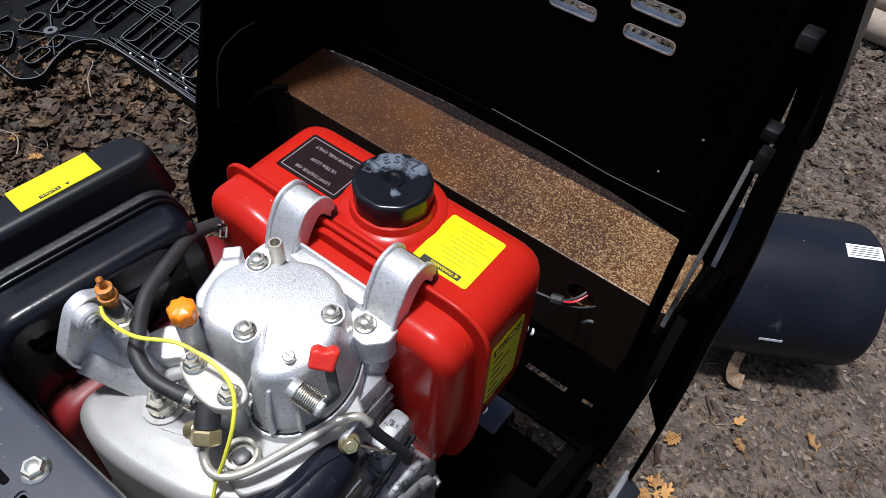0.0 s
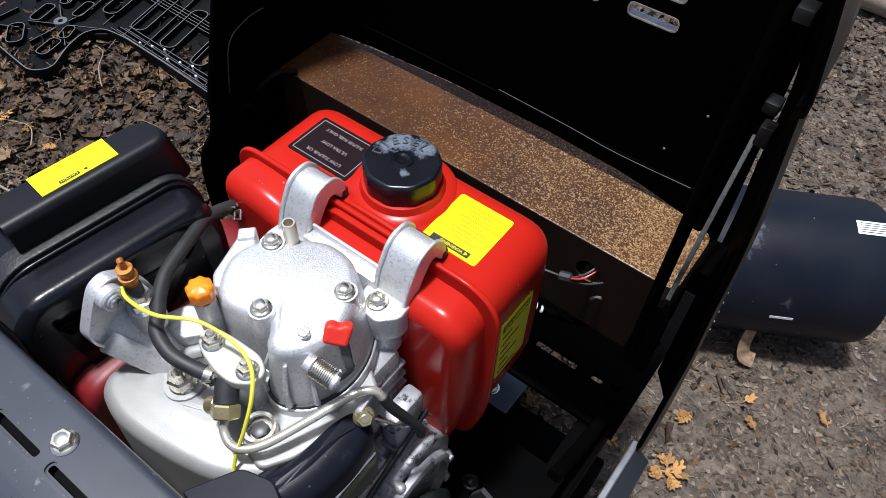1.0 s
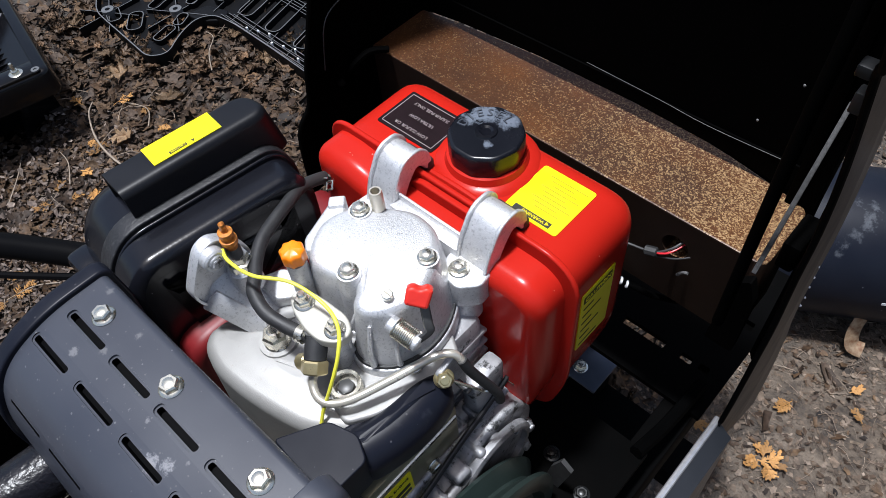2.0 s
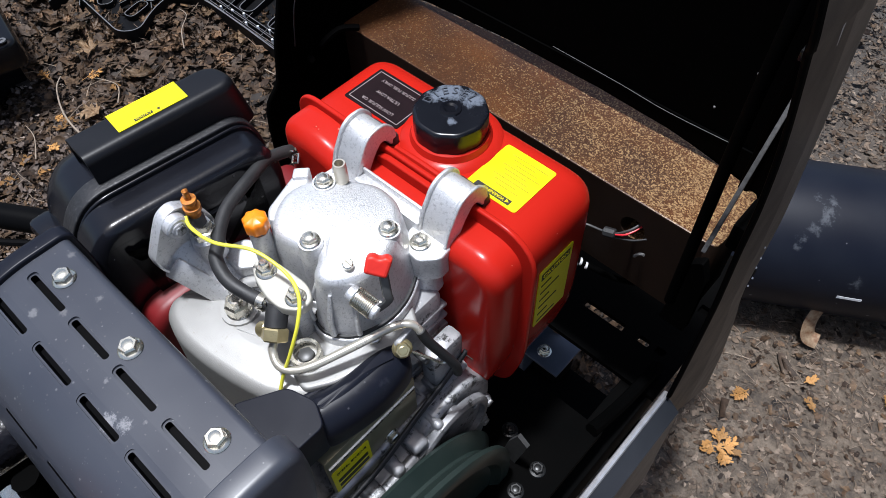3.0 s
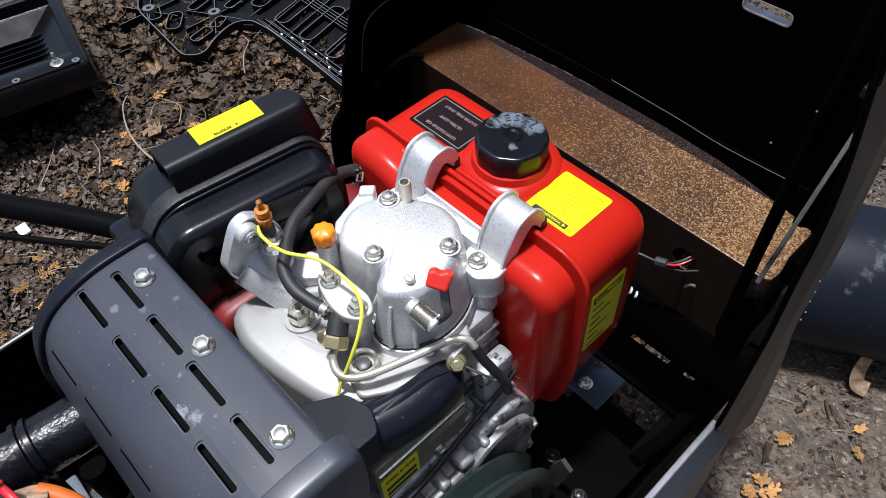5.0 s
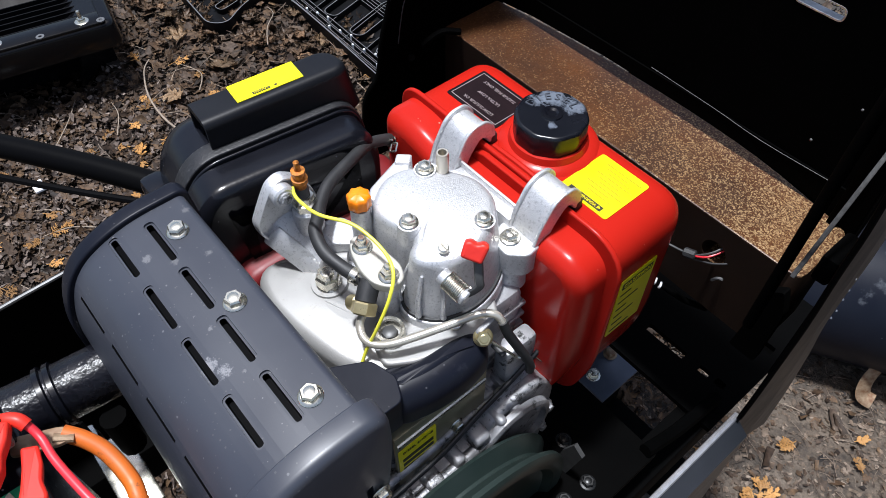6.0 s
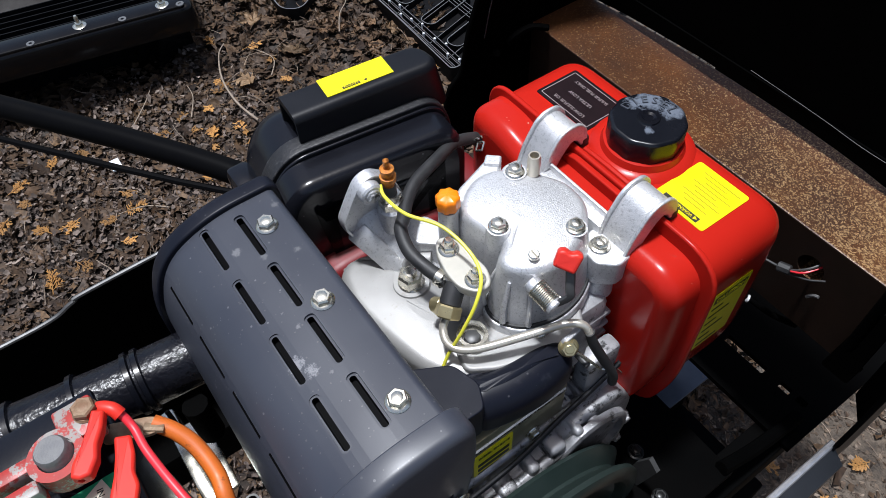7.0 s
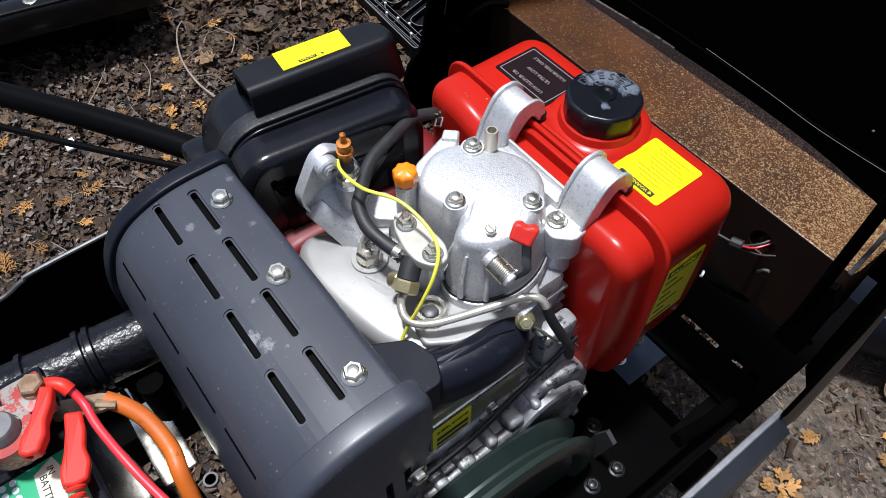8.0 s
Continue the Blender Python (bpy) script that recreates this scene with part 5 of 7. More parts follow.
# oil filler knob on its neck
bm = bmesh.new()
rod(bm, (-0.022, -0.208, 1.0), (-0.022, -0.208, 1.087), 0.0100, 18, 0.0080)
neck = part("filler_neck", bm, ALU, engine)
bm = bmesh.new()
star = [((0.0092 + 0.0006 * math.cos(8 * a)) * math.cos(a), (0.0092 + 0.0006 * math.cos(8 * a)) * math.sin(a)) for a in (2 * math.pi * i / 48 for i in range(48))]
prism(bm, star, 1.0885, 1.1015, Matrix.Translation((-0.022, -0.208, 0)), 0.003, 0.002, 3, dome=0.001)
part("filler_knob", bm, ORANGE, neck, "fluted orange plastic knob")

# smooth casting in front of the cover, with the flat deck under the cover's lobe
bm = bmesh.new()
CASE_BASE = [(-0.090, -0.272), (-0.078, -0.246), (-0.044, -0.228), (0.0, -0.212), (0.050, -0.200), (0.086, -0.205), (0.090, -0.235), (0.078, -0.262), (0.044, -0.285),
             (0.010, -0.293), (-0.022, -0.299), (-0.054, -0.300), (-0.080, -0.291)]
CASE_TOP = [(-0.086, -0.273), (-0.075, -0.249), (-0.043, -0.231), (0.0, -0.214), (0.050, -0.203), (0.083, -0.208), (0.086, -0.234), (0.074, -0.259), (0.042, -0.281),
            (0.010, -0.289), (-0.022, -0.294), (-0.053, -0.295), (-0.077, -0.287)]
BEND = [0.014, 0.012, 0.012, 0.012, 0.012, 0.010, 0.010, 0.012, 0.014, 0.014, 0.014, 0.016, 0.014]
casting(bm, rounded(CASE_BASE, BEND, 4), rounded(CASE_TOP, BEND, 4), 0.90, 1.0085, 0.0115, 0.0035, 8)
front_case = part("front_casting", bm, ALU_SMOOTH, engine, "smooth bright aluminium casting", sharp=60)
bm = bmesh.new()
prism(bm, rounded([(0.014, -0.214), (0.032, -0.242), (0.044, -0.253), (0.066, -0.258), (0.080, -0.236), (0.094, -0.186), (0.092, -0.160), (0.060, -0.140), (0.0, -0.160)], 0.006, 3),
      0.985, 1.0138, XY, 0.0025)
part("deck", bm, ALU_SMOOTH, front_case, "flat machined deck under the cover")
bm = bmesh.new()
lathe(bm, [(0.0062, 1.008), (0.0062, 1.0175), (0.0050, 1.0185), (0.0008, 1.0187)], Matrix.Translation((0.0735, -0.1915, 0)), 18)
part("round_plug", bm, ZINC, front_case)
bm = bmesh.new()
tube(bm, [(-0.0865, -0.277, 0.990), (-0.0800, -0.265, 1.0015), (-0.0700, -0.253, 1.0075), (-0.0560, -0.245, 1.0105), (-0.0440, -0.236, 1.0125), (-0.0330, -0.226, 1.0135)], 0.0026, 8, 6)
part("parting_line", bm, ALU_SMOOTH, front_case)
bm = bmesh.new()
tube(bm, [(-0.0560, -0.246, 1.008), (-0.0480, -0.238, 1.013), (-0.0400, -0.228, 1.018), (-0.0330, -0.220, 1.020)], 0.0055, 10, 5, 0.7)
part("cast_lobe", bm, ALU_SMOOTH, front_case)
bm = bmesh.new()
lathe(bm, [(0.020, 0.985), (0.0165, 1.006), (0.0152, 1.0138)], Matrix.Translation((-0.027, -0.245, 0)), 20)
part("nut_boss", bm, ALU_SMOOTH, front_case)
hexbolt(front_case, (-0.027, -0.245, 1.0138), (0, 0, 1), 0.0190, 0.0112, 0.0125, turn=15, stud=0.004)
bm = bmesh.new()
lathe(bm, [(0.0125, 1.000), (0.0125, 1.0235), (0.0120, 1.0245), (0.0092, 1.0245), (0.0088, 1.0235), (0.0088, 1.012)], Matrix.Translation((0.048, -0.238, 0)), 28)
eye = part("washer_eye", bm, ZINC, front_case, "plated ring eye with a dark bolt")
bm = bmesh.new()
lathe(bm, [(0.0066, 1.008), (0.0066, 1.0205), (0.005, 1.0215)], Matrix.Translation((0.048, -0.238, 0)), 6)
part("bolt", bm, DARK_STEEL, eye)

# left inlet: a thin triangular flange, its rim, and the port that runs down into the casting
INLET = rounded([(-0.262, 1.082), (-0.253, 1.096), (-0.241, 1.099), (-0.226, 1.087), (-0.216, 1.066), (-0.214, 1.030), (-0.228, 0.980), (-0.240, 0.978), (-0.272, 1.050), (-0.273, 1.062)],
                [0.006, 0.006, 0.006, 0.006, 0.006, 0.006, 0.005, 0.005, 0.004, 0.004], 4)
bm = bmesh.new()
prism(bm, INLET, -0.0870, -0.0800, YZ, 0.0012, 0.0012)
elbow = part("inlet_flange", bm, ALU, engine, "triangular cast aluminium inlet flange")
bm = bmesh.new()
rim_in = offset(INLET, -0.0030)
loft(bm, [[YZ @ Vector((*p, w)) for p in q] for q, w in ((INLET, -0.0805), (offset(INLET, -0.0006), -0.0765), (offset(INLET, -0.0024), -0.0765), (rim_in, -0.0805))], False, False)
part("flange_rim", bm, ALU, elbow)
bm = bmesh.new()
loft(bm, [[(-0.081, y, z) for y, z in rounded([(-0.266, 1.040), (-0.240, 0.984), (-0.220, 0.990), (-0.220, 1.046), (-0.240, 1.058), (-0.258, 1.056)], 0.008)],
          [(-0.064, y, z) for y, z in rounded([(-0.260, 1.022), (-0.244, 0.984), (-0.220, 0.985), (-0.214, 1.024), (-0.232, 1.034), (-0.250, 1.034)], 0.008)],
          [(-0.044, y, z) for y, z in rounded([(-0.248, 1.006), (-0.240, 0.980), (-0.215, 0.978), (-0.206, 1.006), (-0.222, 1.014), (-0.238, 1.014)], 0.007)],
          [(-0.024, y, z) for y, z in rounded([(-0.240, 0.996), (-0.235, 0.975), (-0.212, 0.975), (-0.202, 0.998), (-0.216, 1.003), (-0.230, 1.003)], 0.006)]])
part("inlet_port", bm, ALU, elbow, sharp=60)
bm = bmesh.new()
bar0, bar1 = Vector((-0.0800, -0.2620, 1.0440)), Vector((-0.0500, -0.2420, 1.0060))
run = (bar1 - bar0).normalized()
out = Vector((0.5, -0.55, 0.65))
out = (out - run * out.dot(run)).normalized()
box(bm, -0.0095, 0.0095, -0.0050, 0.0045, 0.0, (bar1 - bar0).length, 0.0016)
bm.transform(Matrix.Translation(bar0) @ Matrix((out.cross(run), out, run)).transposed().to_4x4())
part("port_edge", bm, ALU, elbow)
bm = bmesh.new()
prism(bm, rounded([(-0.076, -0.226), (-0.066, -0.202), (-0.034, -0.190), (-0.028, -0.206), (-0.046, -0.226)], 0.004, 3), 0.985, 1.0325, XY, 0.002)
part("inlet_web", bm, ALU, elbow)
bm = bmesh.new()
rod(bm, (-0.078, -0.247, 1.086), (-0.068, -0.247, 1.086), 0.0098, 18, bevel=0.0015)
boss = part("bolt_boss", bm, ALU, elbow)
hexbolt(boss, (-0.068, -0.247, 1.086), (1, 0, 0), 0.0085, 0.0065, 0.0035, ALU_DIRTY)
bm = bmesh.new()
lathe(bm, [(0.013, 0.0), (0.012, 0.022), (0.010, 0.024)], Matrix.Translation((-0.072, -0.230, 1.037)), 18)
sender = part("sender_boss", bm, ALU, elbow)
bm = bmesh.new()
lathe(bm, [(0.0105, 1.068), (0.0105, 1.075), (0.0085, 1.076), (0.0085, 1.082)], Matrix.Translation((-0.072, -0.230, -0.007)), 6)
part("hex_base", bm, ZINC, sender)
bm = bmesh.new()
lathe(bm, [(0.0058, 1.078), (0.0058, 1.090), (0.0048, 1.0915)], Matrix.Translation((-0.072, -0.230, -0.007)), 14)
part("sender_body", bm, DARK_STEEL, sender)
bm = bmesh.new()
lathe(bm, [(0.0046, 1.090), (0.0046, 1.093), (0.0042, 1.094), (0.0042, 1.097), (0.0066, 1.0975), (0.0068, 1.102), (0.0045, 1.1025), (0.0045, 1.106), (0.0058, 1.1065), (0.0058, 1.110),
           (0.0026, 1.1105), (0.0024, 1.119), (0.001, 1.120)], Matrix.Translation((-0.072, -0.230, -0.007)), 14)
part("sender_tip", bm, BRASS, sender, "orange corroded brass sender")

# injector clamp, injector and fuel pipe
bm = bmesh.new()
prism(bm, rounded([(-0.018, -0.224), (-0.013, -0.213), (0.002, -0.2105), (0.030, -0.209), (0.043, -0.216), (0.043, -0.228), (0.030, -0.237), (0.014, -0.237), (-0.006, -0.232)], 0.007), 1.058, 1.066, XY, 0.0015)
clamp = part("injector_clamp", bm, CLAMP_PLATE, engine, "pale diamond-shaped clamp plate")
bm = bmesh.new()
box(bm, -0.006, 0.034, -0.230, -0.212, 1.0, 1.058, 0.006)
part("injector_block", bm, ALU, clamp)
for p in ((-0.003, -0.222, 1.066), (0.032, -0.223, 1.066)):
    hexbolt(clamp, p, (0, 0, 1), 0.0115, 0.0082, 0.0065, stud=0.006, name="nut")
bm = bmesh.new()
rod(bm, (0.0200, -0.2325, 1.0560), (0.0285, -0.2450, 1.0460), 0.0086, 16, bevel=0.0012)
inj = part("injector", bm, RUBBER, engine, "black injector body")
bm = bmesh.new()
rod(bm, (0.0280, -0.2443, 1.0466), (0.0325, -0.2510, 1.0400), 0.0105, 6, bevel=0.0012)
part("union_nut", bm, BRASSY, inj, "brassy union nut")
bm = bmesh.new()
tube(bm, [(0.0325, -0.2510, 1.040), (0.0355, -0.2565, 1.034), (0.045, -0.260, 1.030), (0.054, -0.256, 1.028), (0.064, -0.244, 1.030), (0.077, -0.214, 1.034), (0.090, -0.184, 1.040),
          (0.099, -0.173, 1.040), (0.105, -0.170, 1.032)], 0.0033, 12, 8)
fuel_pipe = part("fuel_pipe", bm, STEEL, engine, "bent bright steel fuel pipe")
bm = bmesh.new()
tube(bm, [(0.1045, -0.1702, 1.034), (0.109, -0.167, 1.018), (0.116, -0.159, 0.995), (0.122, -0.151, 0.972), (0.122, -0.148, 0.955)], 0.0042, 10, 6)
part("pipe_sleeve", bm, RUBBER, fuel_pipe, "dark sleeve on the pipe")
bm = bmesh.new()
rod(bm, (0.024, -0.247, 1.043), (0.015, -0.250, 1.036), 0.0065, 12, bevel=0.001)
part("return_union", bm, BRASSY, inj)

# fuel hose, clips and yellow wire
bm = bmesh.new()
tube(bm, [(-0.112, -0.106, 1.030), (-0.110, -0.118, 1.040), (-0.107, -0.141, 1.050), (-0.094, -0.168, 1.058), (-0.080, -0.200, 1.062), (-0.067, -0.218, 1.062), (-0.053, -0.231, 1.062),
          (-0.043, -0.240, 1.062), (-0.024, -0.245, 1.059), (-0.006, -0.242, 1.055), (0.010, -0.237, 1.053), (0.020, -0.234, 1.053)], 0.0056, 14, 6)
hose = part("fuel_hose", bm, RUBBER, engine, "curved black rubber fuel hose")
for p, a in (((-0.111, -0.111, 1.034), (0.1, -0.8, 0.6)), ((0.008, -0.238, 1.053), (1, 0.3, 0))):
    bm = bmesh.new()
    lathe(bm, [(0.0058, -0.003), (0.0070, -0.003), (0.0070, 0.003), (0.0058, 0.003)], along(p, a), 18)
    q = Vector(p) + Vector((0.005, -0.004, 0.006))
    for d in (-0.003, 0.003):
        tube(bm, [q + Vector((-0.003, d, -0.003)), q + Vector((0.001, d, 0.003)), q + Vector((0.004, d * 0.4, 0.004))], 0.0009, 6, 3)
    if a[0] < 0.5:
        u, v = Vector((0.0034, 0.0009, 0.0022)), Vector((0.0013, -0.0022, -0.0027))
        o = Vector((-0.0985, -0.1185, 1.0385))
        tube(bm, [o - u - v, o - u, o - u + v, o + v, o + u + v, o + u, o + u - v, o - v, o - u - v], 0.0011, 6, 2)
    part("hose_clip", bm, ZINC, hose, "plated spring clip")
bm = bmesh.new()
tube(bm, [(-0.071, -0.238, 1.090), (-0.060, -0.241, 1.088), (-0.035, -0.238, 1.089), (-0.008, -0.224, 1.090), (0.020, -0.219, 1.084), (0.040, -0.224, 1.080), (0.050, -0.236, 1.068),
          (0.052, -0.250, 1.046), (0.050, -0.262, 1.022), (0.052, -0.272, 1.004), (0.055, -0.285, 0.985)], 0.00145, 8, 8)
part("yellow_wire", bm, GREENYELLOW, engine, "thin greenish yellow wire")

# red blower shroud
bm = bmesh.new()
prism(bm, rect(-0.30, -0.09, 0.735, 0.985, 0.03), -0.150, -0.092, YZ, 0.01)
part("blower_shroud", bm, RED_DULL, engine, "dark red sheet metal shroud")

# tank brackets: hooked castings
def tank_bracket(x0, x1, name):
    """A channel-shaped hook over the tank's seam: a thin web between two raised ribs."""
    outer = [(-0.1155, 1.040), (-0.1070, 1.068), (-0.0950, 1.0890), (-0.0860, 1.0945), (-0.0715, 1.0940), (-0.0620, 1.0840), (-0.0600, 1.068)]
    inner = [(-0.0680, 1.066), (-0.0710, 1.074), (-0.0780, 1.078), (-0.0870, 1.068), (-0.0940, 1.056), (-0.0980, 1.040)]
    web = [(-0.1125, 1.040), (-0.1045, 1.0665), (-0.0935, 1.0855), (-0.0850, 1.0910), (-0.0725, 1.0905), (-0.0645, 1.0820), (-0.0625, 1.069)]

    def arc(line, w0, w1, bevel):
        b = bmesh.new()
        prism(b, rounded(line + inner, 0.005, 4), w0, w1, YZ, bevel, bevel, 3)
        return b
    ob = part(name, arc(web, x0 + 0.003, x1 - 0.003, 0.0005), ALU, engine, "cast aluminium hook bracket holding the tank")
    part("rib", arc(outer, x0, x0 + 0.0034, 0.0012), ALU, ob)
    part("rib", arc(outer, x1 - 0.0034, x1, 0.0012), ALU, ob)
    b = bmesh.new()
    box(b, x0 - 0.0005, x1 + 0.0005, -0.0675, -0.0575, 1.056, 1.074, 0.003)
    part("rubber_pad", b, RUBBER, ob)
    return ob


left_bracket = tank_bracket(-0.055, -0.024, "tank_bracket")
right_bracket = tank_bracket(0.046, 0.078, "tank_bracket")
bm = bmesh.new()
box(bm, -0.026, 0.048, -0.1120, -0.1000, 1.010, 1.0600, 0.0015)
bar = part("bracket_bar", bm, ALU, engine, "flat cast bar between the brackets")
bm = bmesh.new()
box(bm, -0.0258, 0.0478, -0.1022, -0.0995, 1.050, 1.0665, 0.0010)
part("bar_rim", bm, ALU, bar)
# foot pads under the hooks
bm = bmesh.new()
prism(bm, rounded([(0.040, -0.113), (0.048, -0.131), (0.068, -0.134), (0.081, -0.120), (0.079, -0.103), (0.044, -0.103)], 0.005, 4), 1.022, 1.0515, XY, 0.0018, 0.004)
lathe(bm, [(0.0135, 1.000), (0.0115, 1.028)], Matrix.Translation((0.062, -0.118, 0)), 20)
boss = part("bracket_foot", bm, ALU, right_bracket)
hexbolt(boss, (0.0575, -0.1190, 1.0515), (0, 0, 1), 0.0115, 0.0088, 0.0065, turn=10)
bm = bmesh.new()
prism(bm, rounded([(-0.060, -0.122), (-0.052, -0.136), (-0.030, -0.136), (-0.022, -0.122), (-0.024, -0.103), (-0.058, -0.103)], 0.005, 4), 1.000, 1.048, XY, 0.0018)
part("bracket_foot", bm, ALU, left_bracket)

# ---- fuel tank ----
OUT = rounded([(-0.132, 0.822), (0.114, 0.822), (0.133, 0.90), (0.133, 1.064), (-0.132, 1.064)], [0.03, 0.03, 0.03, 0.034, 0.034], 7)
bm = bmesh.new()
prism(bm, OUT, -0.074, 0.024, XZ, 0.024, seg=6)
tank = part("fuel_tank", bm, RED, engine, "glossy red steel fuel tank")
bm = bmesh.new()
SEAM = rounded([(-0.132, 0.822), (0.114, 0.822), (0.133, 0.90), (0.133, 1.064), (-0.132, 1.064)], [0.03, 0.03, 0.03, 0.034, 0.022], 7)
prism(bm, offset(SEAM, 0.0075), -0.0770, -0.0720, XZ, 0.0018, 0.0018, 3)
part("tank_seam", bm, RED, tank)
bm = bmesh.new()
FRONT = rounded([(-0.1290, 0.832), (0.110, 0.828), (0.129, 0.902), (0.129, 1.0570), (-0.060, 1.0570), (-0.085, 1.0640), (-0.1290, 1.0640)], [0.035, 0.035, 0.035, 0.032, 0.02, 0.02, 0.030], 8)
prism(bm, FRONT, -0.074, -0.111, XZ, 0.016, seg=7)
part("tank_front_half", bm, RED, tank)
bm = bmesh.new()
prism(bm, rounded([(-0.030, 1.056), (0.054, 1.056), (0.050, 1.0655), (0.040, 1.0685), (-0.016, 1.0685), (-0.026, 1.0655)], 0.003, 3), -0.0835, -0.0775, XZ, 0.0015, 0.0015)
part("tank_ridge", bm, RED, tank)
bm = bmesh.new()
tube(bm, [(-0.020, -0.066, 1.0650), (0.010, -0.066, 1.0658), (0.044, -0.066, 1.0650)], 0.0030, 8, 4)
part("tank_bead", bm, RED, tank)
bm = bmesh.new()
tube(bm, [(-0.024, -0.104, 1.0560), (0.010, -0.104, 1.0565), (0.046, -0.104, 1.0560)], 0.0034, 8, 4)
part("tank_bead", bm, RED, tank)
CAP = (0.006, -0.025)
bm = bmesh.new()
lathe(bm, [(0.046, 1.0625), (0.043, 1.066), (0.036, 1.068), (0.034, 1.074), (0.030, 1.075)], Matrix.Translation((*CAP, 0)), 40)
part("filler_neck", bm, RED, tank)
bm = bmesh.new()
wav = [((0.0318 + 0.0004 * math.cos(10 * a)) * math.cos(a), (0.0318 + 0.0004 * math.cos(10 * a)) * math.sin(a)) for a in (2 * math.pi * i / 80 for i in range(80))]
prism(bm, wav, 1.071, 1.096, Matrix.Translation((*CAP, 0)), 0.003, 0.001, 3)
cap = part("filler_cap", bm, SCUFF, tank, "scuffed black plastic filler cap")
for i, ch in enumerate("DIESEL"):
    a = radians(190 - 23 * i)
    lettering(cap, ch, 0.0118, Matrix.Translation((CAP[0] + 0.0215 * math.cos(a), CAP[1] + 0.0215 * math.sin(a), 1.0962)) @ pose(0, 0, 0, 0, 0, math.degrees(a) - 90), CAP_LETTER, 0.0008)
bm = bmesh.new()
lathe(bm, [(0.010, 1.0955), (0.009, 1.0972), (0.006, 1.0975), (0.004, 1.0962)], Matrix.Translation((*CAP, 0)), 20)
part("cap_button", bm, PLASTIC, cap)

TOP = Matrix.Translation((0, 0, 1.0642))
st = plaque(tank, "warning_sticker", rect(0.049, 0.101, -0.056, 0.0, 0.003, 3), TOP, YELLOW, label="yellow warning sticker with black print")
bars(st, [(0.060 + 0.004 * (i % 3), 0.097 - 0.005 * ((i * 2) % 3), -0.007 - 0.0042 * i, 0.00045) for i in range(9)], TOP, FAINT_INK)
WM = TOP @ Matrix.Translation((0.078, -0.0505, 0))
bars(st, [(0.056, 0.092, -0.0505, 0.0055)], TOP, INK, "warning_bar")
bm = bmesh.new()
prism(bm, circle(0.0885, -0.0505, 0.0021, 3), 0, 0.0013, TOP)
part("warning_triangle", bm, YELLOW, st)
lettering(st, "WARNING", 0.0045, WM @ Matrix.Translation((-0.003, 0, 0.0011)) @ pose(0, 0, 0, 0, 0, 180), YELLOW, 0.0002)
pl = plaque(tank, "fuel_plate", rect(-0.103, -0.036, -0.050, -0.002, 0.002, 2), TOP, PLATE, label="dark fuel grade label with pale writing")
bm = bmesh.new()
o = rect(-0.100, -0.039, -0.047, -0.005)
i_ = offset(rect(-0.100, -0.039, -0.047, -0.005, 0.001, 2), -0.0007)
o = rect(-0.100, -0.039, -0.047, -0.005, 0.001, 2)
loft(bm, [[TOP @ Vector((*p, 0.0009)) for p in o], [TOP @ Vector((*p, 0.0009)) for p in i_]], False, False)
part("border", bm, PRINT, pl)
for k, text in enumerate(("LOW SULFUR OR", "ULTRA LOW", "SULFUR FUEL ONLY")):
    lettering(pl, text, 0.0050 if k < 2 else 0.0047, TOP @ Matrix.Translation((-0.0695, -0.040 + 0.0135 * k, 0.0009)) @ pose(0, 0, 0, 0, 0, 180), PRINT, 0.0002)
SIDE = Matrix(((0, 0, 1, 0.1333), (1, 0, 0, 0), (0, 1, 0, 0), (0, 0, 0, 1)))
st = plaque(tank, "caution_sticker", rect(-0.058, -0.012, 0.926, 1.014, 0.002, 2), SIDE, YELLOW, label="yellow caution sticker on the tank side")
bars(st, [(-0.055, -0.016, 1.004, 0.009)], SIDE, INK, "caution_bar")
lettering(st, "CAUTION", 0.008, SIDE @ Matrix.Translation((-0.0355, 1.004, 0.0011)), YELLOW, 0.0002)
bars(st, [(-0.054, -0.040 + 0.012 * (i % 2), 0.990 - 0.0115 * i, 0.0016) for i in range(6)], SIDE)

# ---- muffler shield ----
SEC = rounded([(-0.306, 1.062), (-0.309, 1.0965), (-0.360, 1.0965), (-0.404, 1.078), (-0.4235, 1.03), (-0.4235, 0.94), (-0.40, 0.90), (-0.33, 0.90), (-0.312, 0.95)],
              [0.003, 0.006, 0.045, 0.04, 0.05, 0.04, 0.03, 0.03, 0.02], 7)
bm = bmesh.new()
prism(bm, SEC, -0.1165, 0.116, YZ)
cut = bmesh.new()
for row, (yc, tilt, x0s) in enumerate(((-0.3435, 0.0, (-0.105, -0.050, 0.004, 0.059)), (-0.3705, 0.22, (-0.112, -0.055, 0.001, 0.056)))):
    for x0 in x0s:
        c = bmesh.new()
        prism(c, rect(x0 + 0.001, x0 + 0.043, -0.0024, 0.0024, 0.0024, 4), -0.0085, 0.03)
        zt = 1.0965 if row == 0 else 1.0925
        merge(cut, c, Matrix.Translation((0, yc, zt)) @ Matrix.Rotation(tilt, 4, "X"))
for x0 in (-0.103, -0.049, 0.005, 0.059):
    c = bmesh.new()
    prism(c, rect(x0, x0 + 0.041, -0.0013, 0.0013), -0.022, 0.03)
    merge(cut, c, Matrix.Translation((0, -0.4065, 1.061)) @ Matrix.Rotation(1.0, 4, "X"))
groove = bmesh.new()
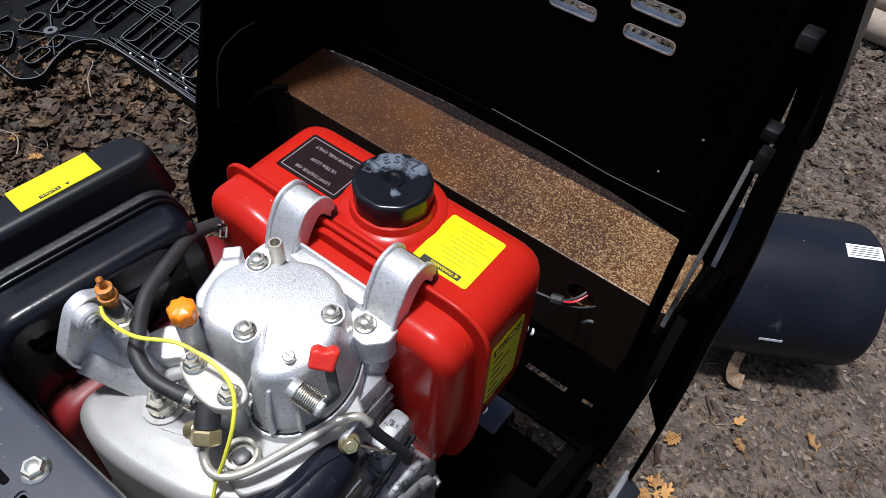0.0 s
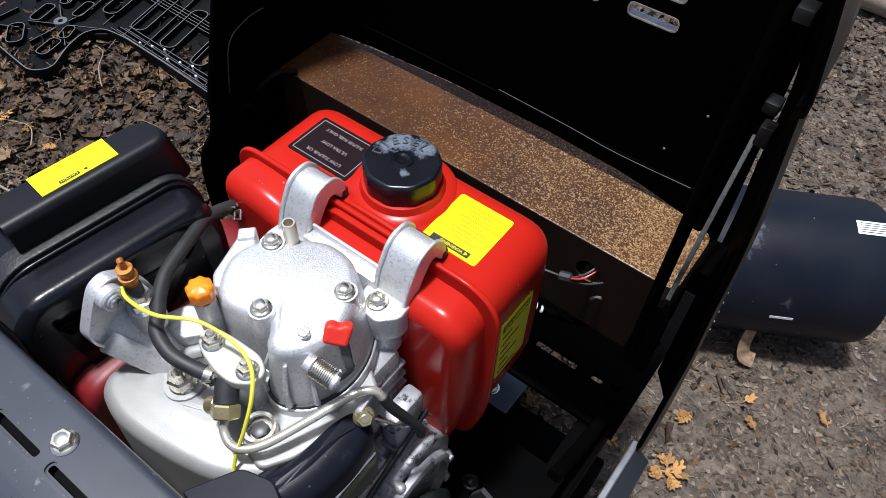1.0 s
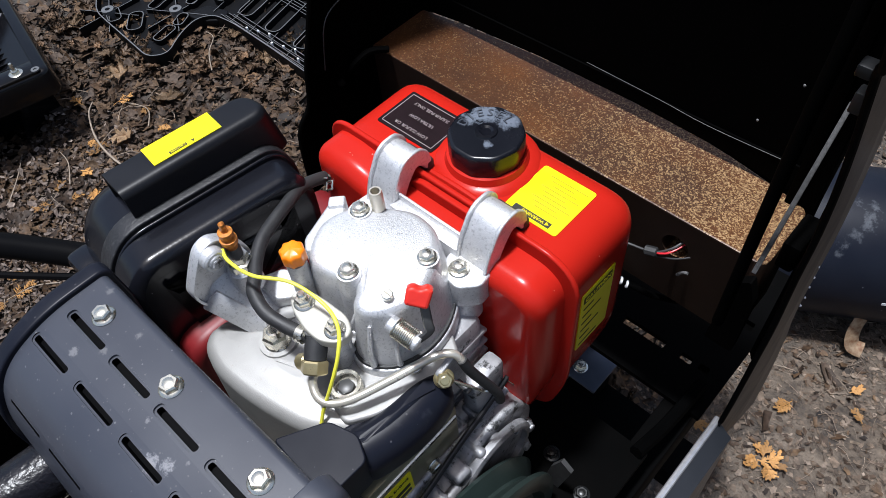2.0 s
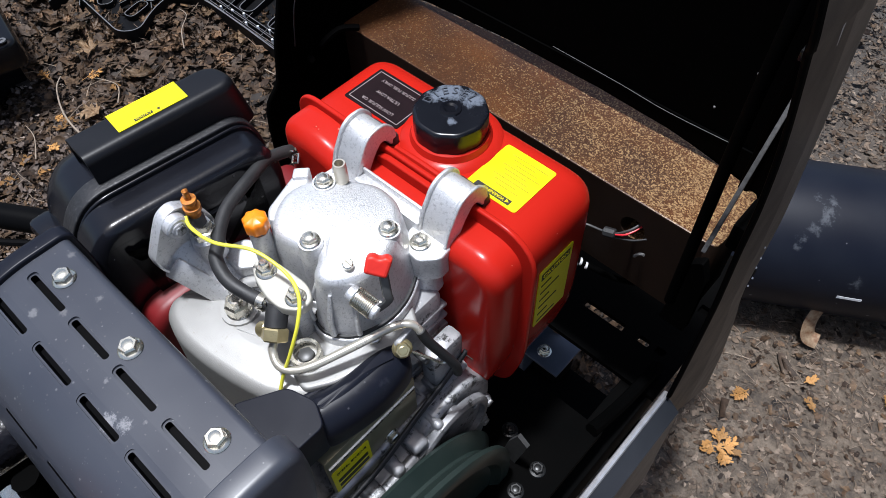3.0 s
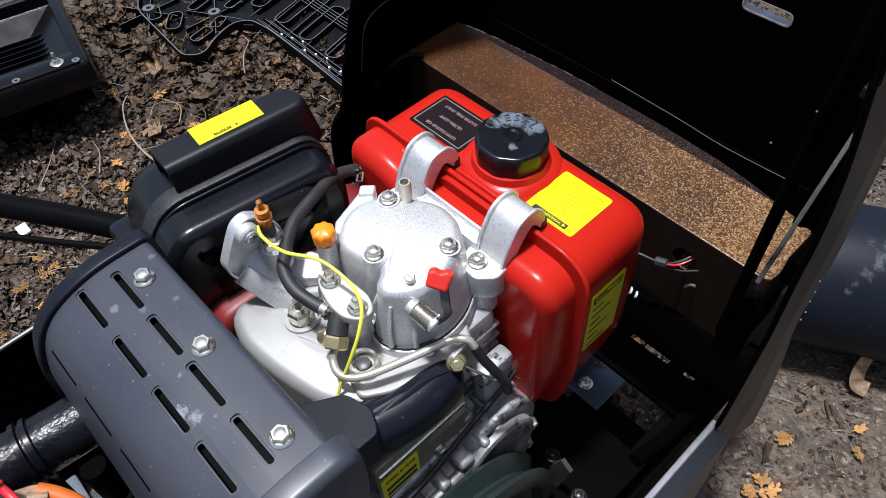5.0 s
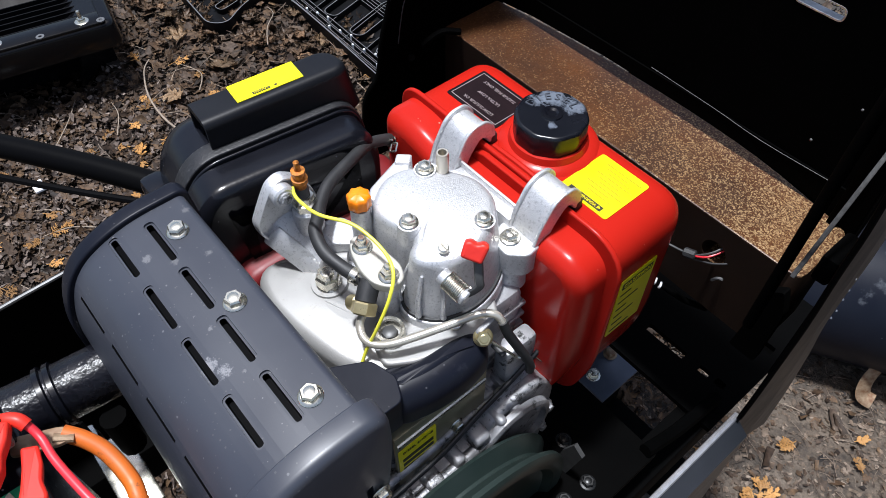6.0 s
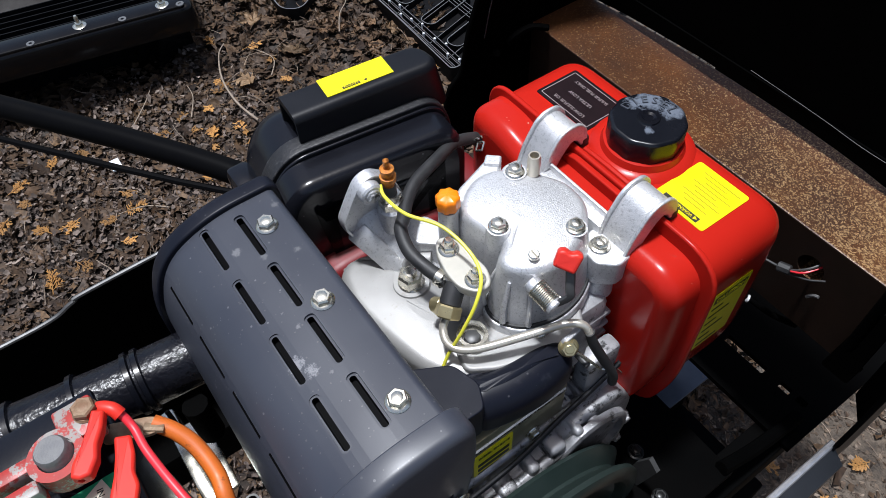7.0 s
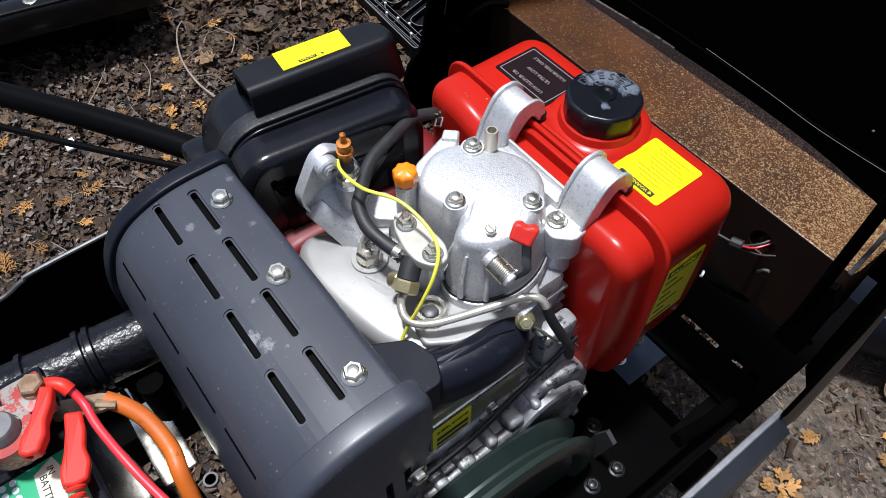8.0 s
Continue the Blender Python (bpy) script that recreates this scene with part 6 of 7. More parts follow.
for row, (yc, tilt, x0s) in enumerate(((-0.3435, 0.0, (-0.105, -0.050, 0.004, 0.059)), (-0.3705, 0.22, (-0.112, -0.055, 0.001, 0.056)))):
    for x0 in x0s:
        c = bmesh.new()
        prism(c, rect(x0 - 0.0005, x0 + 0.0445, -0.0041, 0.0041, 0.0041, 4), -0.0020, 0.02)
        merge(groove, c, Matrix.Translation((0, yc, 1.0965 if row == 0 else 1.0925)) @ Matrix.Rotation(tilt, 4, "X"))
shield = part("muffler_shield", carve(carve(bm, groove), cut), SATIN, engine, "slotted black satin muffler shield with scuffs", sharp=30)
# Slot and slit insides get near-black, painting in the shade within them.
shield.data.materials.append(ROD_SLOT_SHADE)
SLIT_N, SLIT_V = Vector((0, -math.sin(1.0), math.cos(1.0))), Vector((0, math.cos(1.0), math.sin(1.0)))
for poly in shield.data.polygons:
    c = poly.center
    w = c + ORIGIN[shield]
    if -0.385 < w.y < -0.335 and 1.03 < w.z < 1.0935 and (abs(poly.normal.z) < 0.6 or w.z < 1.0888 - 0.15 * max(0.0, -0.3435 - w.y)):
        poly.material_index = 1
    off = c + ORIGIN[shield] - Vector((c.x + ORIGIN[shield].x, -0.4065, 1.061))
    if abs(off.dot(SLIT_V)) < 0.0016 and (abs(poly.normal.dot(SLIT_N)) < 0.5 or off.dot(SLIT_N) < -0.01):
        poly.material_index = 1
for x in (-0.083, 0.0, 0.093):
    hexbolt(shield, (x, -0.3295, 1.0965), (0, 0, 1), 0.0118, 0.0085, 0.0065, turn=12 + x * 300)
bm = bmesh.new()
prism(bm, offset(SEC, 0.0045), -0.1150, -0.1315, YZ, 0.006, 0.002)
part("left_end_cap", bm, ELBOW, shield, "dark end cap with a rolled rim")
CAPSEC = rounded([(-0.297, 1.050), (-0.2985, 1.0990), (-0.360, 1.0990), (-0.406, 1.080), (-0.4260, 1.03), (-0.4260, 0.94), (-0.402, 0.898), (-0.33, 0.898), (-0.310, 0.95)],
                 [0.02, 0.020, 0.045, 0.04, 0.05, 0.04, 0.035, 0.035, 0.02], 7)
bm = bmesh.new()
prism(bm, CAPSEC, 0.1155, 0.1360, YZ, 0.0075, 0.0010, 5, dome=0.004)
cut = bmesh.new()
for k in range(5):
    box(cut, 0.128, 0.16, -0.392 + 0.016 * k, -0.386 + 0.016 * k, 0.975, 1.020)
end = part("right_end_cap", carve(bm, cut), SATIN, shield, "black end cap with vent slits", sharp=30)
for y, z in ((-0.318, 1.0),):
    hexbolt(end, (0.1385, y, z), (1, 0, 0), 0.0115, 0.0085, 0.0065)
bm = bmesh.new()
prism(bm, rounded([(0.040, -0.302), (0.060, -0.266), (0.084, -0.259), (0.103, -0.268), (0.102, -0.306)], 0.005, 3), 0.985, 1.024, XY, 0.0012)
part("heat_block", bm, ELBOW, shield, "dull black heat block")

# exhaust pipe to the left of the battery
bm = bmesh.new()
tube(bm, [(-0.091, -0.41, 0.985), (-0.097, -0.47, 0.985), (-0.106, -0.53, 0.985), (-0.124, -0.66, 0.985), (-0.14, -0.80, 0.985)], 0.0245, 24, 4)
pipe = part("exhaust_pipe", bm, PIPE, engine, "glossy black exhaust pipe with clamps")
for y in (-0.462, -0.470, -0.512, -0.560):
    bm = bmesh.new()
    lathe(bm, [(0.025, -0.003), (0.0275, -0.002), (0.0275, 0.002), (0.025, 0.003)], along((-0.094 - 0.15 * (abs(y) - 0.45), y, 0.985), (0.12, 1, 0)), 28)
    part("pipe_clamp", bm, PLASTIC, pipe)
bm = bmesh.new()
rod(bm, (-0.06, -0.44, 0.97), (-0.055, -0.44, 0.925), 0.011, 10)
part("clamp_bolt", bm, FRAME_BLACK, pipe)

# intake resonator and gold side plate
bm = bmesh.new()
ELBOW_OUT = rounded([(0.066, -0.262), (0.074, -0.240), (0.077, -0.198), (0.084, -0.180), (0.099, -0.177), (0.110, -0.188), (0.114, -0.214), (0.111, -0.244), (0.103, -0.272), (0.084, -0.280)],
                    [0.006, 0.02, 0.016, 0.012, 0.012, 0.014, 0.02, 0.02, 0.012, 0.010], 4)
prism(bm, ELBOW_OUT, 0.980, 1.0195, XY, 0.0205, 0.0060, 8, dome=0.0025)
exhaust_elbow = part("exhaust_elbow", bm, ELBOW, engine, "smooth blue-black elbow", sharp=60)
bm = bmesh.new()
tube(bm, [(0.0665, -0.262, 1.006), (0.0735, -0.240, 1.007), (0.0790, -0.205, 1.007), (0.0840, -0.188, 1.007)], 0.0022, 8, 5)
part("weld_seam", bm, ELBOW, exhaust_elbow)
bm = bmesh.new()
box(bm, 0.099, 0.102, -0.280, -0.180, 0.868, 0.962, 0.001)
box(bm, 0.085, 0.102, -0.280, -0.180, 0.962, 0.965, 0.001)
gold = part("side_plate", bm, GOLD, engine, "yellow-zinc side plate")
bm = bmesh.new()
tube(bm, [(0.1025, -0.278, 0.952), (0.1025, -0.182, 0.952)], 0.0022, 8, 2)
part("plate_ridge", bm, ZINC, gold)
hexbolt(gold, (0.102, -0.214, 0.905), (1, 0, 0), 0.011, 0.0085, 0.006)
GM = Matrix(((0, 0, 1, 0.1022), (1, 0, 0, 0), (0, 1, 0, 0), (0, 0, 0, 1)))
lab = plaque(gold, "engine_label", rect(-0.278, -0.2375, 0.884, 0.940, 0.002, 2), GM, YELLOW, label="yellow label with black print")
bars(lab, [(-0.274, -0.241, 0.890 + 0.0095 * i, 0.0052) for i in range(4)], GM, INK)
lettering(lab, "DIESEL ENGINE", 0.0048, GM @ Matrix.Translation((-0.2575, 0.9325, 0.0009)), INK, 0.0002)

# governor linkage: an arm in a bracket beside the elbow, a hooked wire and two cables
bm = bmesh.new()
prism(bm, rounded([(-0.190, 1.028), (-0.170, 1.034), (-0.160, 1.016), (-0.162, 0.980), (-0.176, 0.975), (-0.186, 1.000)], 0.004, 3), 0.094, 0.099, YZ, 0.001, 0.001)
arm_plate = part("governor_bracket", bm, ALU_DIRTY, engine)
bm = bmesh.new()
box(bm, 0.088, 0.106, -0.160, -0.122, 0.915, 0.968, 0.005)
part("governor_housing", bm, ALU_DIRTY, arm_plate)
bm = bmesh.new()
rod(bm, (0.098, -0.172, 0.994), (0.112, -0.172, 0.994), 0.0030, 10, bevel=0.0006)
part("pivot_pin", bm, DARK_STEEL, arm_plate)
bm = bmesh.new()
tube(bm, [(0.1015, -0.184, 1.020), (0.108, -0.176, 1.008), (0.114, -0.168, 0.996), (0.117, -0.162, 0.986), (0.1195, -0.158, 0.986), (0.1185, -0.156, 0.993), (0.114, -0.158, 0.997)], 0.0013, 6, 6)
part("linkage", bm, ZINC, engine, "hooked bright steel linkage wire")
hexbolt(engine, (0.100, -0.186, 1.022), (0.6, -0.4, 0.7), 0.011, 0.008, 0.007, BRASSY, label="brassy hexagon bolt")
for i in range(2):
    bm = bmesh.new()
    tube(bm, [(0.114, -0.302 + 0.003 * i, 0.890 + 0.005 * i), (0.113, -0.240, 0.896 + 0.005 * i), (0.109, -0.190, 0.907 + 0.005 * i), (0.107, -0.150, 0.917 + 0.005 * i), (0.108, -0.122, 0.936 + 0.004 * i)],
         0.0019, 8, 6)
    part("control_cable", bm, RUBBER, engine)

# pulley
PC = (0.150, -0.264, 0.751)
bm = bmesh.new()
lathe(bm, [(0.02, -0.020), (0.13, -0.020), (0.146, -0.019), (0.149, -0.015), (0.134, -0.004), (0.134, -0.001), (0.149, 0.008), (0.150, 0.013), (0.146, 0.016), (0.132, 0.016),
           (0.124, 0.008), (0.06, 0.004), (0.055, 0.018), (0.02, 0.018)], along(PC, (1, 0, 0)), 72)
pulley = part("pulley", bm, DULL_GREEN, engine, "large dull green grooved pulley")
hexbolt(pulley, (0.166, -0.264, 0.751), (1, 0, 0), 0.022, 0.016, 0.012)

# ---- air cleaner ----
AC = Matrix.Translation((-0.16, -0.2, 0)) @ Matrix.Rotation(radians(-6), 4, "Z")
ACYZ = AC @ YZ      # u = along, v = height, w = across, from the housing's middle
BODY = rounded([(-0.103, 0.90), (0.074, 0.90), (0.076, 1.042), (0.064, 1.071), (-0.083, 1.075), (-0.103, 1.050)], [0.03, 0.03, 0.03, 0.026, 0.026, 0.026], 6)
CASE = rounded([(-0.107, 0.895), (0.078, 0.895), (0.080, 1.046), (0.066, 1.078), (-0.080, 1.081), (-0.107, 1.048)], [0.03, 0.03, 0.03, 0.03, 0.03, 0.03], 6)
bm = bmesh.new()
prism(bm, BODY, 0.0205, 0.052, ACYZ, 0.010, seg=7)
cleaner = part("air_cleaner", bm, PLASTIC, engine, "glossy black plastic air cleaner housing")
bm = bmesh.new()
prism(bm, offset(BODY, -0.034), 0.040, 0.0555, ACYZ, 0.009, seg=5)
part("boss_panel", bm, PLASTIC, cleaner)
for d, w0, w1, mat in ((0.0, -0.004, 0.0150, DUSTY), (-0.006, 0.0145, 0.0175, PLASTIC), (-0.002, 0.0170, 0.0200, PLASTIC), (-0.012, 0.0195, 0.0225, PLASTIC)):
    bm = bmesh.new()
    prism(bm, offset(CASE, d), w0, w1, ACYZ, 0.0014, 0.0014, 3)
    part("rim_band", bm, mat, cleaner)
bm = bmesh.new()
prism(bm, offset(CASE, -0.001), -0.003, -0.066, ACYZ, 0.034, seg=8)
lid = part("lid", bm, PLASTIC, cleaner)
# intake cowl with its open mouth at the front
bm = bmesh.new()
COWL = [rounded([(-0.031, -0.110), (0.0066, -0.110), (0.0066, back), (-0.031, back - 0.006)], [0.018, 0.018, 0.018, 0.018], 10) for back in (0.087, 0.078)]
casting(bm, COWL[0], COWL[1], 1.060, 1.108, 0.0075)
bm.transform(AC)
front = bmesh.new()
prism(front, [(-0.06, -0.0640), (0.04, -0.0605), (0.04, -0.14), (-0.06, -0.14)], 1.03, 1.13, AC)
bm = carve(bm, front)
cut = bmesh.new()
box(cut, -0.0280, 0.0036, -0.090, -0.030, 1.070, 1.1015, 0.004)
cut.transform(AC)
hump = part("intake_cowl", carve(bm, cut), COWL_BLACK, cleaner, "raised intake cowl with an open mouth")
ROOF = AC @ Matrix.Translation((0, 0, 1.1082))
st = plaque(hump, "caution_sticker", rect(-0.0275, -0.0030, -0.0275, 0.0345), ROOF, YELLOW, label="bright yellow caution sticker")
bars(st, [(-0.0082, -0.0050, -0.004, 0.016)], ROOF, INK, "caution_bar", 0.0009)
lettering(st, "CAUTION", 0.0030, ROOF @ Matrix.Translation((-0.0066, -0.004, 0.001)) @ pose(0, 0, 0, 0, 0, -90), YELLOW, 0.0002)
bm = bmesh.new()
prism(bm, circle(-0.0066, 0.0095, 0.0019, 3), 0, 0.0009, ROOF)
part("warning_triangle", bm, INK, st)
bm = bmesh.new()
tube(bm, [AC @ Vector(p) for p in ((-0.066, -0.084, 1.040), (-0.050, -0.100, 1.010), (-0.040, -0.105, 0.97))], 0.0018, 6, 5)
part("mould_seam", bm, DUSTY, lid)
bm = bmesh.new()
box(bm, -0.228, -0.19, -0.318, -0.294, 0.955, 1.030, 0.006)
part("mount_ear", bm, PLASTIC, cleaner)

# ---- battery with cables ----
battery = thing("battery", "black car battery with green label and chipped terminals", "battery", (0.05, -0.56, 0.86))
bm = bmesh.new()
prism(bm, rect(-0.035, 0.215, -0.655, -0.481, 0.006, 3), 0.862, 1.079, XY, 0.004)
case = part("case", bm, PLASTIC, battery)
BT = Matrix.Translation((0, 0, 1.0792))
lab = plaque(case, "green_label", rect(0.020, 0.16, -0.60, -0.490, 0.003, 2), BT, GREEN, label="green and cream printed label")
LT = BT @ Matrix.Translation((0, 0, 0.0006))
band = plaque(lab, "cream_band", [(0.0205, -0.500), (0.026, -0.5125), (0.064, -0.5165), (0.074, -0.508), (0.034, -0.4965)], LT, CREAM)
lettering(band, "IN", 0.0056, LT @ Matrix.Translation((0.0285, -0.5035, 0.0008)) @ pose(0, 0, 0, 0, 0, -6), INK, 0.0002)
lettering(band, "BATTERI", 0.0062, LT @ Matrix.Translation((0.0405, -0.5095, 0.0008)) @ pose(0, 0, 0, 0, 0, -6), INK, 0.0002)
for i in range(3):
    for j in range(5):
        bm = bmesh.new()
        prism(bm, circle(0.0225 + 0.0055 * j, -0.524 - 0.006 * i, 0.0021, 12), 0, 0.0009, BT)
        part("printed_dot", bm, WHITE, lab)
bm = bmesh.new()
box(bm, -0.037, -0.005, -0.60, -0.483, 1.0785, 1.092, 0.003)
part("terminal_shelf", bm, PLASTIC, battery)
bm = bmesh.new()
lathe(bm, [(0.0105, 1.085), (0.0098, 1.119), (0.0085, 1.121)], Matrix.Translation((0.010, -0.510, 0)), 24)
part("terminal_post", bm, LEAD, battery, "grey lead terminal post")
bm = bmesh.new()
o, i_ = circle(0.010, -0.510, 0.0165, 24), circle(0.010, -0.510, 0.0108, 24)
loft(bm, [[(*p, z) for p in q] for q, z in ((o, 1.096), (o, 1.113), (i_, 1.113), (i_, 1.096), (o, 1.096))], False, False)
bmesh.ops.remove_doubles(bm, verts=bm.verts, dist=1e-6)
box(bm, 0.000, 0.010, -0.548, -0.524, 1.096, 1.112, 0.002)
box(bm, 0.016, 0.026, -0.548, -0.524, 1.096, 1.112, 0.002)
box(bm, -0.020, 0.006, -0.506, -0.482, 1.096, 1.110, 0.002)
clampring = part("cable_clamp", bm, TERMINAL_RED, battery, "chipped red battery clamp")
hexbolt(clampring, (0.027, -0.540, 1.104), (1, 0, 0), 0.013, 0.008, 0.008, RUSTY)
hexbolt(clampring, (-0.008, -0.487, 1.110), (0, 0, 1), 0.013, 0.008, 0.007, RUSTY)
bm = bmesh.new()
prism(bm, rounded([(-0.016, -0.0065), (0.012, -0.0065), (0.018, -0.0045), (0.018, 0.0045), (0.012, 0.0065), (-0.016, 0.0065)], 0.003, 3), -0.0015, 0.0015,
      Matrix.Translation((0.001, -0.474, 1.081)) @ pose(0, 0, 0, 0, 6, 69), 0.0005)
tube(bm, [(0.004, -0.466, 1.080), (0.010, -0.456, 1.077)], 0.0052, 10, 2, 0.6)
part("cable_lug", bm, RUSTY, battery, "rusty flat cable lug")

cable = thing("battery_cable", "thick orange battery cable with dark scuffs", "cable", (0.046, -0.439, 1))
bm = bmesh.new()
tube(bm, [(0.003, -0.461, 1.078), (0.012, -0.453, 1.073), (0.026, -0.446, 1.066), (0.048, -0.443, 1.058), (0.068, -0.446, 1.05), (0.10, -0.452, 1.0), (0.13, -0.456, 0.9)], 0.0056, 12, 8)
part("jacket", bm, ORANGE_CABLE, cable)

jumper = thing("charger_clamp", "red plastic charger clamp on the battery terminal", "clamp", (0.026, -0.489, 1.08))


def grip(p0, p1, wide, up, name):
    """A flat angular plastic handle, waisted in the middle, with a hole in its blunt end."""
    p0, p1 = Vector(p0), Vector(p1)
    ax = (p1 - p0).normalized()
    up = Vector(up)
    up = (up - ax * up.dot(ax)).normalized()
    side = up.cross(ax)
    h = (p1 - p0).length
    M = Matrix((( *side, 0), (*ax, 0), (*up, 0), (0, 0, 0, 1))).transposed()
    M.translation = p0
    ring = rounded([(-wide * 0.42, 0.0), (-wide * 0.40, h * 0.28), (-wide * 0.50, h * 0.55), (-wide * 0.72, h * 0.80), (-wide * 0.62, h * 0.97), (0.0, h), (wide * 0.62, h * 0.93),
                    (wide * 0.78, h * 0.70), (wide * 0.55, h * 0.50), (wide * 0.62, h * 0.26), (wide * 0.45, 0.0)], wide * 0.16, 3)
    bm = bmesh.new()
    prism(bm, ring, -0.0050, 0.0048, M, 0.0022, 0.0015, 3)
    hole = bmesh.new()
    lathe(hole, [(0.0021, -0.006), (0.0021, 0.004)], M @ along((0.0, h, 0.0005), (0, 1, 0)), 12)
    return part(name, carve(bm, hole), RED_PLASTIC, jumper)


grip((-0.001, -0.4805, 1.112), (0.035, -0.503, 1.113), 0.0088, (0.35, -0.05, 1), "upper_grip")
low = grip((0.014, -0.477, 1.098), (0.056, -0.4925, 1.094), 0.0110, (0.2, 0.25, 1), "lower_grip")
for k in range(3):
    bm = bmesh.new()
    lathe(bm, [(0.0050 - 0.0008 * k, -0.0012), (0.0058 - 0.0008 * k, 0), (0.0050 - 0.0008 * k, 0.0012)], along((0.056 + 0.004 * k, -0.4925 - 0.001 * k, 1.094 - 0.001 * k), (1, -0.3, -0.3)), 14)
    part("strain_relief", bm, RED_PLASTIC, low)
bm = bmesh.new()
tube(bm, [(0.064, -0.491, 1.093), (0.096, -0.499, 1.088), (0.136, -0.514, 1.085), (0.176, -0.549, 1.085)], 0.0028, 10, 6)
part("lead", bm, PINK_RED, jumper)
bm = bmesh.new()
tube(bm, [(-0.010, -0.487, 1.102), (-0.007, -0.481, 1.108), (0.0, -0.473, 1.108), (0.012, -0.469, 1.100), (0.032, -0.468, 1.097), (0.071, -0.461, 1.092), (0.115, -0.450, 1.07), (0.15, -0.445, 0.98)],
     0.0027, 10, 8)
red_wire = part("red_wire", bm, PINK_RED, jumper, "glossy red wire")
bm = bmesh.new()
tube(bm, [(-0.010, -0.487, 1.100), (-0.007, -0.481, 1.108), (-0.001, -0.474, 1.109), (0.004, -0.4715, 1.106)], 0.0044, 12, 6)
part("sleeve", bm, RED_PLASTIC, red_wire)

# tray and bright bracket under the battery
tray = thing("battery_tray", "black steel battery tray with bright bracket", "tray", (0.03, -0.5, 0.85))
bm = bmesh.new()
box(bm, -0.04, 0.24, -0.68, -0.475, 0.848, 0.860, 0.002)
part("pan", bm, FRAME_BLACK, tray)
bm = bmesh.new()
box(bm, -0.115, -0.008, -0.4745, -0.462, 0.855, 0.90, 0.003)
box(bm, -0.115, -0.030, -0.470, -0.445, 0.856, 0.862, 0.002)
part("bright_bracket", bm, ZINC, tray, "bright plated bracket")
bm = bmesh.new()
tube(bm, [(-0.03, -0.455, 1.03), (0.0, -0.452, 0.97), (0.04, -0.45, 0.9)], 0.0018, 6, 4)
part("hold_down_rod", bm, FRAME_BLACK, tray)
bm = bmesh.new()
lathe(bm, [(0.007, 0), (0.007, 0.004), (0.005, 0.004), (0.005, 0)], Matrix.Translation((-0.010, -0.443, 0.856)), 18)
part("ring", bm, DARK_STEEL, tray)

# ---- black plastic grille lying on the leaves ----
grille = thing("plastic_grille", "black ribbed plastic panel lying on dead leaves", "plastic panel", (-1.7, 0.75, 0.0))
GP = Matrix.Translation((-1.70, 0.64, 0.062))
LOBED = [(-0.62, -0.18), (-0.50, -0.26), (-0.213, -0.282), (-0.119, -0.289), (-0.076, -0.235), (-0.136, -0.141), (-0.160, -0.060), (-0.130, -0.010), (-0.042, 0.003), (0.16, -0.002),
         (0.50, -0.02), (0.52, 0.45), (-0.55, 0.45)]
OUTLINE = rounded(LOBED, [0.05, 0.05, 0.06, 0.05, 0.04, 0.05, 0.05, 0.05, 0.05, 0.1, 0.02, 0.02, 0.05], 5)


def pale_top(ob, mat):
    """Gives the upward faces of a thin wall the paler grey plastic."""
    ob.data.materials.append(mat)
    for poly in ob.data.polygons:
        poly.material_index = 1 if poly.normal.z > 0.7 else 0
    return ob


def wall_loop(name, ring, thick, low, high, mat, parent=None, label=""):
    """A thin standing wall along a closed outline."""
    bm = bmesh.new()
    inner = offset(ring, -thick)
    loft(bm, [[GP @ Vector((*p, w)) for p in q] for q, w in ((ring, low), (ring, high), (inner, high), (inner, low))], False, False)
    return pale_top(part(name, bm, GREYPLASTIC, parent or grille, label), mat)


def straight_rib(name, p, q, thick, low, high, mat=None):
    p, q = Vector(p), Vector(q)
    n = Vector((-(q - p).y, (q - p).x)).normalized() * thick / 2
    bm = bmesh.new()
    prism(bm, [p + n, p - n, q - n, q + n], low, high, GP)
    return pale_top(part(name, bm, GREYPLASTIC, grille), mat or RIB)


def slot_outline(u, v, length, width, angle):
    ring = rect(-width / 2, width / 2, 0, length, width * 0.48, 5)
    c, s = math.cos(angle), math.sin(angle)
    return [(u + c * x - s * y, v + s * x + c * y) for x, y in ring]


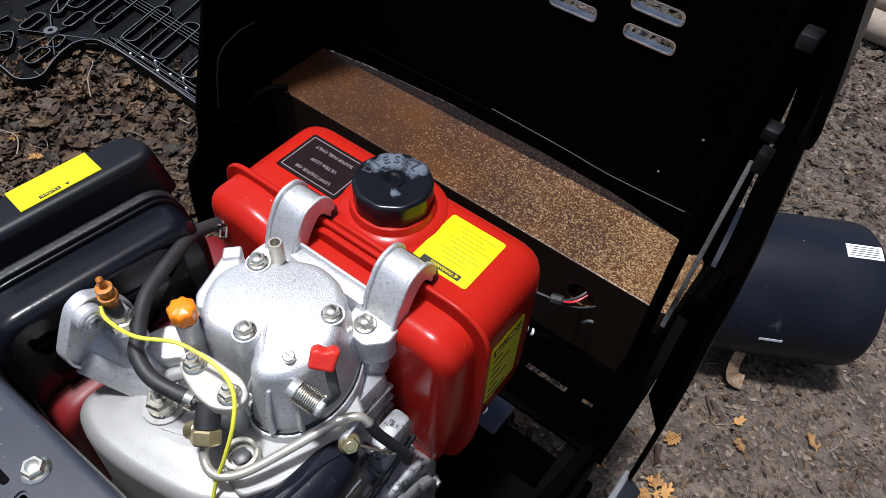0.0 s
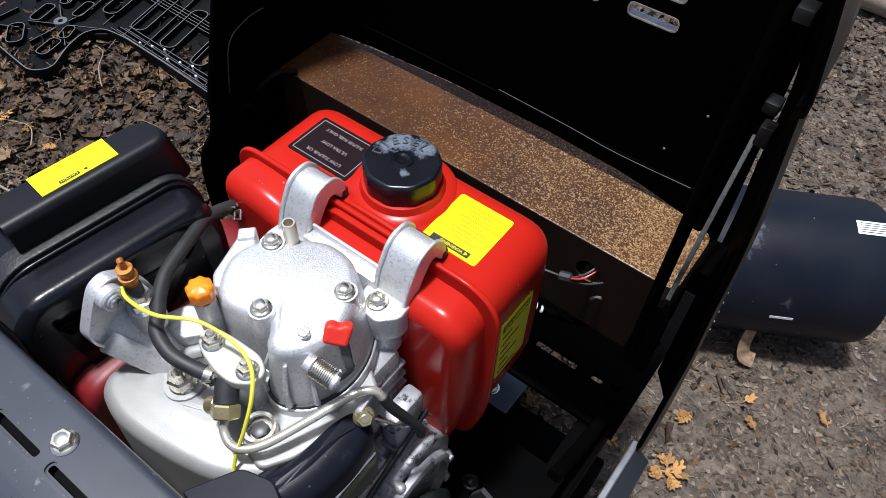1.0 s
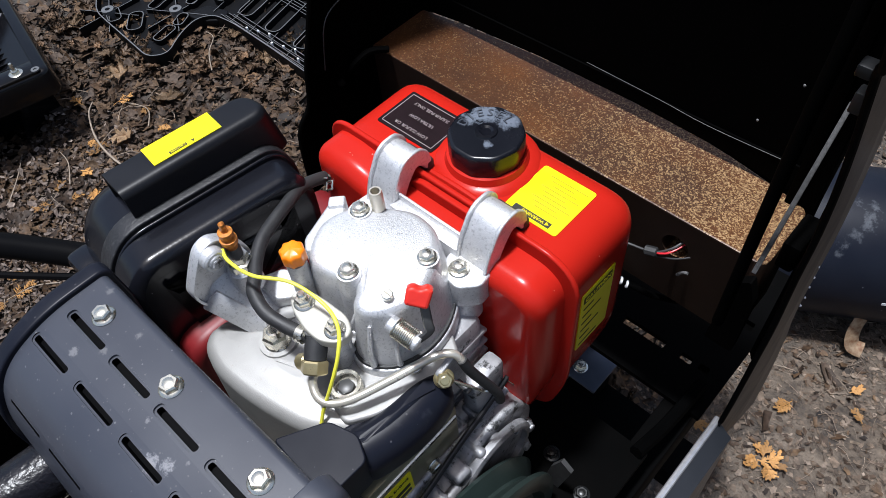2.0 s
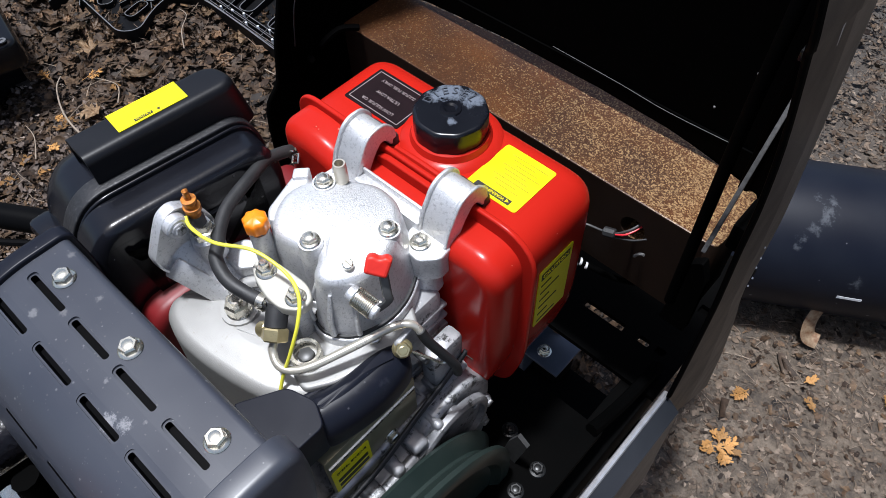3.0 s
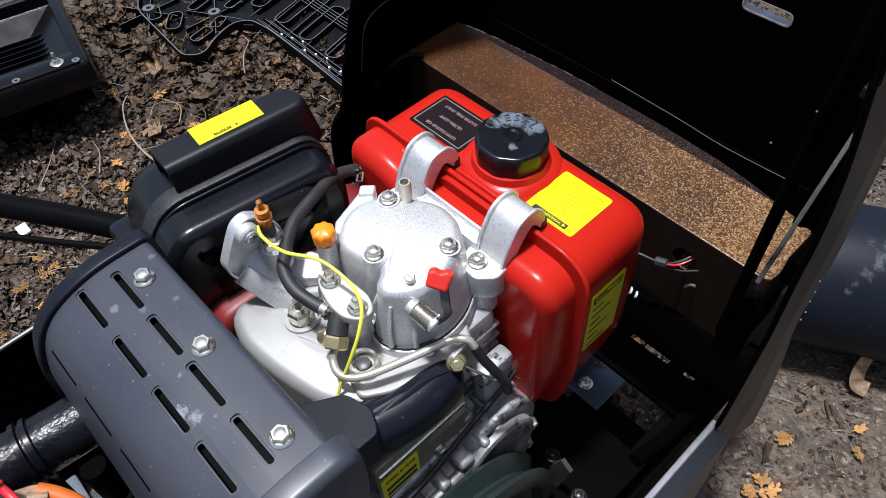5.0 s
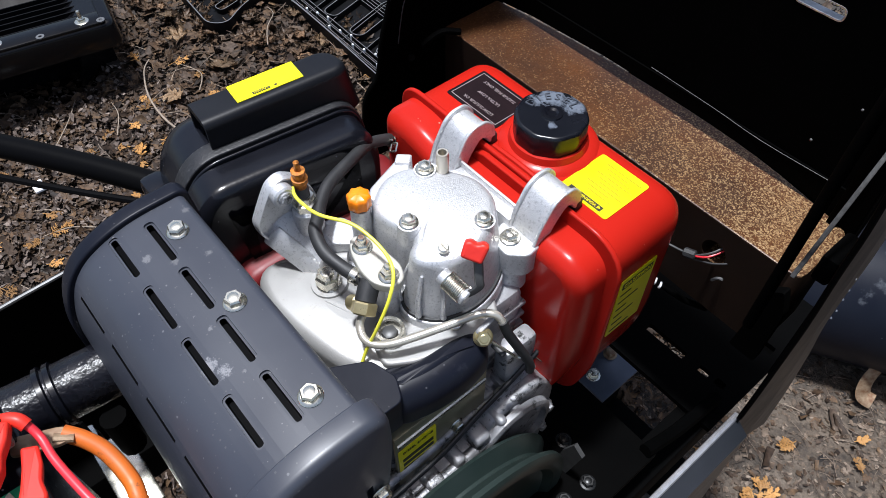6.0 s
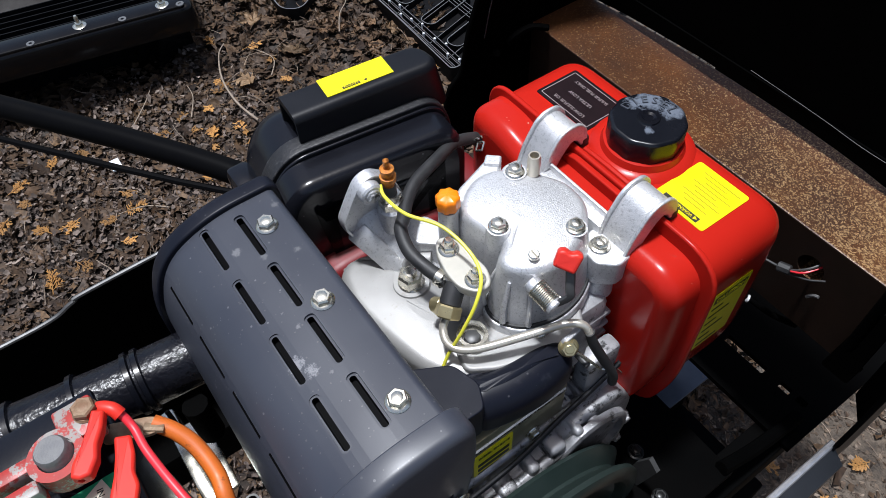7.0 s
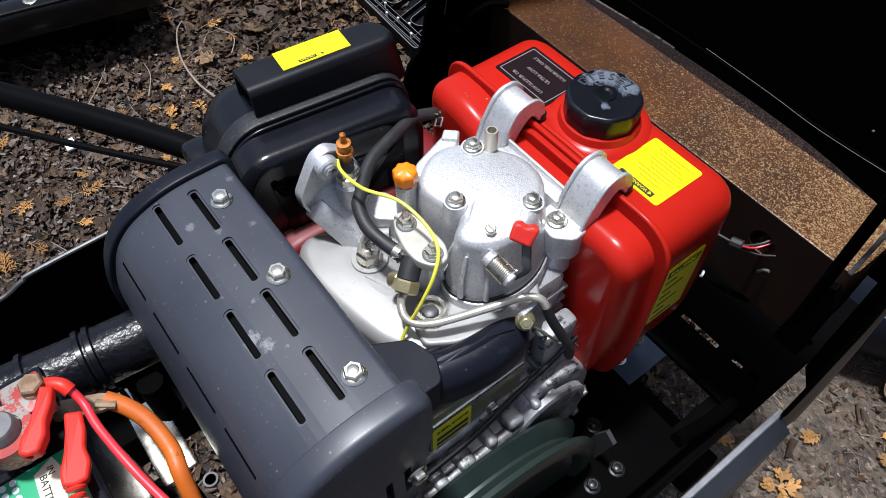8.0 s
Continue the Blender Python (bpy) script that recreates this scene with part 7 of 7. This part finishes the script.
def grille_panel():
    bm = bmesh.new()
    prism(bm, OUTLINE, -0.034, -0.029, GP)
    slots = [(-0.345 + 0.148 * i, 0.055, 0.22, 0.062) for i in range(6)]
    part("panel", bm, GREYPLASTIC, grille)
    wall_loop("rim", OUTLINE, 0.004, -0.055, 0.0, RIB, label="grey-black rim, paler on top")
    for u, v, l, w in slots:
        wall_loop("slot_rim", slot_outline(u, v, l, w, 0.26), 0.003, -0.055, -0.004, RIB)
    for i in range(5):
        straight_rib("long_rib", (-0.12 + 0.01 * i, 0.014 + 0.0105 * i), (0.50, -0.004 + 0.0105 * i), 0.0022, -0.052, -0.006 - 0.006 * (i % 2))
    for i in range(4):
        straight_rib("long_rib", (-0.50, 0.205 + 0.013 * i), (0.50, 0.190 + 0.013 * i), 0.0022, -0.052, -0.008)
    for i in range(9):
        u = -0.36 + 0.1 * i
        straight_rib("cross_rib", (u, 0.01), (u - 0.11, 0.40), 0.0022, -0.052, -0.010)
    for i in range(12):
        bm = bmesh.new()
        u, v = 0.02 + 0.045 * i, 0.02 + 0.013 * (i % 3)
        lathe(bm, [(0.0045, -0.03), (0.0042, -0.004), (0.002, -0.002)], GP @ Matrix.Translation((u, v, 0)), 8)
        part("stud", bm, WHITE, grille, "small pale plastic stud")
    for u, v in ((-0.269, -0.072), (-0.47, -0.226), (-0.47, 0.08)):
        bm = bmesh.new()
        lathe(bm, [(0.023, -0.052), (0.022, 0.002), (0.009, 0.002), (0.008, -0.03)], GP @ Matrix.Translation((u, v, 0)), 20)
        part("screw_boss", bm, RIB, grille, "grey round screw boss")
        for k in range(6):
            a = 0.5 + 1.05 * k
            straight_rib("web", (u + 0.02 * math.cos(a), v + 0.02 * math.sin(a)), (u + 0.12 * math.cos(a), v + 0.12 * math.sin(a)), 0.0025, -0.052, -0.012)
    for u, v, l, w, a in ((-0.185, -0.215, 0.09, 0.045, 0.25), (-0.20, -0.12, 0.07, 0.04, 0.5), (-0.30, -0.23, 0.11, 0.055, 0.9), (-0.36, -0.12, 0.10, 0.045, 0.3), (-0.40, -0.24, 0.09, 0.05, 1.2),
                          (-0.27, -0.02, 0.09, 0.04, 0.3), (-0.36, 0.0, 0.10, 0.04, 0.6)):
        wall_loop("slot_rim", slot_outline(u, v, l, w, a), 0.003, -0.052, -0.008, RIB)
    bm = bmesh.new()
    prism(bm, rounded([(-0.23, -0.06), (-0.16, -0.05), (-0.10, 0.0), (-0.12, 0.05), (-0.22, 0.02)], 0.02, 3), -0.030, -0.014, GP, 0.004)
    part("moulded_pad", bm, GREYPLASTIC, grille, "smooth grey sheen pad")


grille_panel()

# ---- black plastic shell with bolts ----
shell = thing("plastic_shell", "black plastic body shell lying on its back", "plastic shell", (-2.1, -0.1, 0.0))
SP = Matrix.Translation((-1.708, 0.062, 0.25)) @ pose(0, 0, 0, 0, 0, -102)
ring = rounded([(0.0, 0.0), (0.0, -0.52), (0.85, -0.50), (0.85, 0.0)], 0.05, 6)
bm = bmesh.new()
loft(bm, [[SP @ Vector((*p, w)) for p in q] for q, w in ((offset(ring, -0.19), -0.25), (offset(ring, -0.15), -0.10), (offset(ring, -0.012), -0.075), (offset(ring, -0.010), -0.064), (offset(ring, -0.016), -0.009),
                                                        (offset(ring, -0.018), -0.003), (offset(ring, -0.024), 0.002), (offset(ring, -0.05), 0.004), (offset(ring, -0.055), -0.03), (offset(ring, -0.16), -0.07))])
part("pan", bm, SHELL_BLACK, shell)
bm = bmesh.new()
box(bm, 0.05, 0.80, -0.085, -0.02, -0.002, 0.010, 0.005)
bm.transform(SP)
part("flange", bm, SHELL_BLACK, shell, "glossy black scuffed flange")
for i in range(8):
    bm = bmesh.new()
    box(bm, 0.09, 0.76, -0.13 - 0.03 * i, -0.126 - 0.03 * i, -0.098, -0.05)
    bm.transform(SP)
    part("rib", bm, GREYPLASTIC, shell)
for u, v in ((0.10, -0.05), (0.34, -0.055), (0.62, -0.05)):
    hexbolt(shell, SP @ Vector((u, v, 0.010)), (0, 0, 1), 0.020, 0.020, 0.012, stud=0.022)
for u, v in ((0.05, -0.03), (0.22, -0.03), (0.48, -0.03), (0.72, -0.03)):
    bm = bmesh.new()
    lathe(bm, [(0.012, 0.008), (0.012, 0.0115), (0.005, 0.0115), (0.005, 0.009)], SP @ Matrix.Translation((u, v, 0)), 14)
    part("washer", bm, RIB, shell)

# ---- weathered boards at the edge of the clearing ----
boards = thing("weathered_boards", "stack of weathered pale boards on the soil", "boards", (0.5, 2.47, 0.0))
for k in range(3):
    bm = bmesh.new()
    tube(bm, [(0.10 + 0.03 * k, 2.50 + 0.10 * k, 0.05 + 0.06 * k), (0.5, 2.47 + 0.11 * k, 0.05 + 0.06 * k), (1.1, 2.40 + 0.08 * k, 0.05 + 0.06 * k)], 0.055, 12, 6)
    part("board", bm, TWIG, boards)
